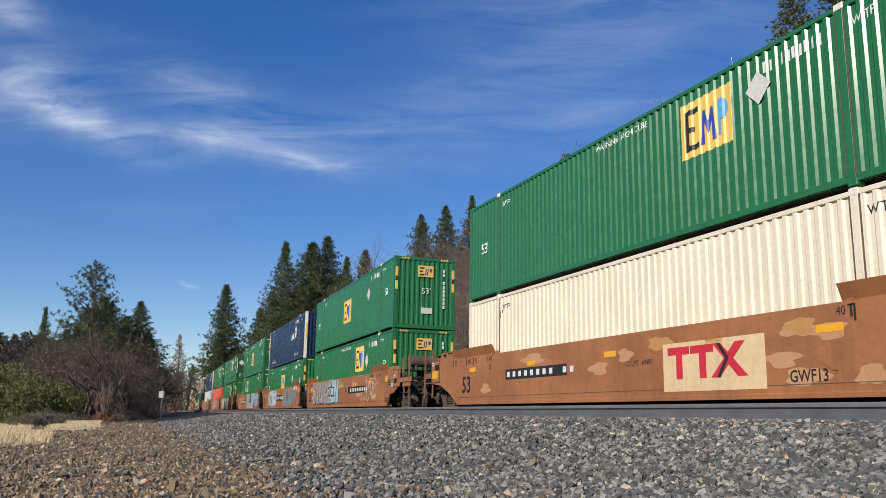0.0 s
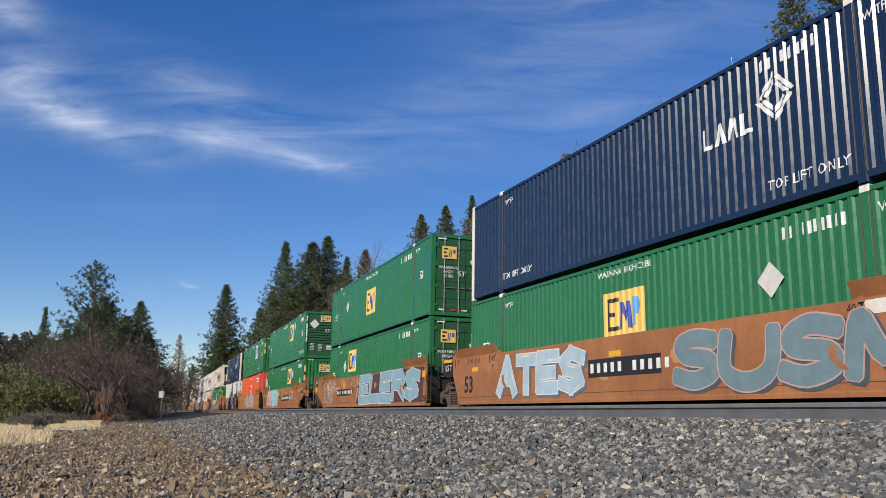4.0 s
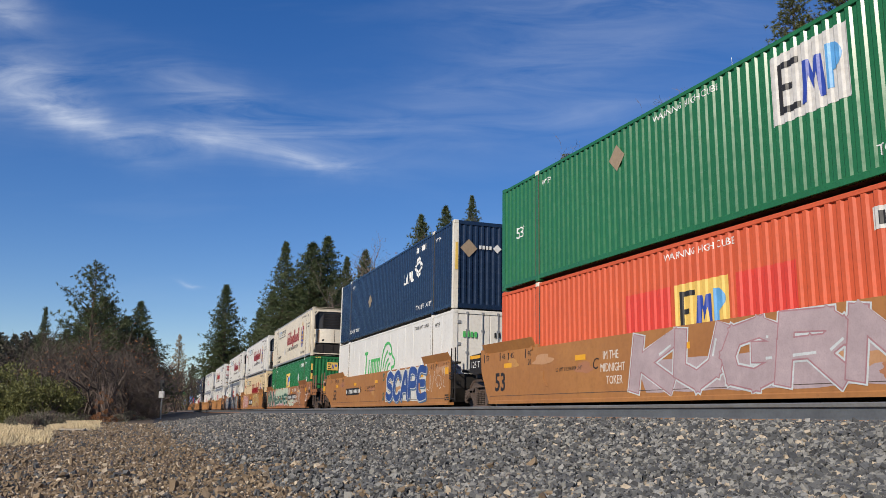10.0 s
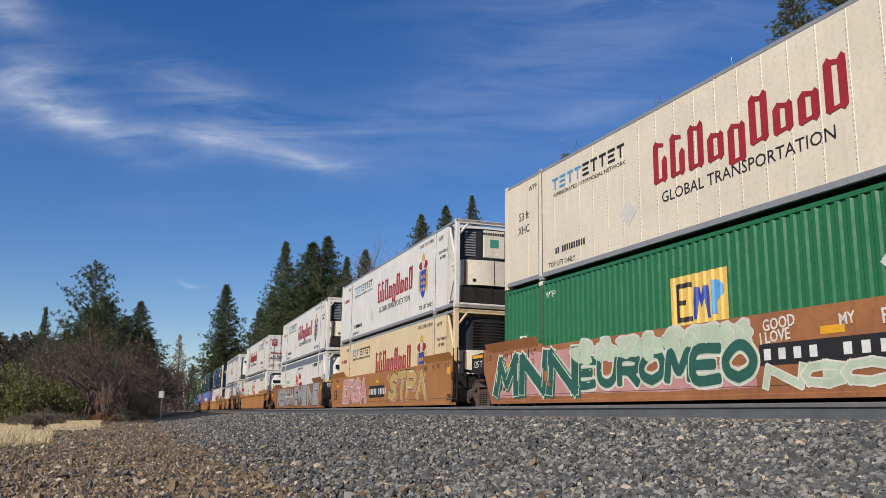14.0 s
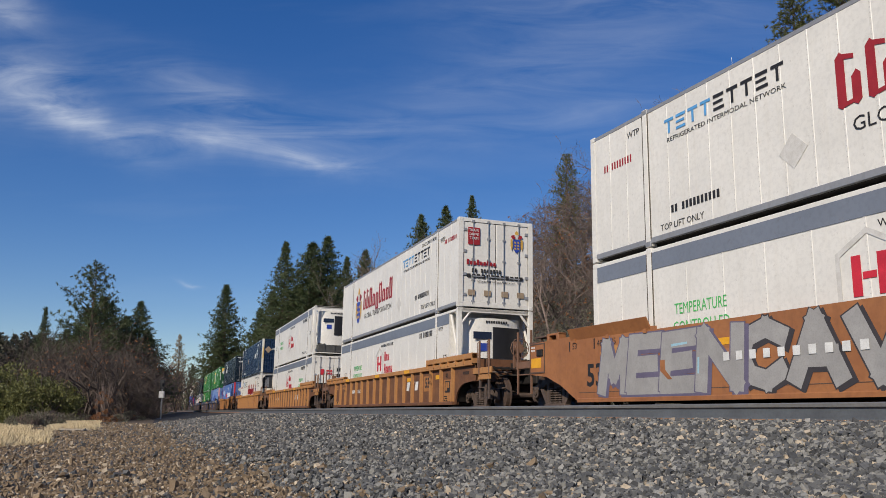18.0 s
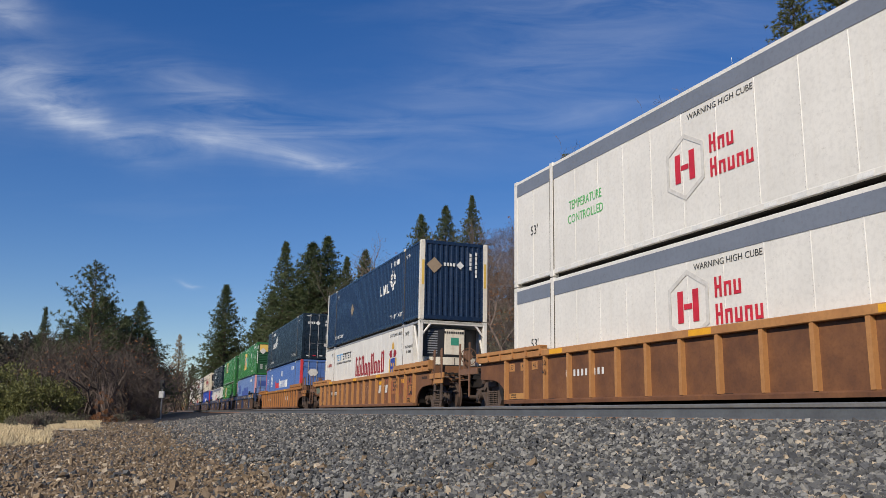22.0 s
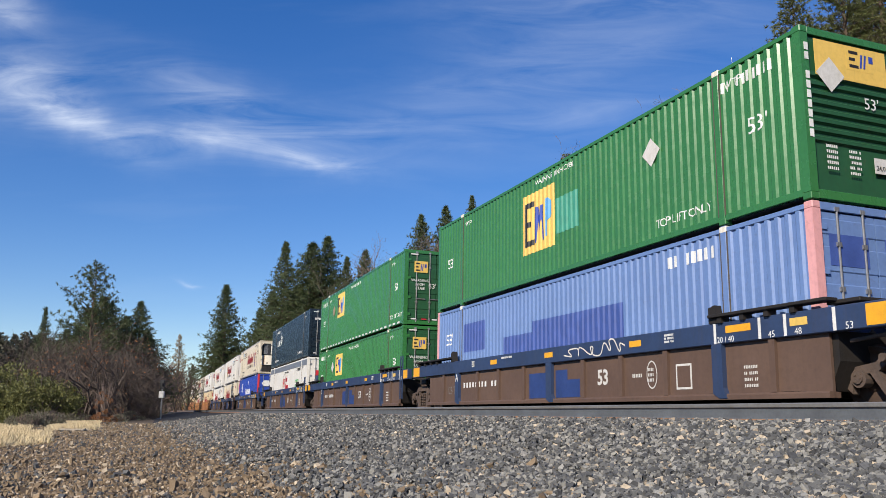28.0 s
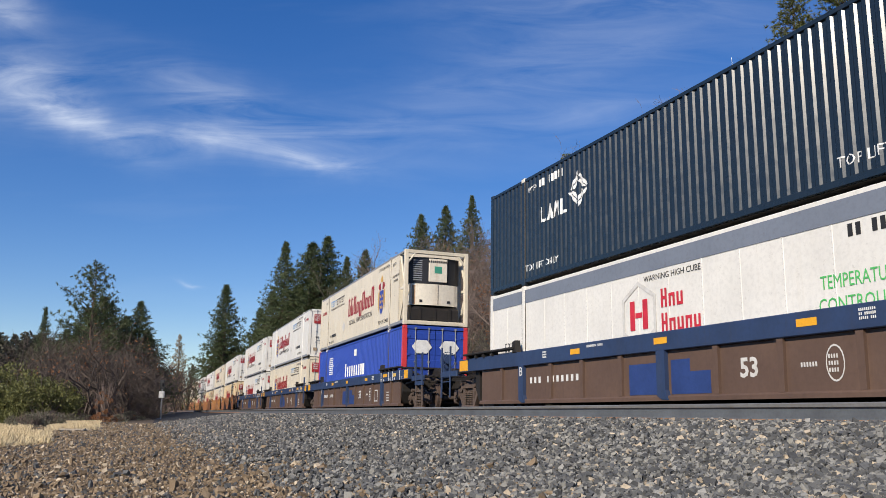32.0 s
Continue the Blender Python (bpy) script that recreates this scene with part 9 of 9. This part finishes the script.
    tagged(brush, "grey-green brush and dry stems covering the slope", "brush", kind="stuff")
    n = 1500
    s, d = r.uniform(-25, 110, n), -11 - 12 * r.uniform(0, 1, n)
    x, y, a = on_line(s, d)
    c = np.column_stack([x, y, ground_z(x, y) + r.uniform(0.1, 1.6, n)])
    lit = new("rust_leaf_litter", raw_mesh("rust_leaf_litter", [blades(r, c, np.zeros_like(c), 0.16, 8, 0.9, 0.3)], LEAF_RUST))
    tagged(lit, "rust-brown dry leaves hanging low among the twigs", "leaves", kind="stuff")
    n = 16000
    u, dep = r.uniform(-0.62, -0.40, n), r.uniform(13, 50, n)
    x, y = u * dep, dep
    keep = meadow_at(x, y) & (wave(x, y, 2.0, 9) > -0.35)
    x, y = x[keep], y[keep]
    c = np.column_stack([x, y, ground_z(x, y)])
    grass = new("dry_grass", raw_mesh("dry_grass", [blades(r, c, np.zeros_like(c) + [0, 0, 1.0], 0.15, 7, 0.6, 0.05)], STRAW))
    tagged(grass, "pale dry meadow grass", "grass", kind="stuff")
    # a haze of thin stems over the whole slope
    n = 36000
    s, d = -18 + 130 * r.uniform(0, 1, n) ** 1.35, -9.5 - 20 * r.uniform(0, 1, n)
    x, y, a = on_line(s, d)
    c = np.column_stack([x, y, ground_z(x, y) + r.uniform(0.02, 1, n) ** 1.5 * 7.4 * (0.74 + 0.26 * smooth(s, 16, 34))])
    th = new("thicket", raw_mesh("thicket", [blades(r, c, np.zeros_like(c) + [0, 0, 0.7], 0.55, 8, 0.85, 0.017)], TWIG_DARK))
    tagged(th, "dense leafless brown thicket on the hillside", "brush", kind="stuff")
    # dim understorey behind the trees beside the meadow and along the far line
    n = 1500
    u, dep = r.uniform(-0.60, -0.30, n), r.uniform(64, 135, n)
    x, y = u * dep, dep
    sgt, dd = line_coords(x, y)
    keep = dd > 9.5
    x, y, dep = x[keep], y[keep], dep[keep]
    c = np.column_stack([x, y, ground_z(x, y) + r.uniform(0.1, 1, len(x)) ** 1.5 * 3.6])
    un = new("understorey", raw_mesh("understorey", [blades(r, c, np.zeros_like(c) + [0, 0, 0.5], 0.9, 22, 0.9, 0.035)], TWIG_SHADED))
    tagged(un, "tangled leafless brush under the trees", "brush", kind="stuff")
    n = 1100
    u, dep = r.uniform(-0.50, -0.335, n), r.uniform(60, 76, n)
    x, y = u * dep, dep
    c = np.column_stack([x, y, ground_z(x, y) + r.uniform(0.0, 1, n) ** 1.2 * 4.2 * (0.6 + 0.4 * np.cos((u + 0.405) * 18))])
    un = new("bramble", raw_mesh("bramble", [blades(r, c, np.zeros_like(c) + [0, 0, 0.4], 0.75, 16, 0.9, 0.018)], TWIG_SHADED))
    tagged(un, "leafless brown brush round the trees", "brush", kind="stuff")
    # woods closing the view where the line bends away
    n = 900
    u, dep = r.uniform(-0.352, -0.312, n), r.uniform(235, 345, n)
    x, y = u * dep, dep
    c = np.column_stack([x, y, ground_z(x, y) + r.uniform(0.0, 1, n) ** 1.3 * 11])
    un = new("bend_woods", raw_mesh("bend_woods", [blades(r, c, np.zeros_like(c) + [0, 0, 0.5], 2.0, 16, 0.9, 0.06)], TWIG))
    tagged(un, "brown leafless woods where the line bends", "woods", kind="stuff")
    # far woods on the ridge
    n = 800
    u, dep = r.uniform(-0.80, -0.42, n), r.uniform(112, 380, n)
    x, y = u * dep, dep
    z = ground_z(x, y)
    chunks = []
    hs = r.uniform(4, 7.5, n) * np.clip(dep / 240, 0.5, 1.0)
    for i in range(n):
        t = r.uniform(0, 1, 26) ** 0.8
        ang = r.uniform(0, 6.28, 26)
        rad = (1 - t) * hs[i] * 0.26
        c = np.column_stack([x[i] + rad * np.cos(ang), y[i] + rad * np.sin(ang), z[i] + t * hs[i]])
        chunks.append(blades(r, c, np.column_stack([np.cos(ang), np.sin(ang), ang * 0 + 0.4]), 1.0, 5, 0.5, 0.30))
    far = new("far_woods", raw_mesh("far_woods", chunks, RIDGE))
    tagged(far, "dark conifer woods on the distant ridge", "woods", kind="stuff")


plant_all()
# ---------------------------------------------------------------- loose stones
STONE = material("crushed_grey_stone", (0.31, 0.300, 0.272), (0.12, 0.12, 0.112), rough=0.9, island=1.0, scale=6.0, bump=0.4, bump_scale=60)
STONE_DARK = material("crushed_dark_stone", (0.130, 0.132, 0.132), (0.036, 0.036, 0.035), rough=0.85, island=1.0, scale=6.0, bump=0.4, bump_scale=60)
STONE_TAN = material("crushed_tan_stone", (0.60, 0.50, 0.37), (0.24, 0.19, 0.13), rough=0.9, island=1.0, scale=6.0, bump=0.4, bump_scale=60)
PEBBLE = material("brown_pebbles", (0.30, 0.22, 0.135), (0.105, 0.073, 0.045), rough=0.95, island=1.0, scale=6.0, bump=0.4, bump_scale=60)
PEBBLE_PALE = material("pale_pebbles", (0.56, 0.46, 0.33), (0.27, 0.22, 0.16), rough=0.95, island=1.0, scale=6.0, bump=0.4, bump_scale=60)


def stones(name, x, y, z, size, mat, seed, flat=0.75):
    """Angular stones: cut cubes, each turned and stretched its own way."""
    r = np.random.default_rng(seed)
    n = len(x)
    base = []
    for k in range(24):
        q = np.array([(a, b, c) for a in (-1, 1) for b in (-1, 1) for c in (-1, 1)], float)
        q *= r.uniform(0.55, 1.0, q.shape)
        q += r.normal(0, 0.10, q.shape)
        base.append(q)
    base = np.array(base)
    quads = np.array([(0, 1, 3, 2), (4, 6, 7, 5), (0, 4, 5, 1), (2, 3, 7, 6), (0, 2, 6, 4), (1, 5, 7, 3)])
    tri = np.concatenate([quads[:, [0, 1, 2]], quads[:, [0, 2, 3]]])
    v = base[r.integers(0, 24, n)] * np.stack([size * r.uniform(0.75, 1.3, n), size * r.uniform(0.6, 1.05, n), size * flat * r.uniform(0.55, 1.0, n)], 1)[:, None, :] * 0.5
    ang = r.uniform(0, 6.283, n)
    tl = r.normal(0, 0.75, (2, n))
    ca, sa = np.cos(ang), np.sin(ang)
    for i, j, t in ((1, 2, tl[0]), (0, 2, tl[1])):
        c, s = np.cos(t)[:, None], np.sin(t)[:, None]
        a, b = v[..., i].copy(), v[..., j].copy()
        v[..., i], v[..., j] = a * c - b * s, a * s + b * c
    a, b = v[..., 0].copy(), v[..., 1].copy()
    v[..., 0], v[..., 1] = a * ca[:, None] - b * sa[:, None], a * sa[:, None] + b * ca[:, None]
    v += np.stack([x, y, z], 1)[:, None, :]
    f = (np.arange(n)[:, None, None] * 8 + tri[None]).reshape(-1, 3)
    return new(name, raw_mesh(name, [(v.reshape(-1, 3), f)], mat))


def scatter(seed, n, near, far, power):
    """Places beside the line, denser close by."""
    r = np.random.default_rng(seed)
    dep = near + (far - near) * r.uniform(0, 1, n) ** power
    u = r.uniform(-0.60, 0.60, n)
    return u * dep, dep, r


def make_stones():
    x, y, r = scatter(1, 330000, 3.6, 40.0, 1.75)
    s, d = line_coords(x, y)
    edge = 9.5 + 0.5 * wave(x, y, 0.9, 2) + r.normal(0, 0.45, len(x))
    keep = (d > 4.7) & (d < edge) & (np.abs(d - 5.03) > 0.10)
    x, y, d = x[keep], y[keep], d[keep]
    size = np.clip(r.lognormal(math.log(0.033), 0.27, len(x)), 0.017, 0.07) * (1 + 0.020 * np.maximum(0, y - 10))
    z = bed_z(d) + 0.02 * wave(x, y, 1.3, 4) * smooth(np.abs(d), 5.8, 7) + r.uniform(-0.026, 0.036, len(x))
    z = np.where(np.abs(d - 5.03) < 0.30, np.minimum(z, 0.466), z)
    pick = r.uniform(0, 1, len(x))
    pale = 0.05 + 0.06 * smooth(wave(x, y, 0.5, 7), 0.2, 0.6)
    tan, grey = pick < pale, (pick >= pale) & (pick < 0.42)
    dark = pick >= 0.42
    for name, sel, mat, seed, lab in (("dark_ballast_stones", dark, STONE_DARK, 6, "loose dark grey crushed ballast stones"), ("ballast_stones", grey, STONE, 3, "loose grey crushed ballast stones"),
                                      ("tan_ballast_stones", tan, STONE_TAN, 4, "loose tan and pale crushed stones")):
        tagged(stones(name, x[sel], y[sel], z[sel], size[sel], mat, seed, 0.85), lab, "ballast", kind="stuff")
    x, y, r = scatter(2, 170000, 3.6, 40.0, 1.7)
    s, d = line_coords(x, y)
    keep = (d > 9.0 + 0.5 * wave(x, y, 0.9, 2) + r.normal(0, 0.5, len(x))) & (d < 30) & ~meadow_at(x, y)
    x, y, d = x[keep], y[keep], d[keep]
    size = np.clip(r.lognormal(math.log(0.022), 0.45, len(x)), 0.010, 0.09) * (1 + 0.022 * np.maximum(0, y - 10))
    z = np.maximum(ground_z(x, y), bed_z(d)) + r.uniform(-0.15, 0.45, len(x)) * size
    pick = r.uniform(0, 1, len(x))
    for name, sel, mat, seed, lab in (("dirt_pebbles", pick < 0.70, PEBBLE, 5, "brown pebbles strewn on the dirt"), ("pale_pebbles", pick > 0.88, PEBBLE_PALE, 8, "pale tan pebbles strewn on the dirt"),
                                      ("grey_pebbles", (pick >= 0.70) & (pick <= 0.88), STONE_DARK, 9, "dark grey stones strewn on the dirt")):
        tagged(stones(name, x[sel], y[sel], z[sel], size[sel], mat, seed, 0.7), lab, "pebbles", kind="stuff")


make_stones()
# ---------------------------------------------------------------- small fixtures
def line_signal():
    """Short wayside mast with a white box and a dark lamp head."""
    x, y = -0.335 * 57, 57.0
    z = float(ground_z(np.array([x]), np.array([y]))[0])
    m = tagged(new("signal_mast"), "thin grey wayside mast with a white box", "signal")
    m.location = (x, y, z - 0.1)
    piece("pole", "signal_pole", lambda bm: tube(bm, (0, 0, 0), (0, 0, 2.5), 0.055, 8), STEEL, m)
    piece("relay_box", "relay_box", lambda bm: box(bm, -0.17, 0.17, -0.18, 0.05, 1.55, 2.0, 0.02), WHITE, m)
    head = piece("lamp_head", "lamp_head", lambda bm: box(bm, -0.15, 0.15, -0.10, 0.05, 2.15, 2.75, 0.03), BLACK_PLASTIC, m)
    piece("hood", "lamp_hood", lambda bm: tube(bm, (0, -0.11, 2.5), (0, -0.28, 2.5), 0.09, 12), BLACK_PLASTIC, head)
    piece("footing", "signal_footing", lambda bm: box(bm, -0.2, 0.2, -0.2, 0.2, -0.1, 0.18, 0.02), GREY_RAIL, m)


def hill_mast():
    x, y = 0.373 * 58, 58.0
    z = float(ground_z(np.array([x]), np.array([y]))[0])
    m = tagged(new("antenna_mast"), "thin pale mast rising above the hilltop trees", "mast")
    m.location = (x, y, z)
    piece("pole", "antenna_pole", lambda bm: tube(bm, (0, 0, -0.3), (0, 0, 26.6 - z), 0.035, 8, 0.02), STEEL, m)


line_signal()
hill_mast()
motions()
